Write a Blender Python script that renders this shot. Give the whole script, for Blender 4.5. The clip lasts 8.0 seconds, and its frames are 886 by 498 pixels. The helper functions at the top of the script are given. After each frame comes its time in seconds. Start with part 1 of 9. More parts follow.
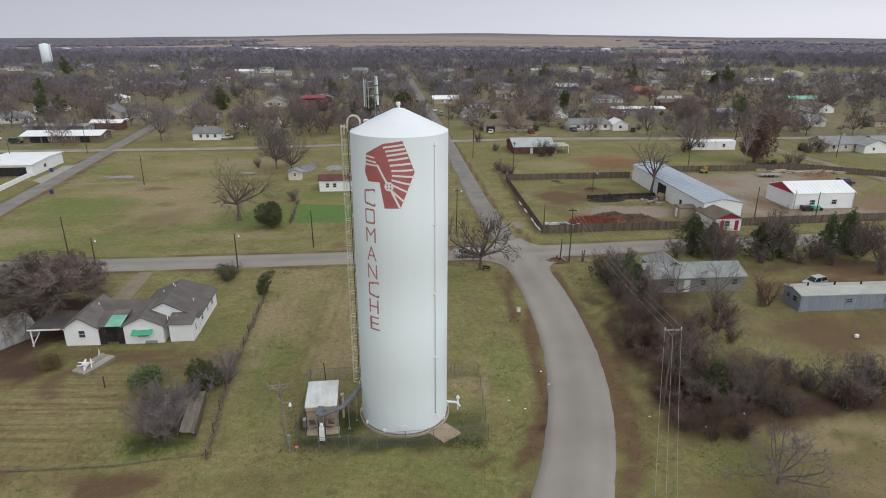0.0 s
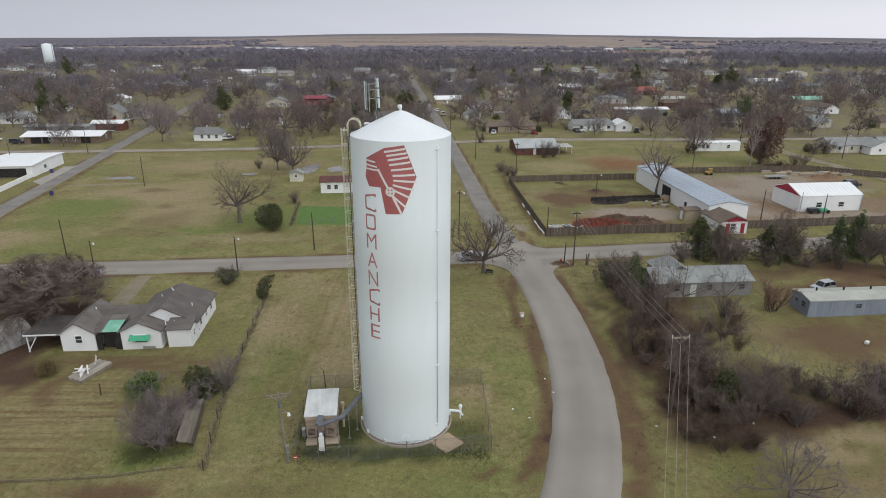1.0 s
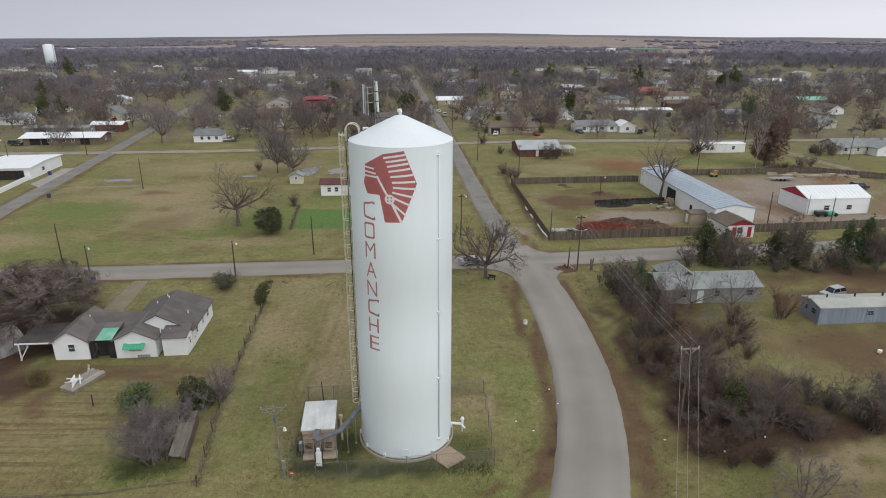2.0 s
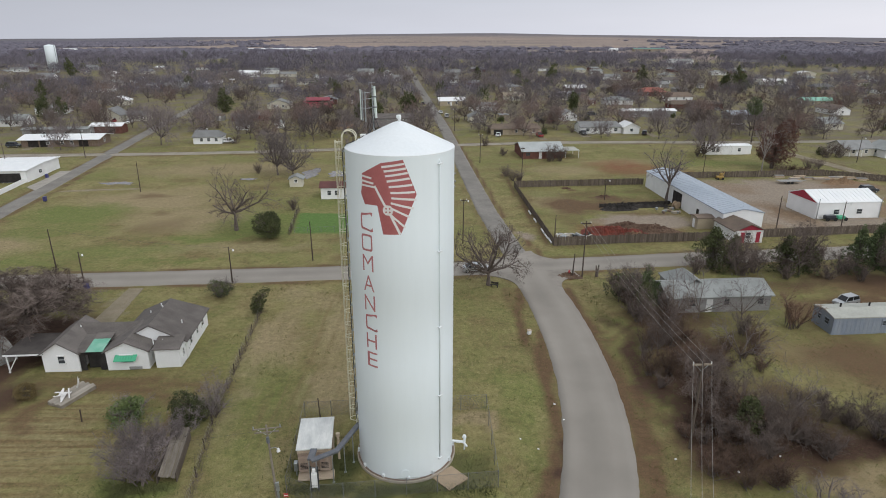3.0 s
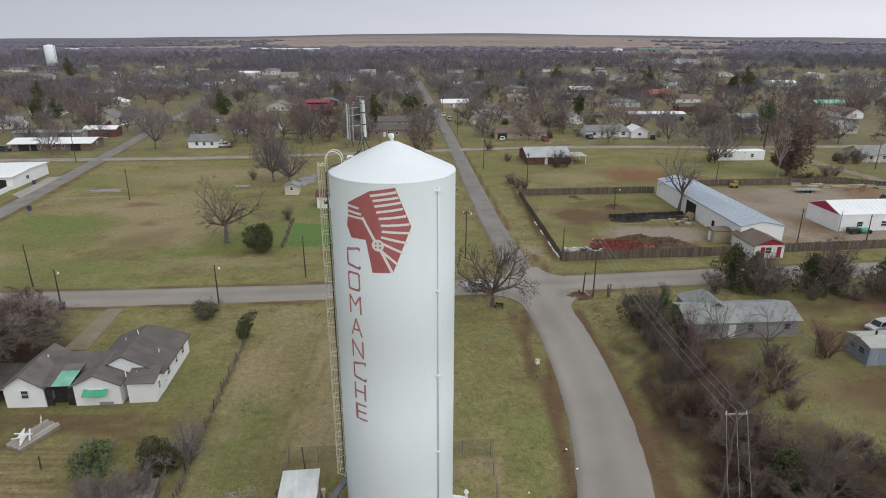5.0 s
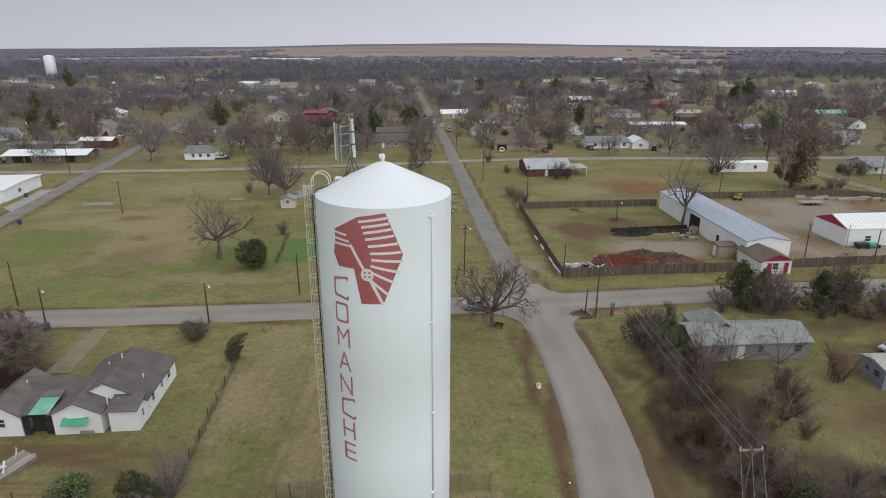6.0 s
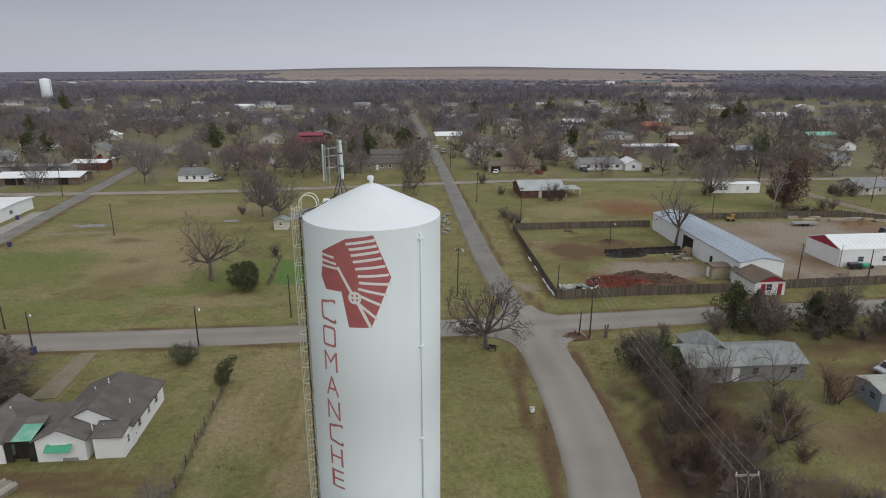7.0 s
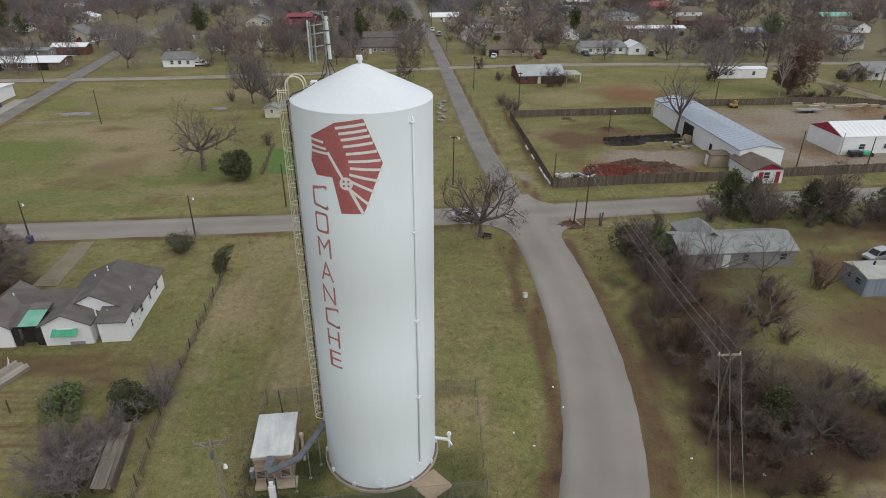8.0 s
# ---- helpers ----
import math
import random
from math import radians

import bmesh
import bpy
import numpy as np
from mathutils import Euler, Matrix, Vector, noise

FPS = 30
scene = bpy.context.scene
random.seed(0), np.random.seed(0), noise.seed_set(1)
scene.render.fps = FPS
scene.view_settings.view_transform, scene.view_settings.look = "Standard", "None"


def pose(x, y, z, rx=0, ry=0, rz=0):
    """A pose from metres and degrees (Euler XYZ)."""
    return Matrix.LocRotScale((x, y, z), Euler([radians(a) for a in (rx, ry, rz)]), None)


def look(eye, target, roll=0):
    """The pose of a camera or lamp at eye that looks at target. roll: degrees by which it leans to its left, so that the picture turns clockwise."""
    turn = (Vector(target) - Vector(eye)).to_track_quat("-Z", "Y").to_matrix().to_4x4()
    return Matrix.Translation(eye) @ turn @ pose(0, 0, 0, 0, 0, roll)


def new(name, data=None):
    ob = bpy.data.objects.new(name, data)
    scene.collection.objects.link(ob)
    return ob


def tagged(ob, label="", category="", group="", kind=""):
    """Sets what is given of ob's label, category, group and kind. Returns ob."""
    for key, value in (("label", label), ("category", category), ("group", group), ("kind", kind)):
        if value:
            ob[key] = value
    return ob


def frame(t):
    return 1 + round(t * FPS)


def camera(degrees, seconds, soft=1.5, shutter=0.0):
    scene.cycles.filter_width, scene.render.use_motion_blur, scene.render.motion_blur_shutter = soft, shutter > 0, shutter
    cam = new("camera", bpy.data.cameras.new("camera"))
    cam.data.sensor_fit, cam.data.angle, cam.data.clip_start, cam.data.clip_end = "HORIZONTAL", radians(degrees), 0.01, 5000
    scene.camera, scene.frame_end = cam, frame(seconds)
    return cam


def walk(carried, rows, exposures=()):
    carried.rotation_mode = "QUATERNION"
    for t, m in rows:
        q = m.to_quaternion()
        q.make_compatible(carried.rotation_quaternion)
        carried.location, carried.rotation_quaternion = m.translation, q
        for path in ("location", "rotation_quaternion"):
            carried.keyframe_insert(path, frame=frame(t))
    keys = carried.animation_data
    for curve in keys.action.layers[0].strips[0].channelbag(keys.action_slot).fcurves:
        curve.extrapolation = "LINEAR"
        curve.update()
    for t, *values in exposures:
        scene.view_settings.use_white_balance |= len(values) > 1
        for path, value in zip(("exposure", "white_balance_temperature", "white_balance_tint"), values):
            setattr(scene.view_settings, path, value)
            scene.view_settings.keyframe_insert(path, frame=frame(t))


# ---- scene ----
cam = camera(71.4, 8.0, soft=0.98)
PATH = [
    (0, (3.529, -57.15, 38.896), (3.547, -55.265, 38.226), 0.2),
    (0.5, (3.52, -56.495, 38.95), (3.534, -54.61, 38.28), 0.2),
    (1, (3.509, -55.654, 38.992), (3.52, -53.77, 38.322), 0.2),
    (1.5, (3.525, -54.679, 39.026), (3.533, -52.794, 38.356), 0.2),
    (3, (3.646, -50.844, 39.251), (3.644, -48.959, 38.581), 0.1),
    (3.5, (3.687, -49.248, 39.334), (3.681, -47.364, 38.664), 0.2),
    (4, (3.719, -47.509, 39.439), (3.712, -45.625, 38.769), 0.2),
    (4.5, (3.781, -45.63, 39.511), (3.771, -43.746, 38.84), 0.2),
    (5.8, (4.172, -40.758, 39.830), (4.160, -38.870, 39.172), 0.1),
    (6, (4.247, -40.345, 39.854), (4.235, -38.451, 39.211), 0.1),
    (6.2, (4.322, -40.092, 39.864), (4.311, -38.192, 39.240), 0.1),
    (6.5, (4.44, -39.925, 39.867), (4.432, -38.015, 39.274), 0.1),
    (6.8, (4.566, -39.878, 39.828), (4.564, -37.964, 39.249), 0.1),
    (7, (4.649, -39.874, 39.763), (4.652, -37.959, 39.186), 0.1),
    (7.2, (4.727, -39.871, 39.675), (4.734, -37.958, 39.093), 0.1),
    (7.5, (4.82, -39.835, 39.53), (4.831, -37.954, 38.85), 0.1),
    (7.8, (4.874, -39.693, 39.403), (4.887, -37.869, 38.582), 0.1),
    (8, (4.898, -39.551, 39.326), (4.911, -37.768, 38.421), 0.1),
]
walk(cam, [(t, look(eye, target, roll)) for t, eye, target, roll in PATH], [(0, 0.0, 6400, 7), (4.5, 0.0, 6400, 7), (6.0, -0.06, 6400, 7), (7.0, -0.24, 6400, 7), (7.5, -0.27, 6400, 7), (8.0, -0.14, 6400, 7)])

# ---- world and light: a bright overcast afternoon ----
SUN_AZ, SUN_EL = 36.0, 36.0
world = bpy.data.worlds.new("overcast_sky")
scene.world = world
world.use_nodes = True
wn, wl = world.node_tree.nodes, world.node_tree.links
wn.clear()
w_out = wn.new("ShaderNodeOutputWorld")
w_back = wn.new("ShaderNodeBackground")
w_sky = wn.new("ShaderNodeTexSky")
w_sky.sky_type = "NISHITA"
w_sky.sun_disc = False
w_sky.sun_elevation, w_sky.sun_rotation = radians(SUN_EL), radians(90 - SUN_AZ)
w_dim = wn.new("ShaderNodeMix")
w_dim.data_type, w_dim.blend_type = "RGBA", "MULTIPLY"
w_dim.inputs[0].default_value = 1.0
w_dim.inputs[7].default_value = (0.10, 0.10, 0.10, 1)
w_geo = wn.new("ShaderNodeTexCoord")
w_sep = wn.new("ShaderNodeSeparateXYZ")
w_ramp = wn.new("ShaderNodeValToRGB")
w_ramp.color_ramp.elements[0].position = 0.0
w_ramp.color_ramp.elements[0].color = (0.665, 0.675, 0.775, 1)
w_ramp.color_ramp.elements[1].position = 1.0
w_ramp.color_ramp.elements[1].color = (0.98, 1.0, 1.06, 1)
mid_sky = w_ramp.color_ramp.elements.new(0.11)
mid_sky.color = (0.495, 0.497, 0.585, 1)
high_sky = w_ramp.color_ramp.elements.new(0.35)
high_sky.color = (0.72, 0.74, 0.82, 1)
w_cloud = wn.new("ShaderNodeTexNoise")
w_cloud.inputs["Scale"].default_value, w_cloud.inputs["Detail"].default_value = 3.5, 5.0
w_map = wn.new("ShaderNodeMapping")
w_map.inputs["Scale"].default_value = (1.0, 1.0, 6.0)
w_soft = wn.new("ShaderNodeMapRange")
w_soft.inputs["To Min"].default_value, w_soft.inputs["To Max"].default_value = 0.93, 1.07
w_mul = wn.new("ShaderNodeMix")
w_mul.data_type, w_mul.blend_type = "RGBA", "MULTIPLY"
w_mul.inputs[0].default_value = 1.0
w_mix = wn.new("ShaderNodeMix")
w_mix.data_type = "RGBA"
w_mix.inputs[0].default_value = 0.9
wl.new(w_geo.outputs["Generated"], w_sep.inputs[0])
wl.new(w_sep.outputs["Z"], w_ramp.inputs[0])
wl.new(w_geo.outputs["Generated"], w_map.inputs[0])
wl.new(w_map.outputs[0], w_cloud.inputs["Vector"])
wl.new(w_cloud.outputs["Fac"], w_soft.inputs["Value"])
wl.new(w_ramp.outputs[0], w_mul.inputs[6])
w_side = wn.new("ShaderNodeMath")
w_side.operation, w_side.inputs[1].default_value, w_side.inputs[2].default_value = "MULTIPLY_ADD", 0.28, 0.99
w_both = wn.new("ShaderNodeMath")
w_both.operation = "MULTIPLY"
wl.new(w_sep.outputs["X"], w_side.inputs[0])
wl.new(w_side.outputs[0], w_both.inputs[0])
wl.new(w_soft.outputs[0], w_both.inputs[1])
wl.new(w_both.outputs[0], w_mul.inputs[7])
wl.new(w_sky.outputs[0], w_dim.inputs[6])
wl.new(w_dim.outputs[2], w_mix.inputs[6])
wl.new(w_mul.outputs[2], w_mix.inputs[7])
wl.new(w_mix.outputs[2], w_back.inputs["Color"])
wl.new(w_back.outputs[0], w_out.inputs[0])
w_back.inputs["Strength"].default_value = 1.02

sun_data = bpy.data.lights.new("sun", "SUN")
sun_data.energy, sun_data.angle, sun_data.color = 1.35, radians(75), (1.0, 0.97, 0.93)
sun = new("sun", sun_data)
sun_dir = Vector((math.cos(radians(SUN_AZ - 90)) , math.sin(radians(SUN_AZ - 90)), math.tan(radians(SUN_EL))))
sun.matrix_world = look(sun_dir * 100, (0, 0, 0))

# ---- materials ----


def surface(name, c1, c2, scale=1.0, rough=0.85, metal=0.0, bump=0.15, fine=18.0, spread=0.0, stretch=(1, 1, 1), dark=0.75, grain=0.5):
    """A surface of two colours mixed by a broad noise, darkened by a fine one, with relief; spread: change from object to object."""
    m = bpy.data.materials.new(name)
    m.use_nodes = True
    n, l = m.node_tree.nodes, m.node_tree.links
    b = n["Principled BSDF"]
    b.inputs["Roughness"].default_value, b.inputs["Metallic"].default_value = rough, metal
    b.inputs["Specular IOR Level"].default_value = 0.2 if rough >= 0.9 else 0.5
    co, mp = n.new("ShaderNodeTexCoord"), n.new("ShaderNodeMapping")
    mp.inputs["Scale"].default_value = stretch
    l.new(co.outputs["Object"], mp.inputs[0])
    info = n.new("ShaderNodeObjectInfo")
    off = n.new("ShaderNodeVectorMath")
    off.operation = "ADD"
    shift = n.new("ShaderNodeMath")
    shift.operation, shift.inputs[1].default_value = "MULTIPLY", 37.0
    l.new(info.outputs["Random"], shift.inputs[0])
    l.new(mp.outputs[0], off.inputs[0])
    l.new(shift.outputs[0], off.inputs[1])
    big, small = n.new("ShaderNodeTexNoise"), n.new("ShaderNodeTexNoise")
    big.inputs["Scale"].default_value, big.inputs["Detail"].default_value = scale, 5
    small.inputs["Scale"].default_value, small.inputs["Detail"].default_value = fine, 4
    l.new(off.outputs[0], big.inputs["Vector"])
    l.new(off.outputs[0], small.inputs["Vector"])
    ramp = n.new("ShaderNodeMapRange")
    ramp.inputs["From Min"].default_value, ramp.inputs["From Max"].default_value = 0.32, 0.68
    l.new(big.outputs["Fac"], ramp.inputs["Value"])
    mix = n.new("ShaderNodeMix")
    mix.data_type = "RGBA"
    mix.inputs[6].default_value, mix.inputs[7].default_value = (*c1, 1), (*c2, 1)
    l.new(ramp.outputs[0], mix.inputs[0])
    shade = n.new("ShaderNodeMapRange")
    shade.inputs["From Min"].default_value, shade.inputs["From Max"].default_value = 0.3, 0.7
    shade.inputs["To Min"].default_value, shade.inputs["To Max"].default_value = dark, 2.0 - dark
    l.new(small.outputs["Fac"], shade.inputs["Value"])
    mul = n.new("ShaderNodeMix")
    mul.data_type, mul.blend_type = "RGBA", "MULTIPLY"
    mul.inputs[0].default_value = grain
    l.new(mix.outputs[2], mul.inputs[6])
    l.new(shade.outputs[0], mul.inputs[7])
    colour = mul.outputs[2]
    if spread:
        hsv, val = n.new("ShaderNodeHueSaturation"), n.new("ShaderNodeMapRange")
        val.inputs["To Min"].default_value, val.inputs["To Max"].default_value = 1 - spread, 1 + spread
        l.new(info.outputs["Random"], val.inputs["Value"])
        l.new(val.outputs[0], hsv.inputs["Value"])
        l.new(colour, hsv.inputs["Color"])
        colour = hsv.outputs[0]
    l.new(colour, b.inputs["Base Color"])
    if bump:
        bp = n.new("ShaderNodeBump")
        bp.inputs["Strength"].default_value, bp.inputs["Distance"].default_value = bump, 0.03
        l.new(small.outputs["Fac"], bp.inputs["Height"])
        l.new(bp.outputs[0], b.inputs["Normal"])
    return m


def glass(name, c):
    m = surface(name, c, tuple(v * 1.4 for v in c), 0.6, 0.08, 0, 0, 4, dark=0.9)
    return m


M_TOWER = surface("tower_paint", (0.745, 0.795, 0.808), (0.725, 0.780, 0.796), 0.22, 0.62, 0, 0.03, 2.2, stretch=(1, 1, 0.12), dark=0.98)
M_CONE = surface("tower_roof_paint", (0.735, 0.760, 0.765), (0.715, 0.745, 0.755), 0.5, 0.5, 0, 0.03, 4, dark=0.95)
M_RED = surface("faded_red_paint", (0.345, 0.098, 0.098), (0.41, 0.130, 0.128), 0.8, 0.6, 0, 0.03, 9, dark=0.86)
M_LETTER = surface("faded_letter_paint", (0.385, 0.135, 0.140), (0.455, 0.180, 0.182), 0.8, 0.6, 0, 0.03, 9, dark=0.86)
M_WHITE_MARK = surface("white_mark_paint", (0.70, 0.68, 0.66), (0.74, 0.72, 0.70), 0.8, 0.6, 0, 0, 9, dark=0.92)
M_LADDER = surface("cream_ladder_paint", (0.66, 0.63, 0.50), (0.58, 0.55, 0.42), 2.0, 0.55, 0, 0.03, 15, dark=0.85)
M_CABLE = surface("black_cable", (0.03, 0.03, 0.032), (0.055, 0.055, 0.055), 3, 0.6, 0, 0, 20)
M_GALV = surface("galvanised_steel", (0.42, 0.44, 0.45), (0.30, 0.32, 0.33), 3, 0.42, 0.7, 0.05, 22, dark=0.8)
M_TRAY = surface("dark_grey_tray", (0.11, 0.115, 0.13), (0.16, 0.165, 0.18), 1.5, 0.5, 0.3, 0.03, 14)
M_RUST = surface("rusty_steel", (0.16, 0.10, 0.07), (0.24, 0.19, 0.15), 2.5, 0.8, 0.2, 0.2, 14)
M_CONCRETE = surface("worn_concrete", (0.42, 0.37, 0.30), (0.34, 0.30, 0.25), 0.8, 0.9, 0, 0.2, 12, dark=0.8)
M_PLY = surface("weathered_tan_slab", (0.40, 0.30, 0.20), (0.33, 0.25, 0.17), 0.9, 0.85, 0, 0.1, 14, dark=0.85)
M_AGG = surface("exposed_aggregate", (0.27, 0.20, 0.155), (0.34, 0.27, 0.215), 1.6, 0.95, 0, 0.5, 40, dark=0.6)
M_TANWALL = surface("tan_trim_panel", (0.48, 0.39, 0.29), (0.42, 0.34, 0.26), 1.5, 0.85, 0, 0.1, 14)
M_ROOF_MEMB = surface("stained_white_roof", (0.68, 0.68, 0.65), (0.48, 0.49, 0.48), 0.75, 0.75, 0, 0.08, 5, stretch=(1.6, 0.5, 1), dark=0.86)
M_ASPHALT = surface("worn_grey_chipseal", (0.215, 0.193, 0.166), (0.292, 0.264, 0.230), 0.35, 0.93, 0, 0.1, 1.6, stretch=(1, 1, 1), dark=0.90, grain=0.75)
M_PATH = surface("concrete_drive", (0.265, 0.225, 0.165), (0.185, 0.155, 0.100), 0.4, 0.95, 0, 0.2, 4, dark=0.8)
M_PALE_SLAB = surface("pale_concrete_apron", (0.36, 0.335, 0.295), (0.29, 0.265, 0.23), 0.3, 0.95, 0, 0.2, 3, dark=0.8)
M_BARK = surface("grey_brown_bark", (0.105, 0.082, 0.070), (0.16, 0.135, 0.12), 2.0, 0.95, 0, 0.6, 12, spread=0.12, dark=0.6)
M_TWIG = surface("bare_twigs", (0.122, 0.094, 0.080), (0.178, 0.142, 0.124), 0.5, 0.95, 0, 0, 3, spread=0.18, dark=0.75)
# twig brown shifted to lilac: the haze of distance is in this colour
M_TWIG_HAZE = surface("far_woods_haze_tint", (0.128, 0.114, 0.137), (0.186, 0.167, 0.190), 0.016, 0.98, 0, 0, 0.12, spread=0.15, dark=0.6, grain=0.9)
M_TWIG_PALE = surface("pale_grey_brush", (0.118, 0.097, 0.088), (0.175, 0.150, 0.138), 0.7, 0.95, 0, 0, 4, spread=0.15, dark=0.75)
M_TWIG_TOWN = surface("soft_grey_twigs", (0.155, 0.129, 0.127), (0.215, 0.182, 0.176), 0.5, 0.95, 0, 0, 3, spread=0.2, dark=0.8)
M_TWIG_ROSE = surface("reddish_grey_twigs", (0.190, 0.138, 0.124), (0.240, 0.178, 0.158), 0.5, 0.95, 0, 0, 3, spread=0.2, dark=0.8)
M_TWIG_ASH = surface("ashen_dead_twigs", (0.245, 0.215, 0.200), (0.310, 0.275, 0.258), 0.7, 0.95, 0, 0, 4, spread=0.1, dark=0.75)
M_TWIG_RED = surface("reddish_brown_brush", (0.19, 0.115, 0.08), (0.24, 0.16, 0.115), 0.7, 0.95, 0, 0, 4, spread=0.12, dark=0.75)
M_LEAF = surface("dark_cedar_foliage", (0.062, 0.072, 0.032), (0.112, 0.122, 0.054), 0.9, 0.9, 0, 0, 5, spread=0.15, dark=0.6, grain=0.8)
M_LEAF_GREY = surface("grey_green_foliage", (0.078, 0.090, 0.042), (0.135, 0.142, 0.078), 0.9, 0.9, 0, 0, 5, spread=0.15, dark=0.65, grain=0.8)
M_LEAF_YARD = surface("fresh_green_leaves", (0.062, 0.090, 0.028), (0.150, 0.185, 0.062), 0.9, 0.85, 0, 0, 5, dark=0.65, grain=0.8)
M_LEAF_RED = surface("dry_russet_leaves", (0.115, 0.056, 0.045), (0.160, 0.088, 0.070), 0.7, 0.95, 0, 0, 4, dark=0.65, grain=0.8)
M_LEAF_PINE = surface("pine_foliage", (0.070, 0.098, 0.042), (0.115, 0.140, 0.066), 0.9, 0.9, 0, 0, 5, dark=0.65, grain=0.8)
M_LEAF_TAN = surface("dry_tan_grass_bush", (0.135, 0.102, 0.045), (0.19, 0.145, 0.07), 1, 0.95, 0, 0, 5, dark=0.7)
M_POLE = surface("weathered_pole_wood", (0.062, 0.046, 0.038), (0.10, 0.078, 0.066), 1.0, 0.95, 0, 0.3, 14, stretch=(6, 6, 0.6), spread=0.15)
M_POLE_PALE = surface("pale_pole_wood", (0.26, 0.215, 0.165), (0.34, 0.29, 0.23), 1.0, 0.95, 0, 0.3, 14, stretch=(6, 6, 0.6))
M_WIRE = surface("bare_wire", (0.36, 0.34, 0.31), (0.30, 0.28, 0.26), 1.0, 0.5, 0.4, 0, 10)
M_WOODFENCE = surface("weathered_fence_board", (0.098, 0.078, 0.063), (0.148, 0.120, 0.098), 0.8, 0.95, 0, 0.25, 12, spread=0.2, stretch=(3, 3, 0.5), dark=0.75)
M_WHITE_WALL = surface("white_siding_paint", (0.80, 0.80, 0.79), (0.74, 0.74, 0.73), 0.5, 0.75, 0, 0.06, 9, dark=0.93)
M_CREAM_WALL = surface("cream_siding_paint", (0.58, 0.55, 0.45), (0.50, 0.47, 0.39), 0.5, 0.8, 0, 0.06, 9, spread=0.1, dark=0.9)
M_GREY_WALL = surface("weathered_grey_siding", (0.31, 0.30, 0.285), (0.24, 0.235, 0.23), 0.6, 0.85, 0, 0.1, 8, dark=0.8, stretch=(1, 1, 2.5))
M_BLUE_WALL = surface("faded_blue_grey_metal", (0.20, 0.235, 0.29), (0.275, 0.305, 0.345), 0.5, 0.6, 0.1, 0.05, 6, stretch=(2, 2, 0.5), dark=0.85)
M_BRICK_WALL = surface("dark_red_brick", (0.135, 0.058, 0.047), (0.185, 0.09, 0.072), 0.8, 0.9, 0, 0.15, 14, spread=0.1, dark=0.75)
M_TAN_WALL = surface("tan_painted_wall", (0.37, 0.31, 0.22), (0.31, 0.26, 0.19), 0.6, 0.85, 0, 0.1, 9, spread=0.15, dark=0.85)
M_SHINGLE = surface("grey_brown_shingle", (0.112, 0.099, 0.091), (0.158, 0.140, 0.128), 0.5, 0.95, 0, 0.35, 9, stretch=(1, 1.6, 1), spread=0.1, dark=0.66)
M_SHINGLE_LT = surface("pale_grey_shingle", (0.24, 0.24, 0.235), (0.185, 0.185, 0.18), 0.4, 0.95, 0, 0.3, 12, spread=0.15, dark=0.8)
M_SHINGLE_BR = surface("brown_shingle", (0.17, 0.13, 0.10), (0.125, 0.098, 0.08), 0.4, 0.95, 0, 0.3, 12, spread=0.2, dark=0.8)
M_METAL_ROOF = surface("dull_galvanised_roof", (0.40, 0.44, 0.49), (0.32, 0.36, 0.41), 0.2, 0.55, 0.25, 0.05, 3, stretch=(1, 0.3, 1), dark=0.88)
M_METAL_PALE = surface("pale_bare_metal_roof", (0.43, 0.45, 0.44), (0.35, 0.365, 0.355), 0.4, 0.6, 0.1, 0.06, 4, dark=0.88)
M_METAL_OLD = surface("weathered_pale_metal_roof", (0.28, 0.29, 0.275), (0.20, 0.207, 0.196), 0.4, 0.6, 0.15, 0.06, 4, dark=0.82)
M_WHITE_ROOF = surface("white_metal_roof", (0.80, 0.80, 0.79), (0.73, 0.74, 0.74), 0.3, 0.5, 0, 0.04, 5, dark=0.93)
M_RED_ROOF = surface("crimson_metal_roof", (0.26, 0.035, 0.055), (0.20, 0.03, 0.045), 0.4, 0.5, 0, 0.04, 5, dark=0.85)
M_ORANGE_ROOF = surface("rust_red_roof", (0.30, 0.095, 0.07), (0.24, 0.08, 0.06), 0.4, 0.8, 0, 0.1, 8, dark=0.85)
M_CRIMSON = surface("crimson_trim", (0.34, 0.018, 0.045), (0.29, 0.018, 0.04), 0.6, 0.6, 0, 0, 8, dark=0.9)
M_GREEN_AWN = surface("green_awning", (0.05, 0.33, 0.17), (0.08, 0.40, 0.23), 0.8, 0.5, 0, 0.05, 9, dark=0.85)
M_GREEN_POLY = surface("faded_green_corrugated", (0.12, 0.37, 0.25), (0.25, 0.46, 0.36), 0.9, 0.45, 0, 0.05, 9, dark=0.8)
M_FARGREEN = surface("dull_green_metal_roof", (0.075, 0.19, 0.165), (0.10, 0.23, 0.20), 0.4, 0.6, 0, 0.04, 5, dark=0.85)
# dark parts, and flat panels that stand for the shade in open bays
M_DARK = surface("dark_parts_and_shade", (0.025, 0.023, 0.022), (0.045, 0.04, 0.037), 1, 0.9, 0, 0, 6)
M_CARGLASS = surface("tinted_car_glass", (0.010, 0.011, 0.013), (0.016, 0.017, 0.019), 1, 0.22, 0, 0, 9)
M_GLASS = glass("window_glass", (0.045, 0.05, 0.055))
M_TRIM = surface("white_trim", (0.76, 0.76, 0.74), (0.70, 0.70, 0.69), 1, 0.6, 0, 0, 9, dark=0.93)
M_TYRE = surface("tyre_rubber", (0.022, 0.022, 0.022), (0.035, 0.034, 0.033), 2, 0.9, 0, 0.1, 20)
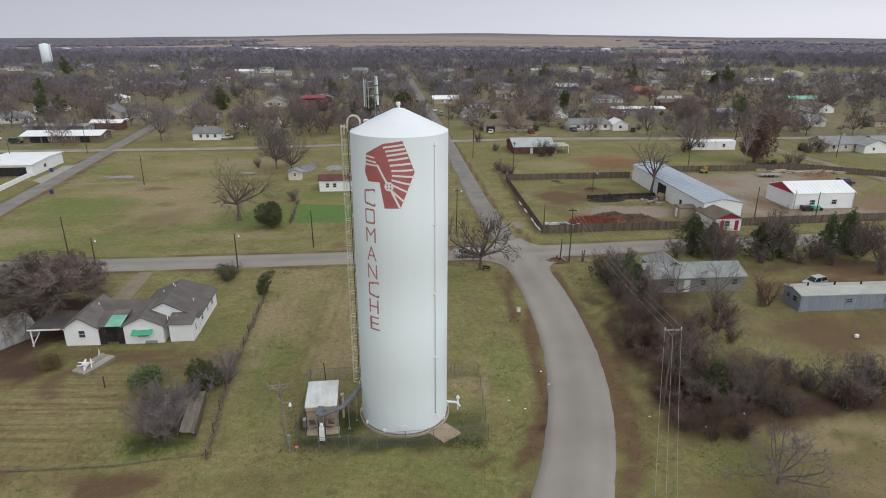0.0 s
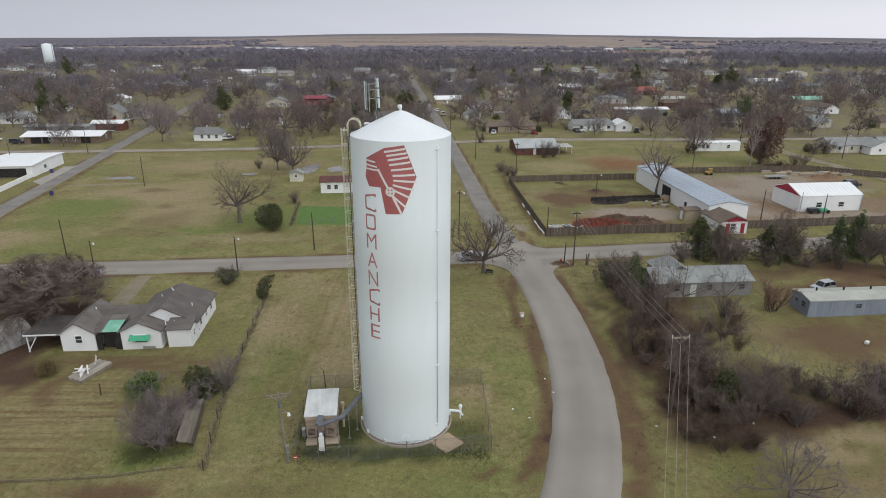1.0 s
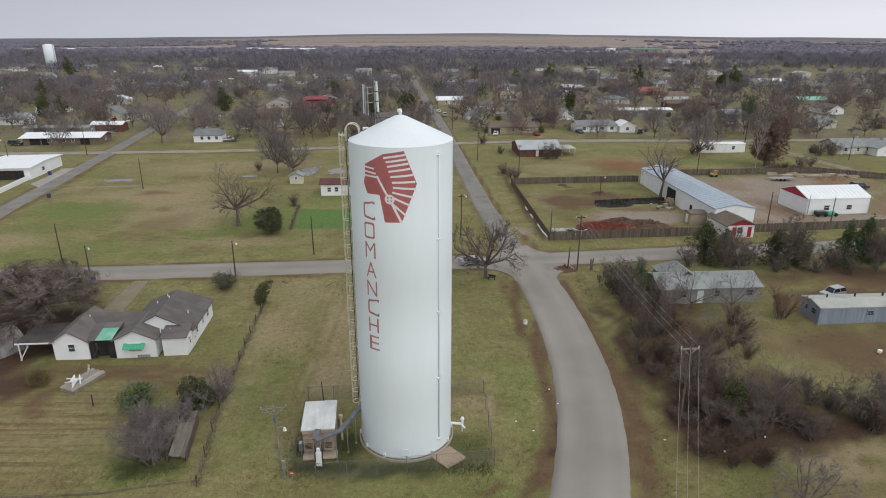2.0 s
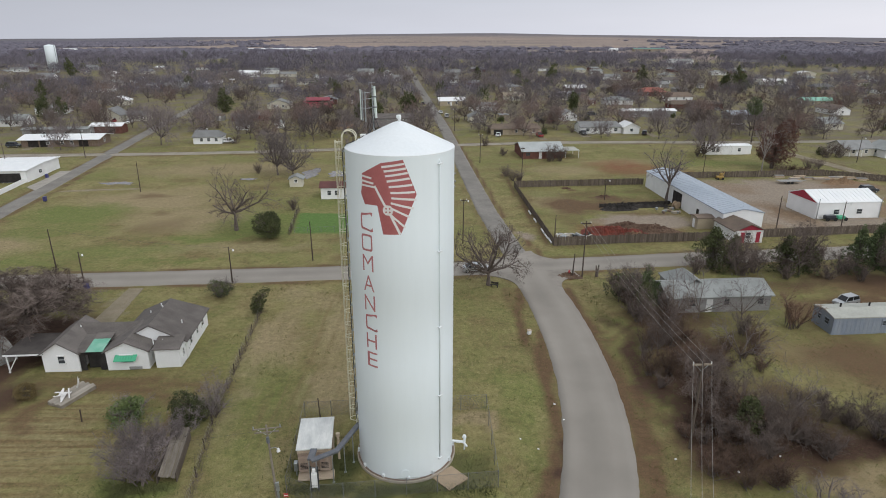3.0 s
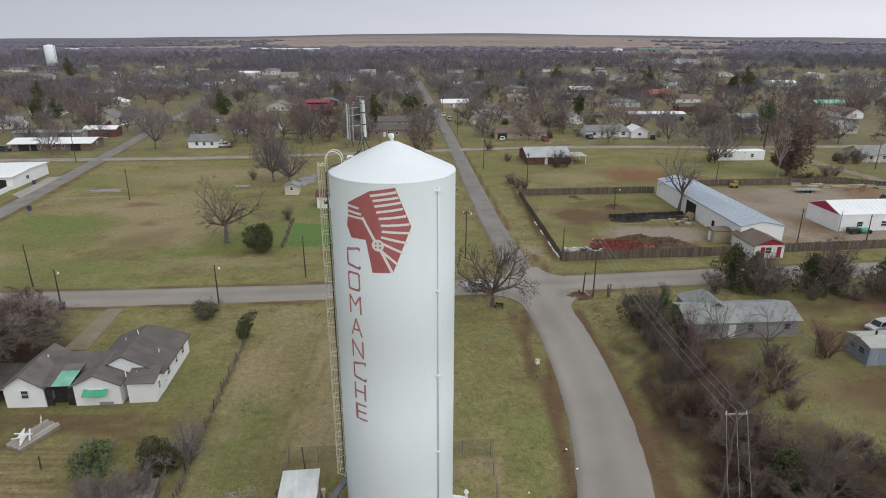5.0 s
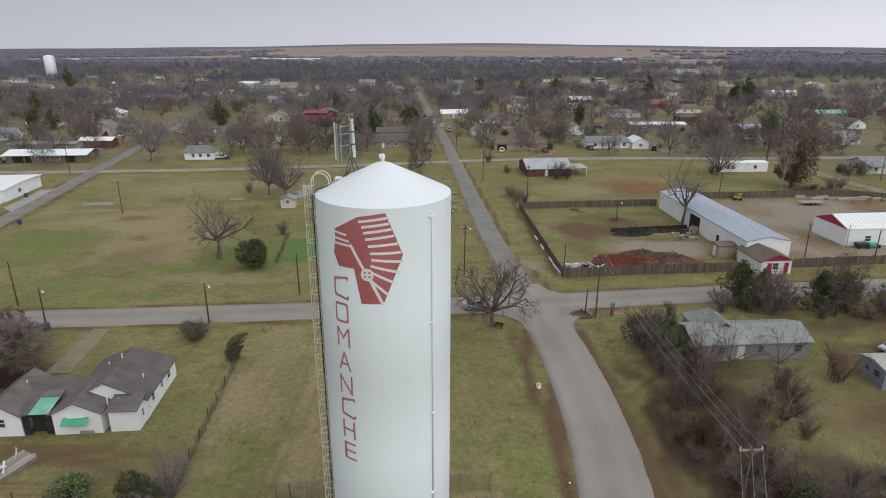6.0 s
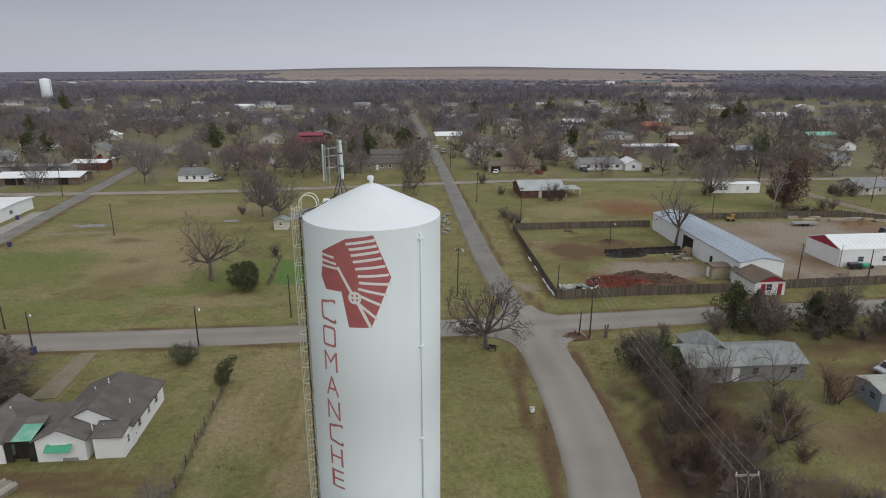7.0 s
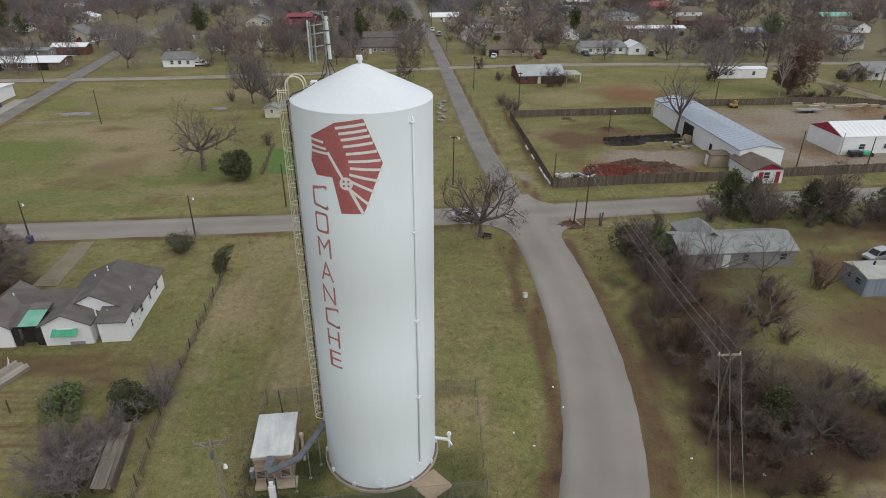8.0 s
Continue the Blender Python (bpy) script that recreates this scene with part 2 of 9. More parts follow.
M_RIM = surface("alloy_rim", (0.55, 0.56, 0.57), (0.45, 0.46, 0.47), 3, 0.35, 0.6, 0, 9)
M_SILVER = surface("silver_car_paint", (0.44, 0.45, 0.46), (0.40, 0.41, 0.42), 1, 0.3, 0.35, 0, 6, dark=0.95)
M_CARWHITE = surface("white_car_paint", (0.74, 0.75, 0.76), (0.70, 0.71, 0.72), 1, 0.3, 0, 0, 6, dark=0.95)
M_CARDARK = surface("dark_car_paint", (0.035, 0.04, 0.05), (0.05, 0.055, 0.065), 1, 0.3, 0.2, 0, 6, dark=0.9)
M_CARRED = surface("red_car_paint", (0.33, 0.025, 0.03), (0.28, 0.025, 0.03), 1, 0.35, 0.1, 0, 6, dark=0.9)
M_REDCLAY = surface("heaped_red_clay", (0.160, 0.040, 0.028), (0.090, 0.034, 0.024), 0.5, 0.95, 0, 0.6, 5, dark=0.65, grain=0.8)
M_BROWNSOIL = surface("heaped_brown_soil", (0.085, 0.052, 0.038), (0.15, 0.10, 0.07), 0.6, 0.95, 0, 0.6, 5, dark=0.65, grain=0.8)
M_CHAR = surface("charred_black_debris", (0.022, 0.020, 0.019), (0.062, 0.055, 0.050), 0.9, 0.95, 0, 0.5, 6, dark=0.6, grain=0.8)
M_TANSOIL = surface("heaped_tan_soil", (0.27, 0.18, 0.11), (0.20, 0.135, 0.085), 0.6, 0.95, 0, 0.5, 5, dark=0.7, grain=0.8)
# shingle whose dark colour holds both stains and the shade of the oak
M_SHINGLE_SHADED = surface("stained_shaded_shingle", (0.052, 0.045, 0.042), (0.086, 0.075, 0.068), 0.5, 0.95, 0, 0.3, 14, dark=0.8)
M_DECK = surface("weathered_deck_wood", (0.25, 0.22, 0.18), (0.18, 0.155, 0.125), 0.8, 0.95, 0, 0.2, 10, spread=0.1, dark=0.8)
M_DECK_PALE = surface("bleached_deck_wood", (0.36, 0.325, 0.275), (0.27, 0.24, 0.20), 0.8, 0.95, 0, 0.2, 8, stretch=(0.5, 4, 1), spread=0.18, dark=0.8)
M_CREAM_ROOF = surface("stained_cream_metal_roof", (0.42, 0.42, 0.37), (0.31, 0.31, 0.27), 0.4, 0.6, 0, 0.06, 4, dark=0.85)
M_WEED = surface("dark_green_weeds", (0.075, 0.088, 0.034), (0.130, 0.130, 0.056), 0.5, 0.95, 0, 0, 3, dark=0.7)
M_PALE_PANEL = surface("pale_antenna_plastic", (0.60, 0.66, 0.62), (0.50, 0.56, 0.53), 2.0, 0.5, 0, 0, 12, dark=0.9)
M_YELLOW = surface("yellow_machine_paint", (0.36, 0.23, 0.05), (0.28, 0.18, 0.05), 1, 0.5, 0, 0, 9)
M_BLUEBIN = surface("dark_blue_plastic", (0.035, 0.035, 0.13), (0.05, 0.05, 0.17), 2, 0.5, 0, 0, 9)
M_SIGNRED = surface("red_sign_paint", (0.45, 0.05, 0.05), (0.40, 0.05, 0.05), 2, 0.5, 0, 0, 9)
M_GRASS_BLADE = surface("dry_grass_blades", (0.165, 0.15, 0.062), (0.115, 0.125, 0.045), 0.12, 0.95, 0, 0, 2, dark=0.7)
M_PUDDLE = surface("shallow_water", (0.13, 0.115, 0.095), (0.19, 0.165, 0.14), 0.8, 0.14, 0, 0.02, 3, dark=0.9)
M_TWIG_DARK = surface("dark_thicket_brush", (0.092, 0.059, 0.043), (0.132, 0.089, 0.066), 0.4, 0.95, 0, 0, 3, spread=0.25, dark=0.7)
M_HUT = surface("rust_streaked_metal", (0.36, 0.37, 0.36), (0.19, 0.165, 0.145), 0.6, 0.55, 0.2, 0.08, 5, stretch=(0.6, 2.0, 0.6), dark=0.75)
M_FENCE_WIRE = surface("dull_fence_wire", (0.20, 0.205, 0.20), (0.14, 0.14, 0.135), 2, 0.6, 0.3, 0, 12)
M_MAROON = surface("maroon_shingle", (0.135, 0.058, 0.052), (0.10, 0.048, 0.045), 0.5, 0.9, 0, 0.2, 12, dark=0.8)
# bluish grey with distance haze mixed into the base colour
M_FARWOOD_HAZE = surface("distant_woods_haze_tint", (0.120, 0.112, 0.138), (0.170, 0.154, 0.178), 0.004, 0.98, 0, 0, 0.05, dark=0.8, grain=0.8)
M_ROAD = surface("worn_road_chipseal", (0.236, 0.214, 0.187), (0.290, 0.264, 0.232), 0.12, 0.93, 0, 0.1, 12, dark=0.93, grain=0.75)
rn, rl = M_ROAD.node_tree.nodes, M_ROAD.node_tree.links
r_bsdf = rn["Principled BSDF"]
r_col = r_bsdf.inputs["Base Color"].links[0].from_socket
r_lane, r_ramp, r_mul, r_wob = rn.new("ShaderNodeAttribute"), rn.new("ShaderNodeValToRGB"), rn.new("ShaderNodeMix"), rn.new("ShaderNodeTexNoise")
r_add = rn.new("ShaderNodeMath")
r_add.operation, r_add.inputs[1].default_value = "MULTIPLY_ADD", 0.16
r_wob.inputs["Scale"].default_value, r_wob.inputs["Detail"].default_value = 0.35, 4
r_lane.attribute_name = "lane"
r_mul.data_type, r_mul.blend_type = "RGBA", "MULTIPLY"
r_mul.inputs[0].default_value = 1.0
for pos, val in ((0.0, 0.80), (0.10, 0.98), (0.26, 1.05), (0.40, 0.97), (0.52, 0.93), (0.64, 0.97), (0.78, 1.05), (0.93, 1.0)):
    e = r_ramp.color_ramp.elements.new(pos)
    e.color = (val, val * 0.995, val * 0.985, 1)
rl.new(r_wob.outputs["Fac"], r_add.inputs[0])
rl.new(r_lane.outputs["Fac"], r_add.inputs[2])
rl.new(r_add.outputs[0], r_ramp.inputs[0])
rl.new(r_col, r_mul.inputs[6])
rl.new(r_ramp.outputs[0], r_mul.inputs[7])
rl.new(r_mul.outputs[2], r_bsdf.inputs["Base Color"])
M_OLDROAD = surface("old_dark_street", (0.178, 0.164, 0.146), (0.232, 0.215, 0.191), 0.3, 0.93, 0, 0.15, 2.4, dark=0.86, grain=0.8)
M_UPPER = surface("dusty_pale_street", (0.225, 0.198, 0.160), (0.320, 0.285, 0.236), 0.2, 0.95, 0, 0.2, 2.0, dark=0.82, grain=0.8)
M_POLE_MID = surface("brown_pole_wood", (0.092, 0.074, 0.058), (0.135, 0.110, 0.088), 1.0, 0.95, 0, 0.3, 14, stretch=(6, 6, 0.6))

# ---- mesh helpers ----


def mesh_of(name, verts, faces):
    me = bpy.data.meshes.new(name)
    me.from_pydata(verts, [], faces)
    me.update()
    return me


def thing(name, label, category, m=None, group="", kind=""):
    ob = new(name)
    ob.empty_display_size = 0.3
    if m is not None:
        ob.matrix_basis = m
    return tagged(ob, label, category, group, kind)


def part(name, shape, material, parent, label="", smooth=False):
    """Links a bmesh or a mesh as one object under parent."""
    if isinstance(shape, bmesh.types.BMesh):
        bmesh.ops.recalc_face_normals(shape, faces=shape.faces)
        me = bpy.data.meshes.new(name)
        shape.to_mesh(me)
        shape.free()
    else:
        me = shape
    if not me.materials:
        me.materials.append(material)
    if smooth:
        me.shade_smooth()
    ob = new(name, me)
    ob.parent = parent
    if me.materials[0] != material:
        ob.material_slots[0].link = "OBJECT"
        ob.material_slots[0].material = material
    if label:
        ob["label"] = label
    return ob


def box(bm, c, s, m=None, bevel=0.0):
    """A box of centre c and size s, turned by m."""
    ret = bmesh.ops.create_cube(bm, size=1.0)
    vs = ret["verts"]
    bmesh.ops.scale(bm, vec=s, verts=vs)
    if bevel:
        es = list({e for v in vs for e in v.link_edges})
        out = bmesh.ops.bevel(bm, geom=es, offset=bevel, segments=1, affect="EDGES")
        vs = list({v for f in out["faces"] for v in f.verts} | {v for v in vs if v.is_valid})
    bmesh.ops.translate(bm, vec=c, verts=vs)
    if m is not None:
        bmesh.ops.transform(bm, matrix=m, verts=vs)
    return vs


def prism(bm, outline, y0, y1):
    """An outline of (x, z) drawn out from y0 to y1."""
    a = [bm.verts.new((x, y0, z)) for x, z in outline]
    b = [bm.verts.new((x, y1, z)) for x, z in outline]
    n = len(outline)
    bm.faces.new(a)
    bm.faces.new(b[::-1])
    for i in range(n):
        j = (i + 1) % n
        bm.faces.new((a[j], a[i], b[i], b[j]))
    return a + b


def slab(bm, outline, z0, z1):
    """An outline of (x, y) drawn up from z0 to z1."""
    a = [bm.verts.new((x, y, z0)) for x, y in outline]
    b = [bm.verts.new((x, y, z1)) for x, y in outline]
    n = len(outline)
    bm.faces.new(a[::-1])
    bm.faces.new(b)
    for i in range(n):
        j = (i + 1) % n
        bm.faces.new((a[i], a[j], b[j], b[i]))
    return a + b


def tube(bm, pts, r, sides=6, r1=None):
    """A pipe along pts, of radius r, tapering to r1."""
    pts = [Vector(p) for p in pts]
    rings = []
    for i, p in enumerate(pts):
        d = (pts[min(i + 1, len(pts) - 1)] - pts[max(i - 1, 0)]).normalized()
        side = d.cross(Vector((0, 0, 1)))
        if side.length < 0.01:
            side = Vector((1, 0, 0))
        side.normalize()
        up = side.cross(d)
        rr = r if r1 is None else r + (r1 - r) * i / (len(pts) - 1)
        rings.append([bm.verts.new(p + (side * math.cos(a) + up * math.sin(a)) * rr) for a in (2 * math.pi * k / sides for k in range(sides))])
    for a, b in zip(rings, rings[1:]):
        for k in range(sides):
            j = (k + 1) % sides
            bm.faces.new((a[k], a[j], b[j], b[k]))
    bm.faces.new(rings[0][::-1])
    bm.faces.new(rings[-1])


def turned(bm, profile, sides=64):
    """A profile of (radius, z) turned about the z axis."""
    rings = []
    for r, z in profile:
        if r < 1e-4:
            rings.append([bm.verts.new((0, 0, z))])
        else:
            rings.append([bm.verts.new((r * math.cos(a), r * math.sin(a), z)) for a in (2 * math.pi * k / sides for k in range(sides))])
    for a, b in zip(rings, rings[1:]):
        for k in range(sides):
            j = (k + 1) % sides
            if len(a) == 1 and len(b) == 1:
                continue
            if len(b) == 1:
                bm.faces.new((a[k], a[j], b[0]))
            elif len(a) == 1:
                bm.faces.new((a[0], b[j], b[k]))
            else:
                bm.faces.new((a[k], a[j], b[j], b[k]))


def near_line(px, py, line):
    """The distance of many points from a line of (x, y)."""
    best = np.full(px.shape, 1e9)
    for (x0, y0), (x1, y1) in zip(line, line[1:]):
        dx, dy = x1 - x0, y1 - y0
        k = np.clip(((px - x0) * dx + (py - y0) * dy) / (dx * dx + dy * dy), 0, 1)
        best = np.minimum(best, np.hypot(px - x0 - k * dx, py - y0 - k * dy))
    return best


def land(x, y):
    """The height of the land: level round the town, rising a little to the north far off and falling away to either side."""
    d = np.hypot(x, y)
    k = np.clip((d - 1500) / 3200, 0, 1.3)
    u = x / np.maximum(y, 300)
    mid = np.exp(-((u - 0.03) / 0.40) ** 2)
    side = np.where(x < 0, -27.0, -12.0)
    return k * (12 * mid + side * (1 - mid) + 2.5 * np.sin(x * 0.0021 + 1.1) + 1.5 * np.sin(x * 0.0053 + y * 0.0012))


# ---- plan: the streets (centre lines and widths) ----
YAW = 5.1
MAIN = [(-40, -190), (-12, -105), (7.0, -48), (11.3, -26), (15.5, -13.3), (17.3, -7.8), (18.6, -2.4), (19.8, 4.0), (20.6, 12.6), (20.8, 22.0), (20.3, 32), (19.4, 41), (18.0, 49.5)]
CROSS = [(-420, 12), (-200, 31.5), (-57, 43.6), (-24, 46.4), (6.2, 49.3), (18, 50.4), (48.8, 54.6), (100, 60.5), (320, 82)]
NORTH = [(16.9, 57.2), (13.5, 86), (10, 131), (3.7, 215), (-5.5, 315), (-22, 500), (-40, 700)]
WEST = [(-86, 38), (-96.2, 79), (-99.7, 102), (-104.8, 134), (-110.5, 168), (-119, 215), (-150, 420)]
UPPER = [(-330, 138), (-106, 152.5), (-60, 156.4), (-31.5, 163), (8, 172), (52, 181), (95, 177), (160, 182), (330, 196)]
LANE_E = [(116, 182), (119, 156), (125, 136), (129, 110), (136, 64)]
STREETS = [(MAIN, 6.9), (CROSS, 6.3), (NORTH, 4.4), (WEST, 4.6), (UPPER, 4.6), (LANE_E, 4.2)]

# ---- the ground: one sheet to the horizon ----


def lines_out(lo, hi, step, end, grow=1.09):
    mid = list(np.arange(lo, hi + step, step))
    left, right, s = [], [], step
    a, b = mid[0], mid[-1]
    while b < end or a > -end:
        s *= grow
        a, b = a - s, b + s
        left.append(a)
        right.append(b)
    return np.array(left[::-1] + mid + right)


def blobs(px, py, spots):
    """How far points lie in soft spots of (x, y, radius along, radius across, turn, strength), frayed by noise."""
    out = np.zeros(px.shape)
    for x, y, rx, ry, turn, amount in spots:
        c, s = math.cos(radians(turn)), math.sin(radians(turn))
        u, v = ((px - x) * c + (py - y) * s) / rx, (-(px - x) * s + (py - y) * c) / ry
        out = np.maximum(out, amount * np.clip(1.6 - 1.6 * np.sqrt(u * u + v * v), 0, 1))
    return out


gx, gy = lines_out(-120, 140, 1.15, 4700), lines_out(-40, 165, 1.15, 4700, 1.05)
GX, GY = np.meshgrid(gx, gy)
dist = np.hypot(GX, GY)
GZ = land(GX, GY)
GZ += np.where(dist < 400, 0.05 * np.sin(GX * 0.31 + 1.3 * np.sin(GY * 0.17)) * np.sin(GY * 0.27 + 0.8), 0)
street_gap = np.full(GX.shape, 1e9)
for line, width in STREETS:
    street_gap = np.minimum(street_gap, near_line(GX, GY, line) - width / 2)
GZ -= 0.16 * np.exp(-((street_gap - 2.6) / 1.2) ** 2) * (dist < 330)
GZ = np.where(street_gap < 0.8, np.minimum(GZ, -0.02), GZ)

GREEN = [(29.6, 24, 1.8, 10, 3, 0.9), (28.6, 8, 1.5, 5, 3, 1.3), (40, 22, 3, 2.2, 0, 0.8), (-16, 6, 7, 17, 0, 0.45), (12.5, 8, 4.5, 15, 0, 0.55), (-24.6, -6.2, 4.8, 2.4, 0, 1.3), (-78, 82, 16, 12, 20, 0.8), (-78, 70, 16, 8, 10, 0.6), (-84, 86, 9, 5, 10, 0.9), (-42, 66, 12, 4, 5, 0.8), (-35, 76, 13, 15, 0, 0.85), (-33, 70, 9, 7, 0, 0.9), (-24, 92, 10, 7, 0, 0.7), (-72, 51, 16, 3, 5, 0.6), (-45, 53, 16, 2.6, 5, 0.6), (-22, 100, 10, 8, 0, 0.6), (30, 100, 7, 6, 0, 0.5), (50, 103, 8, 6, 5, 0.6),
         (5, 34, 12, 9, 0, 0.35), (-58, 58, 24, 5, 5, 0.6), (8, -9, 9, 3, 0, 0.5), (26, 8, 1.6, 9, 8, 0.6), (52, 43, 12, 4, 5, 0.5), (26.5, 14, 1.6, 9, 8, 0.5),
         (40, 100, 14, 8, 5, 0.4), (85, 140, 30, 7, 5, 0.6), (-95, 120, 10, 10, 0, 0.4), (-22, 6, 3, 9, 0, 0.4)]
# bare dirt; the spots at (-54, 14) and (-47, 8) also paint the oak's shade
DIRT_SHADE = [(66, 22, 14, 4, 4, 0.6), (70, 35, 18, 5, 4, 0.9), (58, 33, 4, 6, 0, 0.6), (38, 102, 10, 4, 5, 0.62), (51, 104, 6, 3, 0, 0.5), (29, 92, 4, 8, 0, 0.5), (46, 95, 9, 2.5, 8, 0.7), (60, 128, 14, 4, 5, 0.5), (84, 52.5, 24, 3, 5, 0.7), (37, 99, 9, 5, 10, 0.5), (31, 80, 5, 9, 0, 0.42), (50, 83.5, 9, 2.6, 5, 0.7), (-34, 64, 7, 3, 5, 0.5), (-44, 108, 8, 4, 0, 0.45), (27.8, 8, 2.2, 20, 3, 0.25), (72, 20, 8, 12, 0, 0.6), (-25.6, -11.2, 4.2, 1.9, 0, 1.3), (8.5, -8.6, 2.5, 0.9, 0, 0.8), (-27, -11.5, 9.5, 2.2, 0, 0.7), (-39, -11, 6, 1.6, 0, 0.9), (-35, 11.0, 11, 2.6, 3, 0.8),
        (26.0, 15, 1.0, 30, 3, 0.6), (23.4, -6, 1.5, 14, -12, 0.7), (34.5, 18, 5.5, 28, 0, 0.8), (42, 0, 24, 6, 6, 0.55), (-54, 14, 8, 14, 0, 1.2), (-14, -11.5, 14, 2.6, 0, 0.3), (46, -9, 22, 6, 0, 0.4), (57, 18, 13, 10, 0, 0.8), (36, -16, 14, 6, 0, 0.6), (60, 30, 9, 7, 0, 0.5), (76, 42, 14, 7, 0, 0.9), (60, 42, 10, 4, 0, 0.6), (-47, 8, 5, 4, 0, 0.7), (-57, 72, 7, 12, -20, 0.42), (-60, 84, 4, 3, 10, 0.5), (-52, 62, 4, 2.5, 0, 0.5), (-68, 98, 9, 3.5, 0, 0.6), (-46, 90, 8, 3, 0, 0.5), (40, 90, 6, 7, 0, 1.1), (43, 98, 6, 3.6, 0, 1.0), (34, 90, 8, 10, 0, 1.0), (50, 92, 10, 3, 5, 0.9), (36, 107, 2.6, 1.8, 0, 0.8), (48, 67.5, 14, 2.6, 4, 1.0), (105, 127, 9, 3, 0, 0.8), (24, 88, 1.2, 20, 3, 0.5),  (-58, 0, 6, 10, 0, 0.6)]
TANS = [(44, -4.5, 14, 2.2, 5, 0.9), (46, -11, 16, 4, 0, 0.6), (-19, 24, 4, 15, 0, 0.8), (-15, 36, 9, 8, 0, 0.6), (-20, 6, 3, 10, 0, 0.6), (64, 8, 12, 8, 0, 0.8), (42, -4, 5, 2, 5, 0.9), (-9.5, 12, 6, 9, 0, 0.75), (-8, 26, 6, 9, 0, 0.8), (-13, -1, 3, 6, 0, 0.5), (7, 5.5, 2.2, 1.6, 0, 1.2), (52, 20, 8, 5, 0, 0.5), (6.7, 4.6, 2.2, 1.8, 0, 1.0), (2, 18, 5, 7, 0, 0.6), (-52, 80, 22, 15, 10, 0.75), (-68, 94, 24, 14, 0, 0.9), (-40, 60, 26, 4, 5, 0.65), (-84, 60, 14, 9, 5, 0.8), (-60, 130, 40, 14, 5, 0.7), (-62, 104, 12, 8, 0, 0.6), (40, 130, 16, 10, 5, 0.6), (30, 95, 8, 14, 5, 0.6), (-9, 26, 7, 14, 0, 0.7), (-38, 1, 14, 8, 0, 0.45), (60, 140, 20, 8, 0, 0.6)]
SOIL = [(59, 134, 15, 15, -10, 0.75), (43, 73, 14, 7, 5, 0.95), (70, 128, 10, 6, 0, 0.5), (24.6, 46.5, 1.8, 1.6, 0, 0.9), (-42, 222, 14, 20, 0, 0.9)]
STONE = [(48, 77.5, 15, 7.5, 6, 1.3), (77, 93, 15, 30, 0, 1.3), (94, 76, 26, 7, 5, 1.2), (96, 106, 28, 16, 0, 1.2), (20.5, 68, 3.5, 3, 0, 1.0), (-45, 34, 2, 8, 8, 0.4)]
EARTH = [(112, 84, 16, 12, 0, 1.0), (82, 84, 5, 14, 12, 0.9), (98, 97, 15, 4, 4, 0.95), (80, 108, 9, 9, 0, 0.6), (114, 110, 12, 9, 0, 0.9), (73, 74, 7, 5, 0, 0.6), (39, 78, 3, 3, 0, 0.7)]


def far_wood(x, y):
    """How far a place beyond the town is wooded: more than 0 in the woods."""
    d = math.hypot(x, y)
    u = x / max(y, 1.0) + 0.05 * noise.noise((x * 0.004, y * 0.004, 6))
    n = noise.noise((x * 0.0018, y * 0.006, 4)) + 0.45 * noise.noise((x * 0.007, y * 0.018, 8))
    if u < -0.28:
        base = 0.35 if d < 1350 else (-0.32 if d < 1720 and u < -0.40 else (0.25 if u < -0.40 else -0.1))
    elif u > 0.46:
        base = 0.32 if d < 2000 else -0.05
    elif u > 0.30:
        base = -0.30
    else:
        base = 0.35 if d < 1040 else (-0.45 if d < 1180 and u > -0.1 else (0.22 if d < 1400 else -0.8))
    return 0.6 * n + base


def trail(line, w, amount):
    """How far the ground lies on a worn trail along a line, of half width w, frayed by noise."""
    return amount * np.clip(1.5 - near_line(GX + 0.3 * fray, GY, line) / w, 0, 1) * np.clip(0.95 + 0.4 * fray, 0.6, 1)


fray = np.array([[noise.noise((x * 0.16, y * 0.16, 0)) + 0.6 * noise.noise((x * 0.55, y * 0.55, 3)) for x in gx] for y in gy])
fx, fy = GX + 3.0 * fray, GY + 3.0 * np.roll(fray, 7, axis=1)
c_green, c_dirt, c_tan = blobs(fx, fy, GREEN), blobs(fx, fy, DIRT_SHADE), blobs(fx, fy, TANS)
c_soil, c_stone = blobs(fx, fy, SOIL), blobs(fx, fy, STONE)
verge = np.clip(1.15 - np.abs(street_gap - 0.5) / 0.95, 0, 1) * np.clip(0.75 + 0.9 * fray, 0, 1)
verge *= np.where(near_line(GX, GY, NORTH) < 5, 0.55, 1.0)
c_dirt = np.maximum(c_dirt, verge)
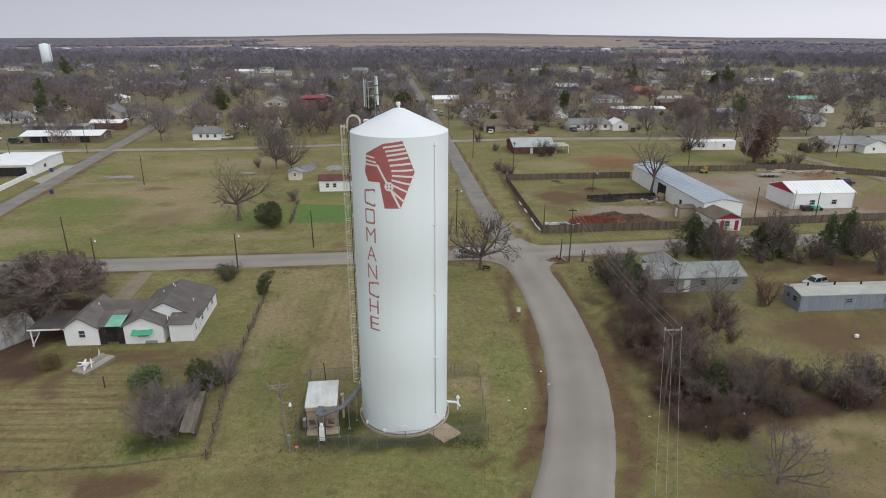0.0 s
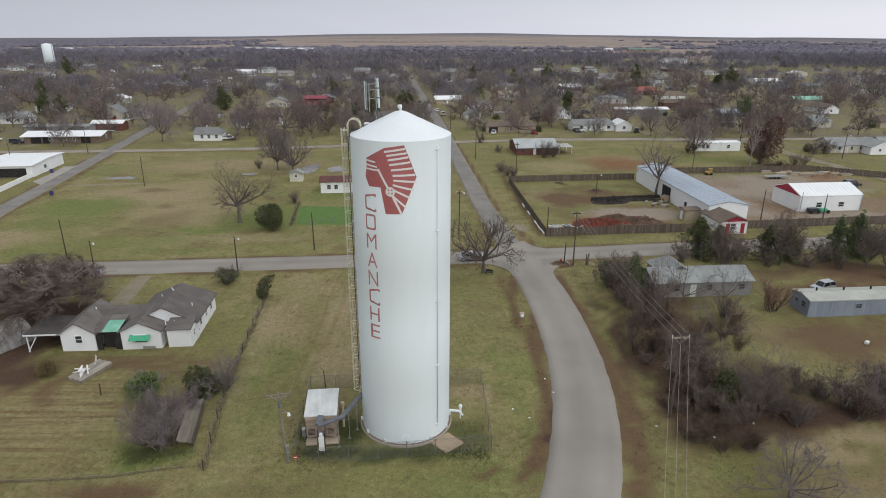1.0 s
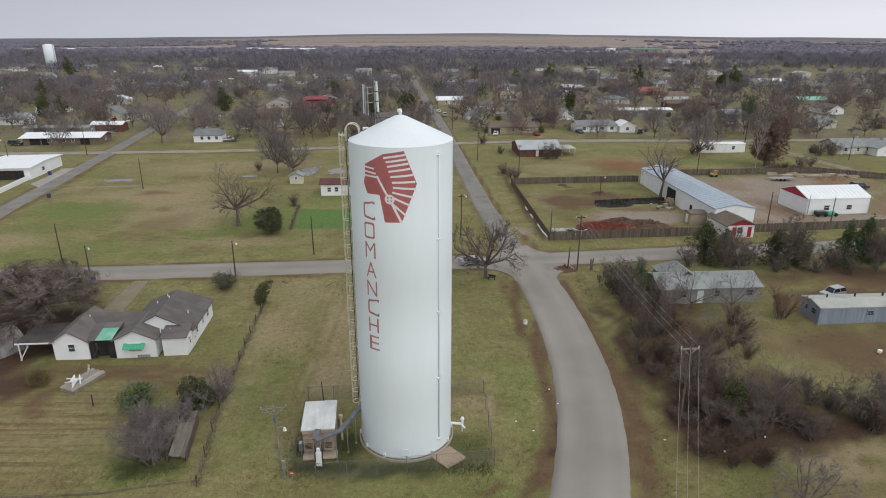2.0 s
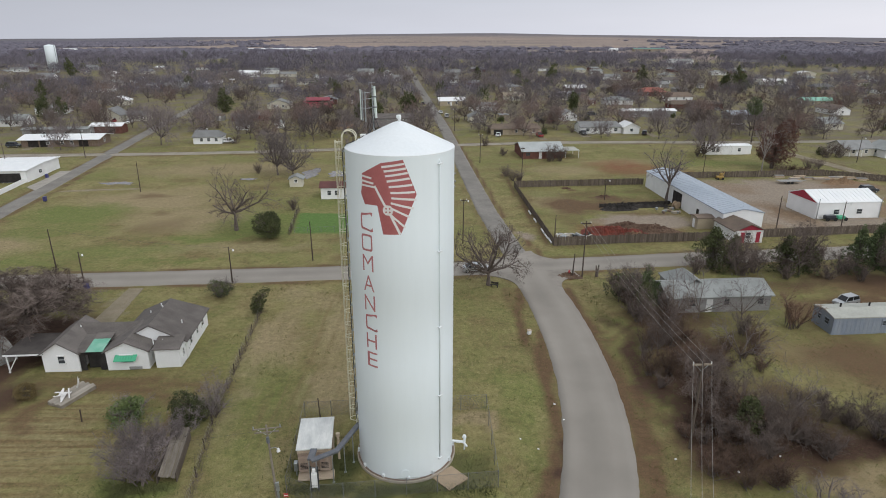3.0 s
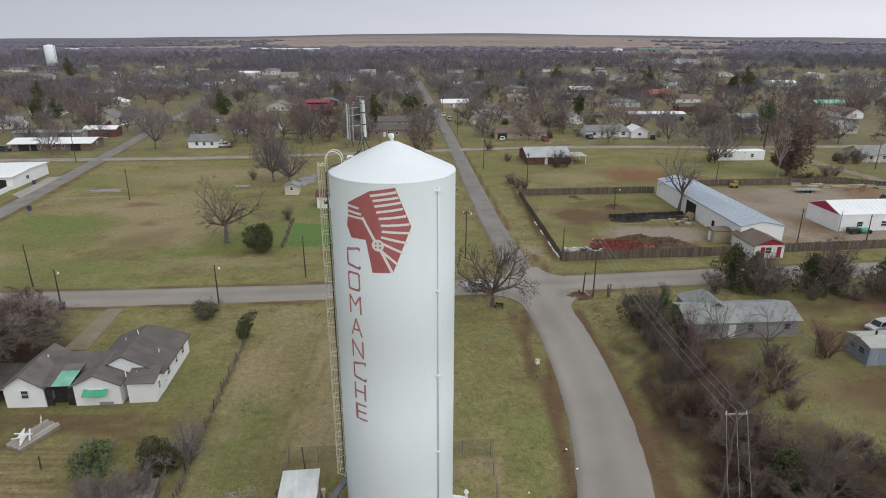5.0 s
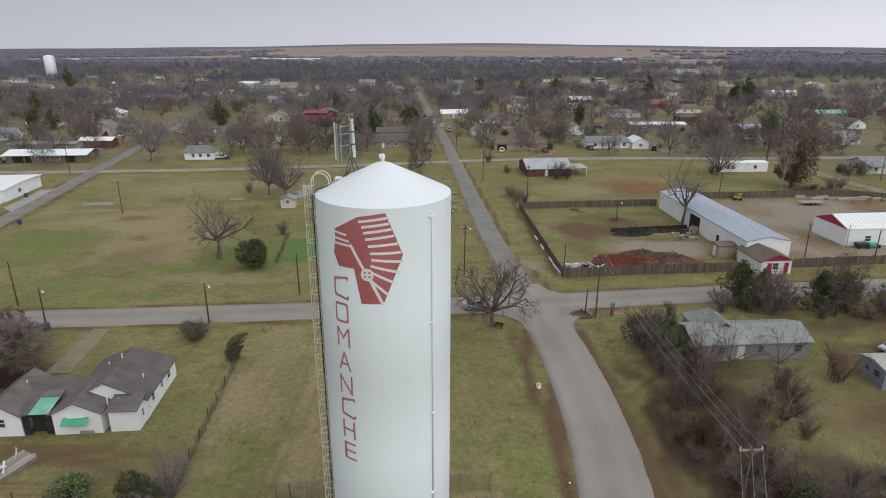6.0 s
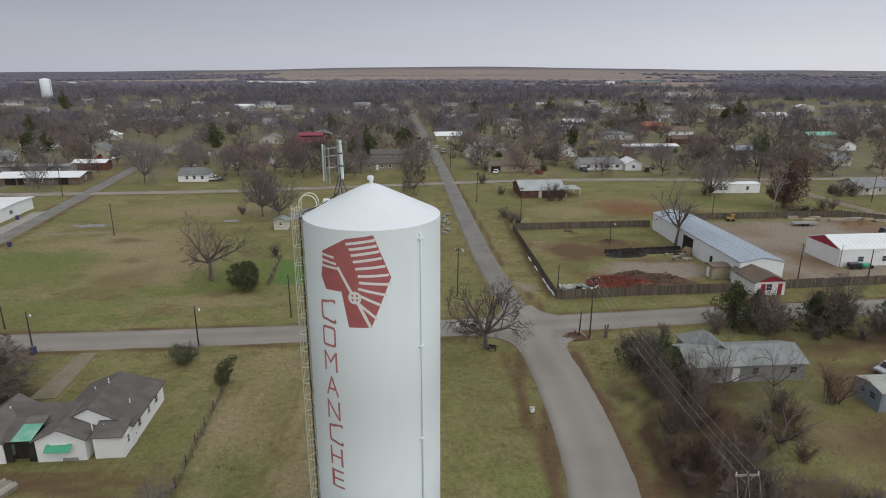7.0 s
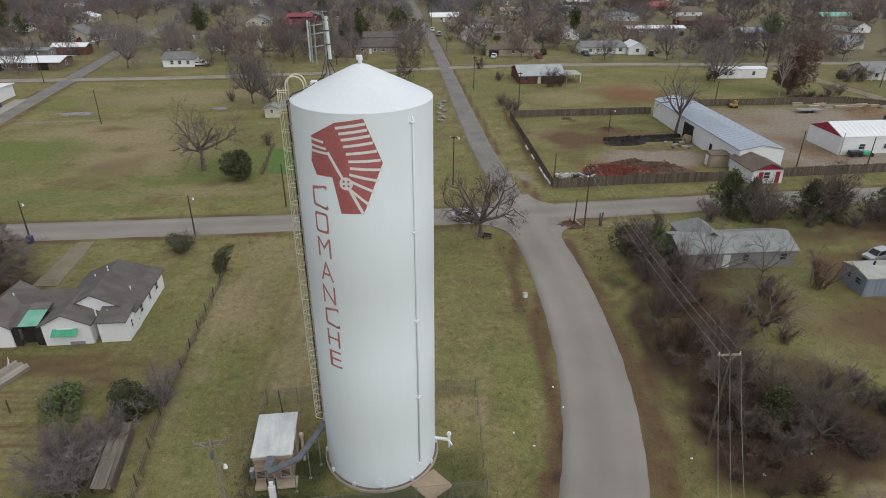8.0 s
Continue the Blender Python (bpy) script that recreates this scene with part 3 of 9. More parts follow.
for line, w, amount in (([(13.8, 41), (14.1, 34.2), (14.6, 26.9), (15.3, 19.7), (15.7, 12.1), (15.6, 5.7), (15.1, 0.2), (13.1, -5.4), (11.1, -9.4)], 0.62, 1.1),
                        ([(23.3, 40.2), (23.6, 28.9), (24.1, 19.7), (24.3, 12.1), (24.0, 5.7), (23.5, 0.2)], 0.9, 1.1),
                        ([(26.0, 12), (25.6, 6.9), (24.7, 0.2), (23.3, -5.4), (21.4, -10.9), (18.5, -18)], 0.6, 1.0),
                        ([(3.5, 250), (8.0, 186), (12.9, 132), (15.3, 103), (17.0, 81)], 0.7, 0.9), ([(19.9, 68.7), (21.0, 59.4), (21.9, 54.4)], 0.6, 1.0),
                        ([(20.6, 124.6), (22.0, 100), (22.9, 81.8), (23.9, 62)], 0.6, 0.8), ([(11.3, 128), (12.6, 86), (11.9, 70)], 0.6, 0.5),
                        ([(-92, 70), (-95.6, 100), (-100, 128)], 0.6, 0.8), ([(-60, 46.9), (-24, 49.8), (4, 52.6)], 0.5, 0.8), ([(-30, 13.2), (-44, 12.0)], 0.9, 0.7),
                        ([(-31, 12.6), (-24.5, 11.4), (-23, 7)], 0.5, 0.7)):
    c_dirt = np.maximum(c_dirt, trail(line, w, amount))
c_stone = np.maximum(c_stone, trail([(-94.7, 103.8), (-86, 104.6), (-76.3, 105.9)], 0.7, 0.8))
for line in ([(76, 88), (78, 92.4), (83.6, 98.1), (89.5, 104.2), (92.9, 114.2), (89.7, 117.8)], [(79, 86), (82, 94), (88, 101), (95, 106), (104, 108)], [(74, 76), (84, 77.5), (101, 78.5), (112, 84), (113, 98)]):
    c_soil = np.maximum(c_soil, trail(line, 0.8, 0.62))
c_earth = blobs(fx, fy, EARTH)
c_lawn = np.clip(np.minimum(np.minimum(fx * 0.15 + GX * 0.85 + 27.6 + (GY - 68) * 0.13, -14.2 - GX), np.minimum(GY - 68.6, 84.2 - GY)) * 0.9, 0, 1)
c_grove_haze = np.array([[far_wood(x, y) for x in gx] for y in gy])
c_grove_haze = np.clip(c_grove_haze * 6 + 0.3, 0, 1) * (GY > 700)
# beyond 3 km the same tint is painted as haze towards the horizon
c_grove_haze = np.maximum(c_grove_haze, np.clip((dist - 3000) / 900, 0, 1.0) * (0.8 + 0.3 * fray))
# dark ground: thicket leaf litter, and litter with painted shade under the oak
LITTER_SHADE = [(43, 3.5, 9, 6, 5, 0.7), (36, -2.5, 6, 3.5, 0, 0.8), (-47.5, 9.5, 5, 4.5, 0, 0.8), (-50, 14, 4, 6, 0, 1.0), (28.8, 16, 2.6, 22, 2, 0.85), (37, 31, 8, 6, 0, 0.75), (44, 24, 7, 5, 0, 0.55), (30, 2, 4.5, 6, 0, 1.2), (35, 6, 6, 6, 0, 1.0), (-54, 25, 12, 8, 0, 1.1), (-56, 14, 6, 11, 0, 1.2), (-49.5, 18, 3.5, 5, 0, 0.9), (34, 26, 4.0, 11, 4, 0.8), (32.5, 8, 4.5, 13, 2, 1.0), (45, 1, 17, 4.5, 6, 1.0), (38, 22, 6, 8, 0, 0.75), (60, 4, 10, 4, 8, 0.85), (42, 8, 8, 7, 0, 0.6), (70, 45, 22, 4, 5, 0.6), (44, 36, 5, 6, 0, 0.5)]
c_litter_shade = blobs(fx, fy, LITTER_SHADE)
# dark strip at the road's edge: a ditch shadow painted on the ground
c_litter_shade = np.maximum(c_litter_shade, trail([(15.45, 1.2), (15.3, -1.7), (14.5, -3.8)], 0.4, 1.2))
rut = np.abs(np.hypot((GX + 33.5) / 1.5, GY - 5.6) - 5.4 + 0.5 * fray)
c_dirt = np.maximum(c_dirt, 0.75 * np.clip(1.3 - rut / 0.8, 0, 1) * (GY > 2) * (GX < -24))
c_weed = blobs(fx, fy, [(-8, -2.5, 4, 3.6, 0, 1.1), (-2, -5.4, 9, 1.5, 5, 1.0), (5.5, -3.6, 3.4, 2.0, 0, 0.6), (-24.4, -5.6, 3.6, 1.6, 5, 1.2)])
c_rows_up = blobs(fx, fy, [(-10, 28, 12, 16, 0, 1.0), (-13, 8, 7, 16, 0, 0.8), (6, 30, 9, 14, 0, 0.6)])
c_rows = blobs(fx, fy, [(-42, 0, 24, 13, 3, 1.0), (-36, 11, 12, 5, 3, 0.8)])
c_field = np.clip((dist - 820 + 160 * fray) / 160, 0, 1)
c_wood = np.clip((dist - 165) / 90, 0, 1) * (1 - c_field) * np.clip(0.5 + 1.1 * fray, 0, 1)
nx, ny = len(gx), len(gy)
ground_me = bpy.data.meshes.new("ground")
idx = np.arange(nx * ny).reshape(ny, nx)
quads = np.stack([idx[:-1, :-1], idx[:-1, 1:], idx[1:, 1:], idx[1:, :-1]], -1).reshape(-1, 4)
ground_me.from_pydata(np.stack([GX, GY, GZ], -1).reshape(-1, 3), [], quads)
for key, values in (("green", c_green), ("dirt", c_dirt), ("tan", c_tan), ("soil", c_soil), ("stone", c_stone), ("field", c_field), ("wood", c_wood), ("rows", c_rows), ("earth", c_earth), ("lawn", c_lawn), ("grove", c_grove_haze), ("litter", c_litter_shade), ("rows_up", c_rows_up), ("weed", c_weed)):
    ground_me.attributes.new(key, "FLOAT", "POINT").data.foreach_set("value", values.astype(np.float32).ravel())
ground_me.shade_smooth()

gm = bpy.data.materials.new("winter_grass_and_soil")
gm.use_nodes = True
gn, gl = gm.node_tree.nodes, gm.node_tree.links
gb = gn["Principled BSDF"]
gb.inputs["Roughness"].default_value = 0.97
gb.inputs["Specular IOR Level"].default_value = 0.15
g_co = gn.new("ShaderNodeTexCoord")


def g_noise(scale, detail=4, stretch=(1, 1, 1), rough=0.55):
    mp, nz = gn.new("ShaderNodeMapping"), gn.new("ShaderNodeTexNoise")
    mp.inputs["Scale"].default_value = stretch
    nz.inputs["Scale"].default_value, nz.inputs["Detail"].default_value, nz.inputs["Roughness"].default_value = scale, detail, rough
    gl.new(g_co.outputs["Object"], mp.inputs[0])
    gl.new(mp.outputs[0], nz.inputs["Vector"])
    return nz.outputs["Fac"]


def g_range(v, a, b, c=0.0, d=1.0):
    r = gn.new("ShaderNodeMapRange")
    for key, value in (("From Min", a), ("From Max", b), ("To Min", c), ("To Max", d)):
        r.inputs[key].default_value = value
    gl.new(v, r.inputs["Value"])
    return r.outputs[0]


def g_mix(fac, a, b, blend="MIX"):
    m = gn.new("ShaderNodeMix")
    m.data_type, m.blend_type = "RGBA", blend
    for k, v in ((0, fac), (6, a), (7, b)):
        if isinstance(v, tuple):
            m.inputs[k].default_value = (*v, 1)
        elif isinstance(v, float):
            m.inputs[k].default_value = v
        else:
            gl.new(v, m.inputs[k])
    return m.outputs[2]


def g_cover(key, fine):
    a, mul = gn.new("ShaderNodeAttribute"), gn.new("ShaderNodeMath")
    a.attribute_name = key
    mul.operation = "MULTIPLY_ADD"
    shift = gn.new("ShaderNodeMath")
    shift.operation, shift.inputs[1].default_value = "SUBTRACT", 0.5
    gl.new(fine, shift.inputs[0])
    gl.new(shift.outputs[0], mul.inputs[0])
    mul.inputs[1].default_value = 1.1
    gl.new(a.outputs["Fac"], mul.inputs[2])
    gate = gn.new("ShaderNodeMath")
    gate.operation = "MULTIPLY"
    gl.new(g_range(mul.outputs[0], 0.12, 0.85), gate.inputs[0])
    gl.new(g_range(a.outputs["Fac"], 0.0, 0.12), gate.inputs[1])
    return gate.outputs[0]


n_patch, n_mid, n_fine, n_tuft = g_noise(0.04, 8, rough=0.6), g_noise(0.22, 8, rough=0.66), g_noise(1.3, 7, rough=0.75), g_noise(9, 3, rough=0.7)
n_wide, n_blot = g_noise(0.10, 7, (1, 1.5, 1), 0.66), g_noise(0.45, 7, (1.2, 1, 1), 0.7)
n_rows = g_noise(1.3, 3, (0.04, 1.0, 1))
n_rows_up = g_noise(1.1, 4, (1.0, 0.05, 1))
n_far = g_noise(0.006, 6, (0.35, 1.8, 1))
n_speck = g_noise(3.2, 4, rough=0.6)
n_weed, n_straw = g_noise(0.9, 6, (1.0, 1.2, 1), 0.7), g_noise(2.1, 5, (1.0, 0.7, 1), 0.7)
grass = g_mix(g_range(n_patch, 0.40, 0.60), (0.240, 0.203, 0.096), (0.174, 0.170, 0.064))
grass = g_mix(g_range(n_wide, 0.46, 0.64, 0, 0.9), grass, (0.160, 0.122, 0.060))
grass = g_mix(g_range(n_mid, 0.48, 0.66, 0, 0.85), grass, (0.148, 0.150, 0.056))
grass = g_mix(g_range(n_blot, 0.52, 0.70, 0, 0.7), grass, (0.118, 0.088, 0.048))
grass = g_mix(g_cover("tan", n_mid), grass, (0.262, 0.208, 0.122))
grass = g_mix(g_cover("green", n_blot), grass, (0.138, 0.158, 0.050))
grass = g_mix(g_cover("lawn", n_blot), grass, (0.098, 0.165, 0.046))
grass = g_mix(g_range(n_rows, 0.44, 0.60, 0, 1.0), grass, g_mix(g_cover("rows", n_mid), grass, (0.155, 0.110, 0.056)))
grass = g_mix(g_range(n_rows_up, 0.44, 0.64, 0, 0.6), grass, g_mix(g_cover("rows_up", n_mid), grass, (0.165, 0.122, 0.064)))
grass = g_mix(g_range(n_straw, 0.56, 0.70, 0, 0.55), grass, (0.300, 0.258, 0.140))
grass = g_mix(g_range(n_weed, 0.58, 0.68, 0, 0.55), grass, (0.092, 0.100, 0.036))
grass = g_mix(g_cover("weed", n_fine), grass, (0.078, 0.085, 0.034))
grass = g_mix(g_cover("dirt", n_fine), grass, (0.124, 0.079, 0.046))
# leaf litter, plus the shade painted under the oak and along the ditch
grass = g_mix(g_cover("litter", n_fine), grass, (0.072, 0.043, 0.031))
grass = g_mix(g_cover("soil", n_mid), grass, (0.190, 0.096, 0.052))
grass = g_mix(g_cover("stone", n_mid), grass, (0.262, 0.214, 0.172))
grass = g_mix(g_cover("earth", n_wide), grass, (0.205, 0.142, 0.096))
grass = g_mix(g_cover("wood", n_wide), grass, (0.168, 0.141, 0.110))
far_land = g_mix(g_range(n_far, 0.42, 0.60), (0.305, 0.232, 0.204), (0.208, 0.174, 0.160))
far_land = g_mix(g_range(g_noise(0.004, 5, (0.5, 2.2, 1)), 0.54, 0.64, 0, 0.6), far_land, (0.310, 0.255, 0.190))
# woodland floor and painted horizon haze share this violet grey
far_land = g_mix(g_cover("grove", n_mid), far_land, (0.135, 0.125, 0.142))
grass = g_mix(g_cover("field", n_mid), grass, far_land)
grass = g_mix(0.85, grass, g_mix(g_range(n_fine, 0.28, 0.72), (0.66, 0.66, 0.65), (1.34, 1.33, 1.31)), "MULTIPLY")
grass = g_mix(0.8, grass, g_mix(g_range(n_tuft, 0.3, 0.7), (0.64, 0.65, 0.62), (1.36, 1.36, 1.34)), "MULTIPLY")
grass = g_mix(g_range(n_speck, 0.58, 0.70, 0, 0.6), grass, (0.070, 0.072, 0.030))
gl.new(grass, gb.inputs["Base Color"])
g_bump = gn.new("ShaderNodeBump")
g_bump.inputs["Strength"].default_value, g_bump.inputs["Distance"].default_value = 0.6, 0.12
gl.new(n_fine, g_bump.inputs["Height"])
gl.new(g_bump.outputs[0], gb.inputs["Normal"])
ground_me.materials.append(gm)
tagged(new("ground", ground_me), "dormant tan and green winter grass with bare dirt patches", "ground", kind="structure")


def street(name, line, width, label, lift=0.03, material=None, across=8, ragged=0.2):
    """A paved strip with ragged edges along a centre line, with a crown and a real edge."""
    pts = []
    for (x0, y0), (x1, y1) in zip(line, line[1:]):
        n = max(1, int(math.hypot(x1 - x0, y1 - y0) / (0.6 if abs(x0) + abs(y0) < 160 else 6)))
        pts += [(x0 + (x1 - x0) * k / n, y0 + (y1 - y0) * k / n) for k in range(n)]
    pts.append(line[-1])
    arr = np.array(pts)
    for _ in range(30):
        arr[1:-1] = 0.5 * arr[1:-1] + 0.25 * (arr[:-2] + arr[2:])
    verts, faces = [], []
    for i, (x, y) in enumerate(arr):
        a, b = arr[max(i - 1, 0)], arr[min(i + 1, len(arr) - 1)]
        d = (b - a) / np.hypot(*(b - a))
        for k in range(across + 3):
            u = min(max(k - 1, 0), across) / across * 2 - 1
            w = width / 2
            if abs(u) == 1:
                w += ragged * noise.noise((x * 0.35, y * 0.35, 7 * u)) + 0.5 * ragged * noise.noise((x * 1.6, y * 1.6, 3 * u))
            out = 1.02 if k in (0, across + 2) else 1.0
            z = lift + 0.05 * (1 - u * u) - (0.16 if k in (0, across + 2) else 0)
            verts.append((x + d[1] * u * w * out, y - d[0] * u * w * out, z))
    row = across + 3
    for i in range(len(arr) - 1):
        for k in range(row - 1):
            faces.append((i * row + k, i * row + k + 1, (i + 1) * row + k + 1, (i + 1) * row + k))
    me = mesh_of(name, verts, faces)
    lanes = [min(max(k - 1, 0), across) / across for k in range(row)] * len(arr)
    me.attributes.new("lane", "FLOAT", "POINT").data.foreach_set("value", lanes)
    me.materials.append(material or M_ROAD)
    me.shade_smooth()
    return tagged(new(name, me), label, "road", kind="structure")


street("road_main", MAIN, 6.9, "worn grey chip-sealed road curving between grass verges", 0.034, ragged=0.14)
street("road_cross", CROSS, 6.3, "grey chip-sealed side street with dirt edges", 0.026)
street("road_north", NORTH, 4.5, "long straight grey street with worn edges", 0.030, material=M_OLDROAD, ragged=0.14)
street("road_west", WEST, 4.6, "grey paved street beside open lots", 0.022, M_OLDROAD, ragged=0.35)
street("road_upper", UPPER, 4.6, "narrow pale street between houses", 0.018, M_UPPER, ragged=0.45)
street("road_lane", LANE_E, 4.2, "narrow gravel lane beside a fence", 0.014, M_PATH)

# junction aprons
bm = bmesh.new()
apron = []
for cx, cy, a0, a1, r in ((10.2, 40.6, 80, 0, 5.6), (27.5, 41.5, 180, 100, 4.6), (25.5, 59.5, 260, 190, 5.5), (9.5, 58.0, 350, 275, 5.5)):
    for k in range(9):
        a = radians(a0 + (a1 - a0) * k / 8)
        apron.append((cx + r * math.cos(a), cy + r * math.sin(a)))
slab(bm, apron, -0.1, 0.05)
part("pavement_junction", bm, M_ASPHALT, None)
tagged(bpy.data.objects["pavement_junction"], "worn grey paving of the street junction", "pavement", kind="structure")

# ---- the water tower ----
R, RIM = 4.53, 30.2


def wrap(bm, radius):
    """Lays a flat mesh of (arc in metres, height) round the tower's wall."""
    for v in bm.verts:
        a = v.co.x / R
        v.co = (radius * math.cos(a), radius * math.sin(a), v.co.y)


def arc(deg):
    return radians(deg) * R


def painted(outline, cuts=0.25):
    """A flat shape of (degrees round the tower, height), cut fine enough to bend."""
    bm = bmesh.new()
    pts = [(arc(a), z) for a, z in outline]
    bm.faces.new([bm.verts.new((x, z, 0)) for x, z in pts])
    lo, hi = min(p[0] for p in pts), max(p[0] for p in pts)
    x = lo + cuts
    while x < hi:
        bmesh.ops.bisect_plane(bm, geom=bm.verts[:] + bm.edges[:] + bm.faces[:], plane_co=(x, 0, 0), plane_no=(1, 0, 0))
        x += cuts
    return bm


def stripe(a0, z0, a1, z1, w):
    """The outline of a painted bar between two points on the wall."""
    d = Vector((arc(a1) - arc(a0), z1 - z0)).normalized()
    n = Vector((-d.y, d.x)) * w / 2
    k = 180 / math.pi / R
    return [(a0 + n.x * k, z0 + n.y), (a0 - n.x * k, z0 - n.y), (a1 - n.x * k, z1 - n.y), (a1 + n.x * k, z1 + n.y)]


tower = thing("water_tower", "tall white steel standpipe with red lettering on grass", "water tower")
bm = bmesh.new()
turned(bm, [(R, 0.1), (R, 6.1), (R + 0.004, 6.12), (R + 0.004, 12.1), (R, 12.12), (R, 18.1), (R + 0.004, 18.12), (R + 0.004, 24.1), (R, 24.12), (R, RIM + 0.02)], 96)
part("shell", bm, M_TOWER, tower, "smooth white painted steel wall", smooth=True)
bm = bmesh.new()
turned(bm, [(R + 0.006, RIM - 0.04), (R + 0.008, RIM), (R, RIM + 0.03), (R - 0.06, RIM + 0.06), (R * 0.86, RIM + 0.34), (R * 0.5, RIM + 1.12), (R * 0.12, RIM + 1.93), (0.3, RIM + 2.0), (0, RIM + 2.02)], 96)
part("roof", bm, M_CONE, tower, "bright white shallow cone roof", smooth=True)
bm = bmesh.new()
turned(bm, [(0, RIM + 1.9), (0.13, RIM + 1.9), (0.12, RIM + 2.2), (0.17, RIM + 2.24), (0.17, RIM + 2.46), (0.12, RIM + 2.54), (0, RIM + 2.56)], 20)
box(bm, (-0.14, 0, RIM + 2.4), (0.18, 0.26, 0.26), bevel=0.03)
part("vent", bm, M_CONE, tower, "white capped roof vent")
bm = bmesh.new()
turned(bm, [(R - 0.05, 0.26), (R + 0.17, 0.26), (R + 0.17, 0.31), (R + 0.02, 0.31)], 96)
part("base_flange", bm, M_RUST, tower, "rust-stained steel base ring")
bm = bmesh.new()
turned(bm, [(R - 0.4, -0.1), (R + 0.27, -0.1), (R + 0.27, 0.24), (R + 0.24, 0.265), (R - 0.4, 0.265)], 96)
part("footing", bm, M_CONCRETE, tower, "tan concrete ring footing")
for k in range(12):
    a = radians(6 + 30 * k)
    bm = bmesh.new()
    box(bm, (R + 0.11, 0, 0.62), (0.2, 0.2, 0.04))
    for s in (-1, 1):
        box(bm, (R + 0.1, s * 0.09, 0.45), (0.19, 0.02, 0.32))
    tube(bm, [(R + 0.13, 0, 0.26), (R + 0.13, 0, 0.74)], 0.03, 6)
    bmesh.ops.rotate(bm, verts=bm.verts[:], cent=(0, 0, 0), matrix=Matrix.Rotation(a, 3, "Z"))
    part("anchor_bracket", bm, M_CONE, tower)
# manhole at the foot
bm = bmesh.new()
tube(bm, [(R - 0.1, 0, 0), (R + 0.10, 0, 0)], 0.33, 20)
tube(bm, [(R + 0.08, 0, 0), (R + 0.12, 0, 0)], 0.42, 20)
for k in range(10):
    a = 2 * math.pi * k / 10
    tube(bm, [(R + 0.11, 0.37 * math.cos(a), 0.37 * math.sin(a)), (R + 0.15, 0.37 * math.cos(a), 0.37 * math.sin(a))], 0.03, 6)
bmesh.ops.rotate(bm, verts=bm.verts[:], cent=(0, 0, 0), matrix=Matrix.Rotation(radians(272.6), 3, "Z"))
bmesh.ops.translate(bm, verts=bm.verts[:], vec=(0, 0, 1.02))
part("manhole", bm, M_TOWER, tower, "round bolted white manhole cover")
# the conduit down the wall, with its brackets
bm = bmesh.new()
ca, sa = math.cos(radians(316.5)), math.sin(radians(316.5))
tube(bm, [((R + 0.075) * ca, (R + 0.075) * sa, 1.5), ((R + 0.075) * ca, (R + 0.075) * sa, 29.6), ((R - 0.05) * ca, (R - 0.05) * sa, 29.72)], 0.062, 10)
part("overflow_pipe", bm, M_TOWER, tower, "slim white pipe running down the wall", smooth=True)
for z in (1.7, 8.4, 15.2, 22.1, 29.4):
    bm = bmesh.new()
    box(bm, (R + 0.08, 0, z), (0.22, 0.42, 0.09), bevel=0.01)
    bmesh.ops.rotate(bm, verts=bm.verts[:], cent=(0, 0, 0), matrix=Matrix.Rotation(radians(316.5), 3, "Z"))
    part("pipe_bracket", bm, M_CONE, tower)
# outlet with elbow and valve on the east side
bm = bmesh.new()
tube(bm, [(R - 0.1, 0.3, 0.95), (R + 1.15, 0.1, 0.95)], 0.14, 10)
tube(bm, [(R + 1.1, 0.1, 0.95), (R + 1.45, -0.35, 0.75)], 0.1, 8)
part("outlet_pipe", bm, M_CONE, tower, "white outlet pipe")
bm = bmesh.new()
tube(bm, [(R + 1.2, 0.12, 0.75), (R + 1.2, 0.12, 1.75)], 0.12, 10)
tube(bm, [(R + 1.2, 0.12, 1.45), (R + 1.2, 0.12, 1.62)], 0.2, 10)
tube(bm, [(R + 1.2, 0.12, -0.05), (R + 1.2, 0.12, 0.85)], 0.07, 8)
part("valve", bm, M_CONE, tower, "white upright valve")

# the caged ladder
LA = 181.0


def on_wall(bm):
    bmesh.ops.rotate(bm, verts=bm.verts[:], cent=(0, 0, 0), matrix=Matrix.Rotation(radians(LA), 3, "Z"))
    return bm


bm = bmesh.new()
for s in (-0.21, 0.21):
    box(bm, (R + 0.2, s, 16.4), (0.075, 0.03, 27.4))
for z in (4.0, 10.0, 16.0, 22.0, 28.0):
    box(bm, (R + 0.1, 0, z), (0.22, 0.5, 0.05))
ladder = part("ladder", on_wall(bm), M_LADDER, tower, "cream painted caged steel ladder")
bm = bmesh.new()
tube(bm, [(R + 0.2, -0.21, 0), (R + 0.2, 0.21, 0)], 0.017, 4)
first = part("rung", on_wall(bm), M_LADDER, ladder)
first.location.z = 3.0
for k in range(1, 90):
    part("rung", first.data, M_LADDER, ladder).location.z = 3.0 + 0.3 * k
z = 3.85
while z < 30.8:
    bm = bmesh.new()
    pts = [(R + 0.2 + 0.62 * math.sin(a), -0.4 * math.cos(a), z) for a in (math.pi * k / 10 for k in range(11))]
    tube(bm, pts, 0.035, 5)
    part("cage_hoop", on_wall(bm), M_LADDER, ladder)
    z += 1.27
for k in range(1, 6):
    a = math.pi * k / 6
    bm = bmesh.new()
    box(bm, (R + 0.2 + 0.63 * math.sin(a), -0.41 * math.cos(a), 17.4), (0.03, 0.05, 26.6))
    part("cage_bar", on_wall(bm), M_LADDER, ladder)
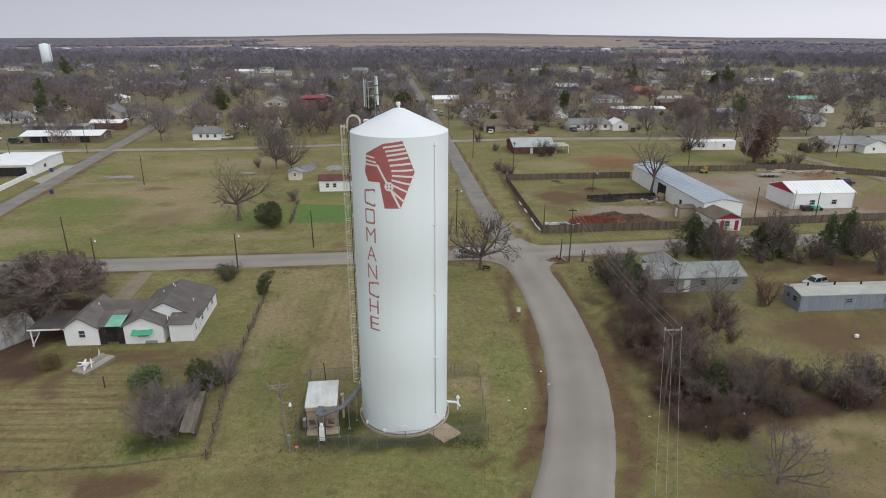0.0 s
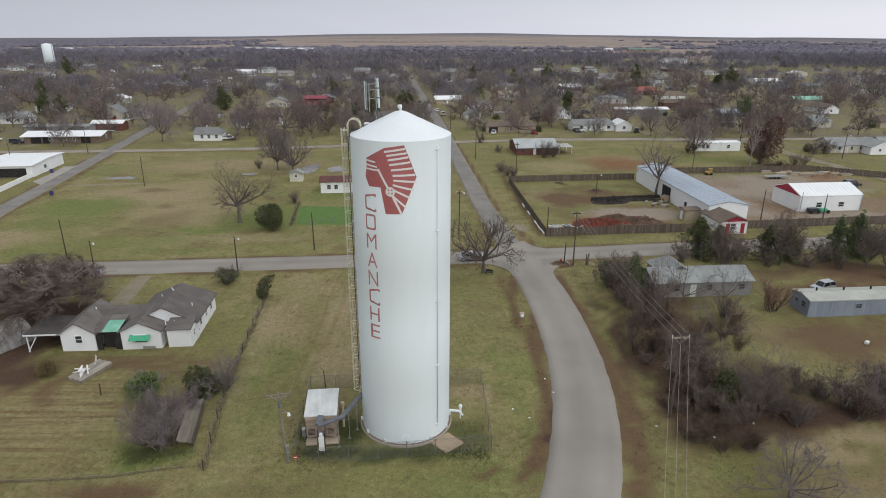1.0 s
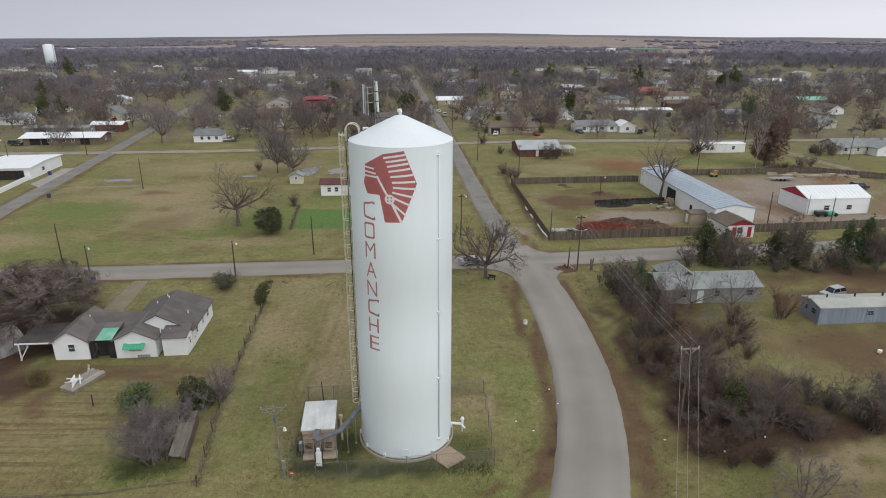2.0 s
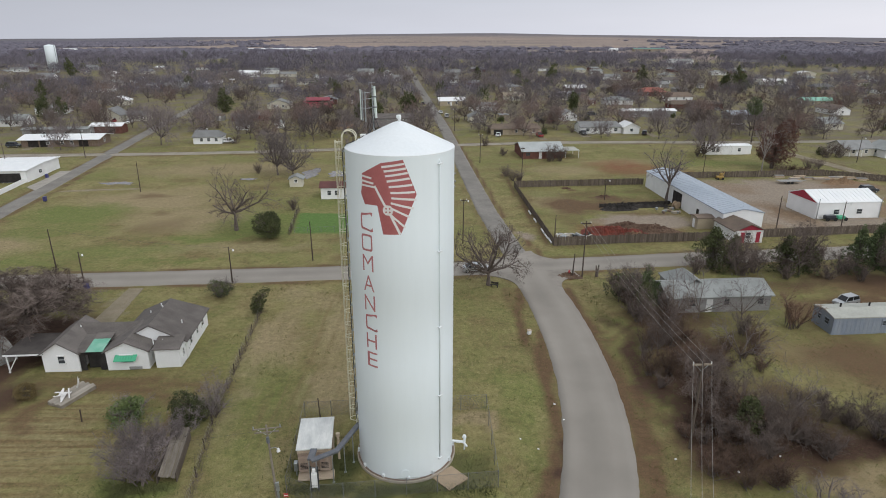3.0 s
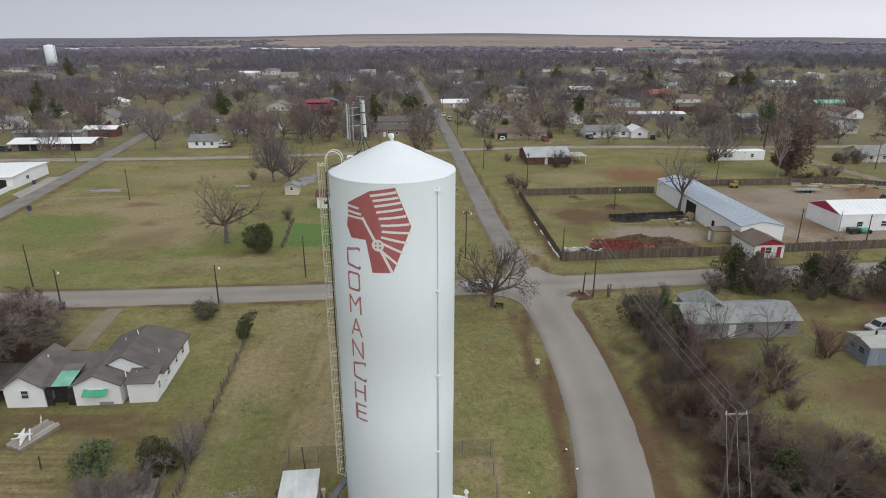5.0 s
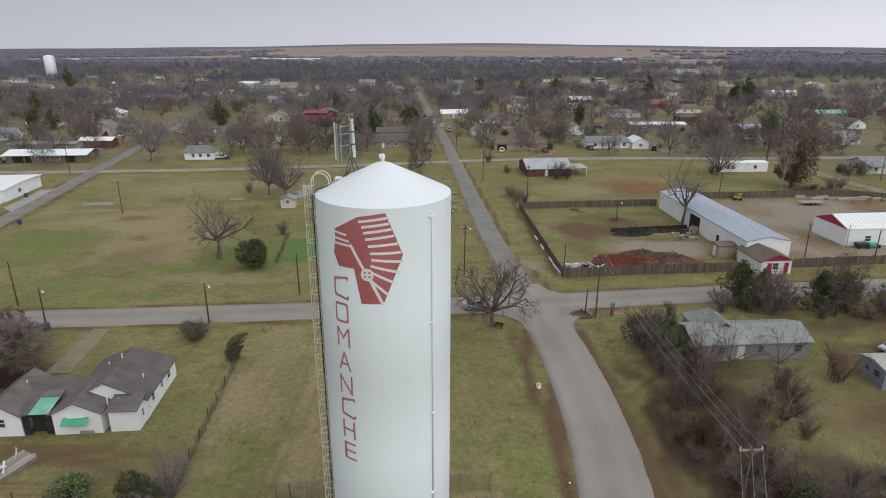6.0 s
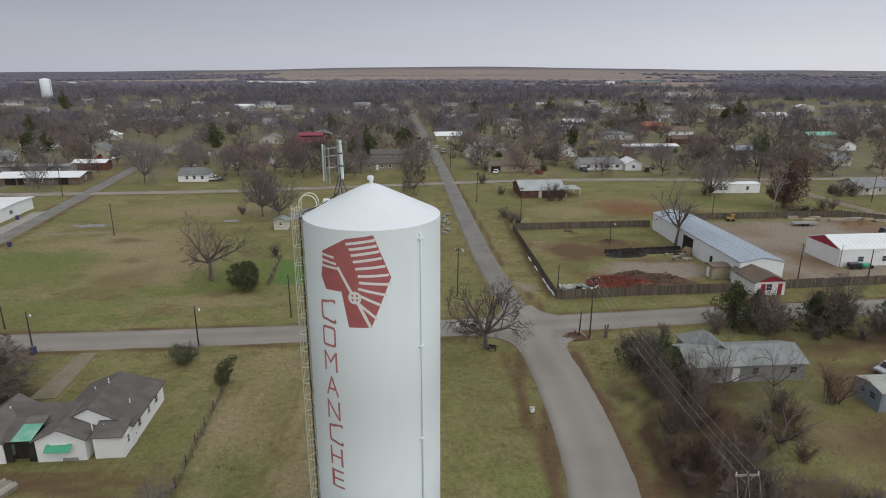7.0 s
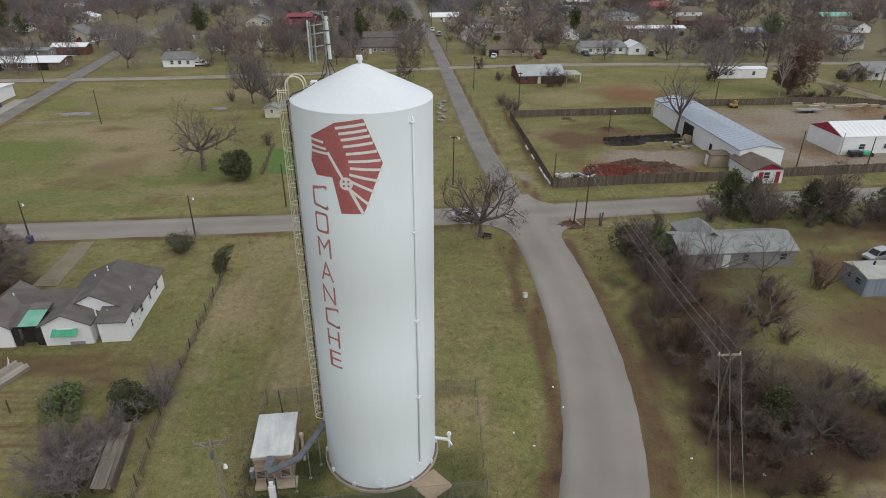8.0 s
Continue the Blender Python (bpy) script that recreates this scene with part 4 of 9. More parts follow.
for s in (-0.36, 0.36):
    bm = bmesh.new()
    pts = [(R + 0.2, s, 29.2)] + [(R - 0.38 + 0.58 * math.cos(a), s, 30.95 + 0.58 * math.sin(a)) for a in (math.pi * k / 10 for k in range(11))] + [(R - 0.96, s, 30.45)]
    tube(bm, pts, 0.045, 8)
    part("grab_rail", on_wall(bm), M_LADDER, ladder, "cream arched handrail over the roof edge", smooth=True)
# cables clipped to the wall beside the ladder
for k in range(4):
    bm = bmesh.new()
    a = radians(LA + 6.4 + 1.1 * k)
    r0 = R + 0.16 + 0.03 * (k % 2)
    pts = [(r0 * math.cos(a), r0 * math.sin(a), 4.3 + 25.8 * j / 30 + 0.0) for j in range(31)]
    pts = [(x + 0.012 * math.sin(j * 1.7 + k), y + 0.012 * math.cos(j * 1.3 + k), z) for j, (x, y, z) in enumerate(pts)]
    tube(bm, pts, 0.02, 5)
    part("cable", bm, M_CABLE, tower)
for j in range(21):
    bm = bmesh.new()
    box(bm, (R + 0.09, 0, 4.9 + 1.25 * j), (0.22, 0.44, 0.06))
    bmesh.ops.rotate(bm, verts=bm.verts[:], cent=(0, 0, 0), matrix=Matrix.Rotation(radians(LA + 8), 3, "Z"))
    part("cable_clamp", bm, M_GALV, tower)
# cables over the roof to the antennas
for k in range(4):
    bm = bmesh.new()
    tube(bm, [(-R - 0.1 + 0.02 * k, -0.3 - 0.1 * k, 30.0), (-R + 0.15, -0.25 - 0.1 * k, 30.42), (-3.4, 0.1 - 0.1 * k, 30.75), (-2.75, 0.4 - 0.05 * k, 31.15), (-2.2, 0.55, 31.6), (-2.16, 0.6, 33.6)], 0.032, 5)
    part("roof_cable", bm, M_CABLE, tower)

# the painted emblem: plain shapes
bm = painted([(233.0, 28.72), (255.2, 29.68), (276.8, 29.95), (289.9, 27.22), (273.4, 23.98), (255.3, 23.95), (250.0, 26.28), (235.3, 26.28), (230.6, 27.1), (232.8, 28.0)])
wrap(bm, R + 0.006)
part("emblem", bm, M_RED, tower, "faded red painted emblem with white bars")
for s in (stripe(255.4, 29.36, 277.9, 29.64, 0.17), stripe(257.8, 29.03, 279.4, 29.28, 0.17), stripe(259.2, 28.66, 281.2, 28.93, 0.17), stripe(260.6, 28.26, 283.0, 28.50, 0.17),
          stripe(262.4, 27.82, 285.6, 27.98, 0.17), stripe(264.0, 27.36, 288.2, 27.40, 0.17), stripe(264.8, 26.95, 289.6, 26.78, 0.17), stripe(264.0, 26.55, 286.6, 26.08, 0.17),
          stripe(265.0, 26.1, 282.6, 25.40, 0.17), stripe(263.6, 25.6, 278.2, 24.55, 0.17), stripe(262.6, 25.72, 272.8, 24.0, 0.2), stripe(232.6, 28.55, 244.6, 28.42, 0.15),
          stripe(232.0, 28.18, 246.6, 28.02, 0.15), stripe(231.6, 27.82, 248.2, 27.74, 0.15), stripe(247.6, 27.86, 259.6, 26.1, 0.19)):
    bm = painted(s)
    wrap(bm, R + 0.011)
    part("emblem_bar", bm, M_WHITE_MARK, tower)
bm = painted([(261.0 + 5.3 * math.cos(a), 25.95 + 0.42 * math.sin(a)) for a in (2 * math.pi * k / 24 for k in range(24))], 0.15)
wrap(bm, R + 0.016)
part("emblem_disc", bm, M_WHITE_MARK, tower)
for k in range(4):
    a = radians(45 + 90 * k)
    bm = painted([(261.0 + 2.6 * math.cos(a) + 0.9 * math.cos(b), 25.95 + 0.2 * math.sin(a) + 0.075 * math.sin(b)) for b in (2 * math.pi * j / 8 for j in range(8))])
    wrap(bm, R + 0.020)
    part("emblem_dot", bm, M_RED, tower)

# the lettering, one letter below the other
for row, ch in enumerate("COMANCHE"):
    curve = bpy.data.curves.new("letter", "FONT")
    curve.body = ch
    curve.offset = -0.005
    ob = new("letter", curve)
    me = bpy.data.meshes.new_from_object(ob.evaluated_get(bpy.context.evaluated_depsgraph_get()))
    scene.collection.objects.unlink(ob)
    bpy.data.objects.remove(ob)
    bm = bmesh.new()
    bm.from_mesh(me)
    bpy.data.meshes.remove(me)
    xs, ys = [v.co.x for v in bm.verts], [v.co.y for v in bm.verts]
    top = 25.54 - row * 1.78
    for v in bm.verts:
        u, w = (v.co.x - min(xs)) / (max(xs) - min(xs)), (v.co.y - min(ys)) / (max(ys) - min(ys))
        if ch in "CO":
            # square the round letters, as the painter did
            p, q = 2 * u - 1, 2 * w - 1
            k2 = math.hypot(p, q) / max(1e-6, (abs(p) ** 7 + abs(q) ** 7) ** (1 / 7))
            u, w = (p * min(k2, 1.32) + 1) / 2, (q * min(k2, 1.32) + 1) / 2
        v.co = (arc(228.4 + 0.2 * row + 14.0 * u), top - 1.42 + 1.42 * w, 0)
    x = arc(226)
    while x < arc(248):
        bmesh.ops.bisect_plane(bm, geom=bm.verts[:] + bm.edges[:] + bm.faces[:], plane_co=(x, 0, 0), plane_no=(1, 0, 0))
        x += 0.2
    wrap(bm, R + 0.006)
    part("letter", bm, M_LETTER, tower, "painted red block capital")

# ---- antennas on the roof of the tower ----
mast = thing("antenna_mast", "white panel antennas on a dark tripod mast", "antenna", pose(-2.1, 0.55, 0))


def cone_z(x, y):
    return RIM + 2.0 * (1 - math.hypot(x, y) / R)


bm = bmesh.new()
tube(bm, [(-0.06, 0, 31.0), (-0.08, 0, 35.05)], 0.055, 8)
part("mast_pole", bm, M_GALV, mast)
for a in (90, 210, 330):
    dx, dy = 0.6 * math.cos(radians(a)), 0.6 * math.sin(radians(a))
    bm = bmesh.new()
    tube(bm, [(dx, dy, cone_z(-2.1 + dx, 0.55 + dy)), (-0.06, 0, 32.7)], 0.03, 5)
    box(bm, (dx, dy, cone_z(-2.1 + dx, 0.55 + dy) + 0.03), (0.26, 0.26, 0.06))
    part("tripod_leg", bm, M_CABLE, mast)
bm = bmesh.new()
for za, zb in ((32.42, 33.24), (33.36, 34.06), (34.18, 34.95)):
    tube(bm, [(0.17 - 0.032 * (za - 32.42), -0.05, za), (0.17 - 0.032 * (zb - 32.42), -0.05, zb)], 0.115, 12)
part("panel_antenna", bm, M_PALE_PANEL, mast, "greenish white tube antenna in three sections")
bm = bmesh.new()
tube(bm, [(-0.08, 0, 34.9), (-0.1, 0, 35.3)], 0.02, 6)
tube(bm, [(-0.36, 0.05, 35.22), (0.2, -0.05, 35.22)], 0.02, 6)
tube(bm, [(-0.34, 0.05, 35.22), (-0.34, 0.05, 35.0)], 0.016, 5)
part("whip_antenna", bm, M_GALV, mast, "thin grey cross antenna on the mast top")
for z in (33.3, 34.12, 34.75):
    bm = bmesh.new()
    box(bm, (0.07, 0.0, z), (0.36, 0.26, 0.09), bevel=0.01)
    part("clamp", bm, M_TRAY, mast)
for x, y, z0, m in ((-1.02, -0.3, 32.3, M_PALE_PANEL), (-0.86, -0.45, 32.25, M_GALV), (-0.66, -0.2, 32.1, M_GALV)):
    bm = bmesh.new()
    box(bm, (x, y, z0 + 1.22), (0.095, 0.09, 2.44), bevel=0.02)
    part("panel_antenna", bm, m, mast, "slim pale panel antenna")
for z in (33.2, 33.95, 34.45):
    bm = bmesh.new()
    tube(bm, [(-1.02, -0.25, z), (-0.72, -0.35, z), (-0.06, 0, z + 0.06)], 0.028, 5)
    part("cross_arm", bm, M_GALV, mast)
for k, (x, y) in enumerate(((-0.02, 0.1), (0.05, -0.1))):
    bm = bmesh.new()
    tube(bm, [(0.1, y, 33.0), (-0.05 + x, y, 32.2), (-0.12, y * 2, 31.6), (-0.5, -0.1, cone_z(-2.6, 0.45) + 0.05)], 0.028, 5)
    part("feed_cable", bm, M_CABLE, mast)
bm = bmesh.new()
box(bm, (-0.9, -0.25, cone_z(-3.2, 0.3) + 0.2), (0.55, 0.4, 0.3), bevel=0.05)
part("junction_box", bm, M_TRIM, mast)

# ---- the fenced yard of the tower ----
bm = bmesh.new()
slab(bm, [(2.6, -4.0), (4.4, -2.4), (6.0, -4.1), (4.2, -5.7)], 0.0, 0.12)
slab_ob = part("concrete_slab", bm, M_PLY, None)
tagged(slab_ob, "square tan concrete slab lying on the grass", "slab")

# the equipment shelter
shelter = thing("equipment_shelter", "small brown aggregate shelter with a stained white roof", "shelter", pose(-8.5, -1.4, 0, 0, 0, 6.5))
bm = bmesh.new()
box(bm, (0, 0, 1.72), (3.05, 4.4, 2.4), bevel=0.03)
part("wall", bm, M_AGG, shelter, "brown exposed-aggregate wall panels")
for x in (-1.2, 0, 1.2):
    bm = bmesh.new()
    box(bm, (x, 0, 0.25), (0.3, 4.2, 0.54))
    part("skid", bm, M_CONCRETE, shelter)
bm = bmesh.new()
box(bm, (0, 0, 3.03), (3.25, 4.9, 0.16), bevel=0.04)
part("roof", bm, M_ROOF_MEMB, shelter, "white membrane roof with dark water stains")
bm = bmesh.new()
box(bm, (0, -2.22, 2.74), (3.1, 0.06, 0.36))
part("fascia", bm, M_TANWALL, shelter, "tan fascia strip")
for x in (-0.95, 0.95):
    bm = bmesh.new()
    box(bm, (x, -2.42, 1.55), (0.95, 0.5, 1.5), bevel=0.04)
    ac = part("air_conditioner", bm, M_AGG, shelter, "brown wall-hung air conditioner")
    for j in range(5):
        bm = bmesh.new()
        box(bm, (x, -2.68, 1.15 + 0.14 * j), (0.66, 0.03, 0.06))
        part("louvre", bm, M_DARK, ac)
bm = bmesh.new()
box(bm, (1.56, 0.4, 1.55), (0.06, 1.0, 2.0), bevel=0.01)
part("door", bm, M_TANWALL, shelter)
bm = bmesh.new()
box(bm, (0.1, -2.55, 0.22), (3.3, 1.1, 0.2), bevel=0.02)
part("landing", bm, M_TANWALL, shelter, "tan slab along the front")
bm = bmesh.new()
box(bm, (-1.75, -2.1, 1.1), (0.35, 0.5, 0.9), bevel=0.03)
tube(bm, [(-1.75, -2.1, 0.0), (-1.75, -2.1, 0.7)], 0.05, 6)
part("meter_box", bm, M_GALV, shelter)

# the cable tray between tower and shelter
tray = thing("cable_tray", "dark grey covered cable tray on thin posts", "cable tray")
bm = bmesh.new()
path = [(-4.5, -0.65, 3.5), (-6.0, -4.35, 3.32), (-7.95, -5.5, 3.2)]
for (x0, y0, z0), (x1, y1, z1) in zip(path, path[1:]):
    d = Vector((x1 - x0, y1 - y0, z1 - z0))
    m = Matrix.Translation(((x0 + x1) / 2, (y0 + y1) / 2, (z0 + z1) / 2)) @ d.to_track_quat("Y", "Z").to_matrix().to_4x4()
    box(bm, (0, 0, 0), (0.5, d.length + 0.3, 0.2), m, bevel=0.02)
box(bm, (-8.15, -4.75, 3.2), (0.6, 1.5, 0.2), bevel=0.02)
part("tray_cover", bm, M_TRAY, tray, "dark grey metal tray cover")
for x, y, h in ((-4.95, -1.8, 3.4), (-5.55, -3.2, 3.32), (-6.4, -4.6, 3.22), (-7.7, -5.4, 3.12), (-8.35, -5.35, 3.12)):
    bm = bmesh.new()
    tube(bm, [(x, y, -0.05), (x, y, h)], 0.05, 6)
    box(bm, (x, y, 0.03), (0.22, 0.22, 0.06))
    part("post", bm, M_GALV, tray)

# cabinets in front of the shelter
cab = thing("service_cabinet", "white upright meter cabinet on dark posts", "cabinet", pose(-7.85, -5.75, 0))
for x in (-0.32, 0.32):
    bm = bmesh.new()
    tube(bm, [(x, 0, -0.05), (x, 0, 2.7)], 0.06, 6)
    part("post", bm, M_CABLE, cab)
bm = bmesh.new()
box(bm, (0, -0.14, 1.35), (0.5, 0.28, 1.5), bevel=0.03)
part("body", bm, M_TRIM, cab)
bm = bmesh.new()
box(bm, (0, -0.14, 2.35), (0.3, 0.24, 0.4), bevel=0.05)
part("meter", bm, M_TRIM, cab)
bm = bmesh.new()
for z in (0.5, 1.2, 2.5):
    box(bm, (0, 0.06, z), (0.8, 0.06, 0.08))
part("rail", bm, M_GALV, cab)
small = thing("red_warning_sign", "small red warning sign on a short post", "sign", pose(-10.1, -7.2, 0))
bm = bmesh.new()
tube(bm, [(0, 0, -0.05), (0, 0, 0.95)], 0.03, 5)
part("post", bm, M_GALV, small)
bm = bmesh.new()
box(bm, (0, -0.05, 0.85), (0.42, 0.03, 0.42), bevel=0.01)
part("plate", bm, M_SIGNRED, small)
bm = bmesh.new()
box(bm, (0, -0.072, 0.85), (0.3, 0.01, 0.08))
part("bar", bm, M_TRIM, small)
stub = thing("pipe_stub", "tan capped pipe standing in the grass", "pipe", pose(-6.45, -1.2, 0))
bm = bmesh.new()
tube(bm, [(0, 0, -0.05), (0, 0, 2.6)], 0.13, 10)
part("pipe", bm, M_TANWALL, stub)
bm = bmesh.new()
tube(bm, [(0, 0, 2.55), (0, 0, 2.9)], 0.2, 10)
part("cap", bm, M_TANWALL, stub)
rod = thing("dark_post", "thin dark post standing in the grass", "post", pose(-8.6, 1.9, 0))
bm = bmesh.new()
tube(bm, [(0, 0, -0.05), (-0.25, 0.1, 4.7)], 0.07, 6, 0.05)
part("post", bm, M_POLE, rod)


def chain_fence(name, line, h, label, gap=3.0, mesh_step=0.16):
    """A wire fence: posts, rail and crossed wires along a line."""
    f = thing(name, label, "fence")
    for (x0, y0), (x1, y1) in zip(line, line[1:]):
        n = max(1, round(math.hypot(x1 - x0, y1 - y0) / gap))
        length = math.hypot(x1 - x0, y1 - y0)
        at = lambda u, z: (x0 + (x1 - x0) * u, y0 + (y1 - y0) * u, z)
        for k in range(n):
            bm = bmesh.new()
            tube(bm, [at(k / n, -0.05), at(k / n, h + 0.05)], 0.035, 6)
            part("post", bm, M_FENCE_WIRE, f)
        bm = bmesh.new()
        tube(bm, [at(0, h), at(1, h)], 0.016, 4)
        part("rail", bm, M_FENCE_WIRE, f)
        bm = bmesh.new()
        steps = int(length / mesh_step)
        for k in range(-int(h / mesh_step), steps + 1):
            for s in (1, -1):
                a, b = k * mesh_step, k * mesh_step + h
                za, zb = 0.03, h
                u0, u1 = max(a, 0), min(b, length)
                if u1 <= u0:
                    continue
                z0, z1 = za + (u0 - a) / h * (zb - za), za + (u1 - a) / h * (zb - za)
                if s < 0:
                    z0, z1 = h + 0.03 - z0, h + 0.03 - z1
                p, q = Vector(at(u0 / length, z0)), Vector(at(u1 / length, z1))
                w = Vector((0, 0, 0.008))
                bm.faces.new([bm.verts.new(v) for v in (p - w, q - w, q + w, p + w)])
        part("wire_mesh", bm, M_FENCE_WIRE, f)
    return f


chain_fence("chain_link_fence", [(-10.4, -6.0), (-7.9, -7.2), (8.65, -5.2), (8.35, 7.1), (-11.2, 5.6), (-10.4, -6.0)], 1.85, "grey chain-link fence round the tower yard")

# ---- trees and shrubs ----


class Sticks:
    """Collects tapered sticks and thin twig blades into one mesh."""

    def __init__(self):
        self.v, self.f = [], []

    def stick(self, p, q, r0, r1, sides):
        d = (q - p).normalized()
        side = d.cross(Vector((0.3, 0.1, 0.95)))
        side.normalize()
        up = side.cross(d)
        k = len(self.v)
        for c, r in ((p, r0), (q, r1)):
            for j in range(sides):
                a = 2 * math.pi * j / sides
                self.v.append(c + (side * math.cos(a) + up * math.sin(a)) * r)
        for j in range(sides):
            i = (j + 1) % sides
            self.f.append((k + j, k + i, k + sides + i, k + sides + j))

    def blade(self, p, q, w, rng):
        side = (q - p).cross(Vector((rng.uniform(-1, 1), rng.uniform(-1, 1), rng.uniform(-1, 1))))
        side.normalize()
        k = len(self.v)
        self.v += [p - side * w, p + side * w, q]
        self.f.append((k, k + 1, k + 2))

    def leaf(self, p, size, rng):
        a = Vector((rng.uniform(-1, 1), rng.uniform(-1, 1), rng.uniform(-1, 1))).normalized()
        b = a.cross(Vector((rng.uniform(-1, 1), rng.uniform(-1, 1), rng.uniform(-1, 1)))).normalized()
        k = len(self.v)
        self.v += [p + a * size, p + b * size * 0.6, p - a * size, p - b * size * 0.6]
        self.f.append((k, k + 1, k + 2, k + 3))

    def mesh(self, name):
        return mesh_of(name, self.v, self.f)


def bare_tree(seed, height, width, trunk, r, spread=1.0, limbs=6, kids=(6, 6, 5), twig=0.022, rise=0.25, lean=0.0, full=False, soft=False):
    """Two meshes, of that height and width: the trunk with its limbs, and the crown of branches and twigs. soft: many single fine twigs at the ends."""
    rng = random.Random(seed)
    wood, crown = Sticks(), Sticks()

    def turn(d, angle):
        ax = d.cross(Vector((rng.uniform(-1, 1), rng.uniform(-1, 1), rng.uniform(-1, 1))))
        ax.normalize()
        return (Matrix.Rotation(angle, 3, ax) @ d).normalized()

    def grow(p, d, length, rad, level):
        steps = 4 if level < 2 else (3 if level == 2 else 2)
        if soft and level >= 2:
            steps = 1 if level > len(kids) else 2
        pts, dirs = [p], [d]
        for k in range(steps):
            d = (turn(d, rng.uniform(0.05, 0.28 if level else 0.12)) + Vector((0, 0, rise * (0.25 if level else 0.4)))).normalized()
            p = p + d * length / steps
            pts.append(p)
            dirs.append(d)
        for k in range(steps):
            a, b = rad * (1 - 0.72 * k / steps), rad * (1 - 0.72 * (k + 1) / steps)
            if level <= 1:
                wood.stick(pts[k], pts[k + 1], a, b, 6 if level == 0 else 5)
            elif level == 2:
                crown.stick(pts[k], pts[k + 1], min(a, 4 * twig), min(b, 3 * twig), 3)
            else:
                crown.blade(pts[k], pts[k + 1] + dirs[k + 1] * 0.1, max(twig, min(a, 1.6 * twig)), rng)
        if level > len(kids):
            return
        n = limbs if level == 0 else kids[level - 1]
        for k in range(n):
            f = rng.uniform(0.72, 1.0) if level == 0 else rng.uniform(0.25, 1.0)
            j = min(int(f * steps), steps - 1)
            base = pts[j].lerp(pts[j + 1], f * steps - j)
            if level == 0:
                az = 2 * math.pi * (k + rng.uniform(-0.3, 0.3)) / n
                el = rng.uniform(0.12, 1.3) if full else rng.uniform(0.35, 1.05)
                dd = Vector((math.cos(az) * math.cos(el) * spread, math.sin(az) * math.cos(el) * spread, math.sin(el))).normalized()
                ll = (height - trunk) * rng.uniform(0.62, 0.95)
            else:
                dd = turn(dirs[j], rng.uniform(0.45, 1.0))
                ll = length * rng.uniform(0.38, 0.62)
            grow(base, dd, ll, rad * (0.55 if level == 0 else 0.42), level + 1)

    grow(Vector((0, 0, -0.1)), Vector((lean, 0, 1)).normalized(), trunk * 1.15, r, 0)
    ends = sorted(math.hypot(v.x, v.y) for v in crown.v)
    ku, kz = width / 2 / ends[int(len(ends) * 0.97)], height / sorted(v.z for v in crown.v)[int(len(crown.v) * 0.99)]
    for v in crown.v + wood.v:
        v.x, v.y, v.z = v.x * ku, v.y * ku, v.z * kz
    if full:
        low = trunk * 0.75
        mid = low + (height - low) * 0.42

        def depth(v):
            return math.sqrt((v.x * v.x + v.y * v.y) / (width / 2) ** 2 + ((v.z - mid) / (height - mid if v.z > mid else mid - low)) ** 2)

        reach = sorted(depth(v) for v in crown.v)[int(len(crown.v) * 0.72)]
        for v in crown.v + wood.v:
            if v.z > trunk:
                e = max(1e-4, depth(v))
                k = (e * 0.95 / reach) / (1 + (e * 0.95 / reach) ** 5) ** 0.2 / e
                k = 1 + (k - 1) * min(1, (v.z - trunk) / (0.15 * height))
                v.x, v.y, v.z = v.x * k, v.y * k, mid + (v.z - mid) * k
    return wood.mesh("trunk"), crown.mesh("crown")


def shrub(seed, height, width, stems=10, kids=(5, 4), twig=0.02):
    """The twigs of a many-stemmed bare shrub, as two meshes: stems and twigs."""
    rng = random.Random(seed)
    wood, crown = Sticks(), Sticks()
    for k in range(stems):
        az, el = 2 * math.pi * k / stems + rng.uniform(-0.3, 0.3), rng.uniform(0.7, 1.4)
        p = Vector((rng.uniform(-0.2, 0.2) * width, rng.uniform(-0.2, 0.2) * width, -0.05))
        d = Vector((math.cos(az) * math.cos(el), math.sin(az) * math.cos(el), math.sin(el)))
        length = height * rng.uniform(0.65, 1.05)
        q = p + d * length * 0.5
        tip = q + (d + Vector((rng.uniform(-0.3, 0.3), rng.uniform(-0.3, 0.3), 0.1))).normalized() * length * 0.5
        wood.stick(p, q, 0.045, 0.03, 4)
        wood.stick(q, tip, 0.03, 0.01, 3)
        for _ in range(kids[0] * 3):
            f = rng.uniform(0.15, 1)
            b = p.lerp(q, f * 2) if f < 0.5 else q.lerp(tip, f * 2 - 1)
            e = b + (d * 0.6 + Vector((rng.uniform(-1, 1), rng.uniform(-1, 1), rng.uniform(-0.2, 0.9)))).normalized() * length * rng.uniform(0.15, 0.36)
            crown.blade(b, e, twig, rng)
            for _ in range(kids[1]):
                s = b.lerp(e, rng.uniform(0.2, 1))
                crown.blade(s, s + Vector((rng.uniform(-1, 1), rng.uniform(-1, 1), rng.uniform(-0.3, 1))).normalized() * length * rng.uniform(0.08, 0.2), twig * 0.75, rng)
    return wood.mesh("stem"), crown.mesh("brush")


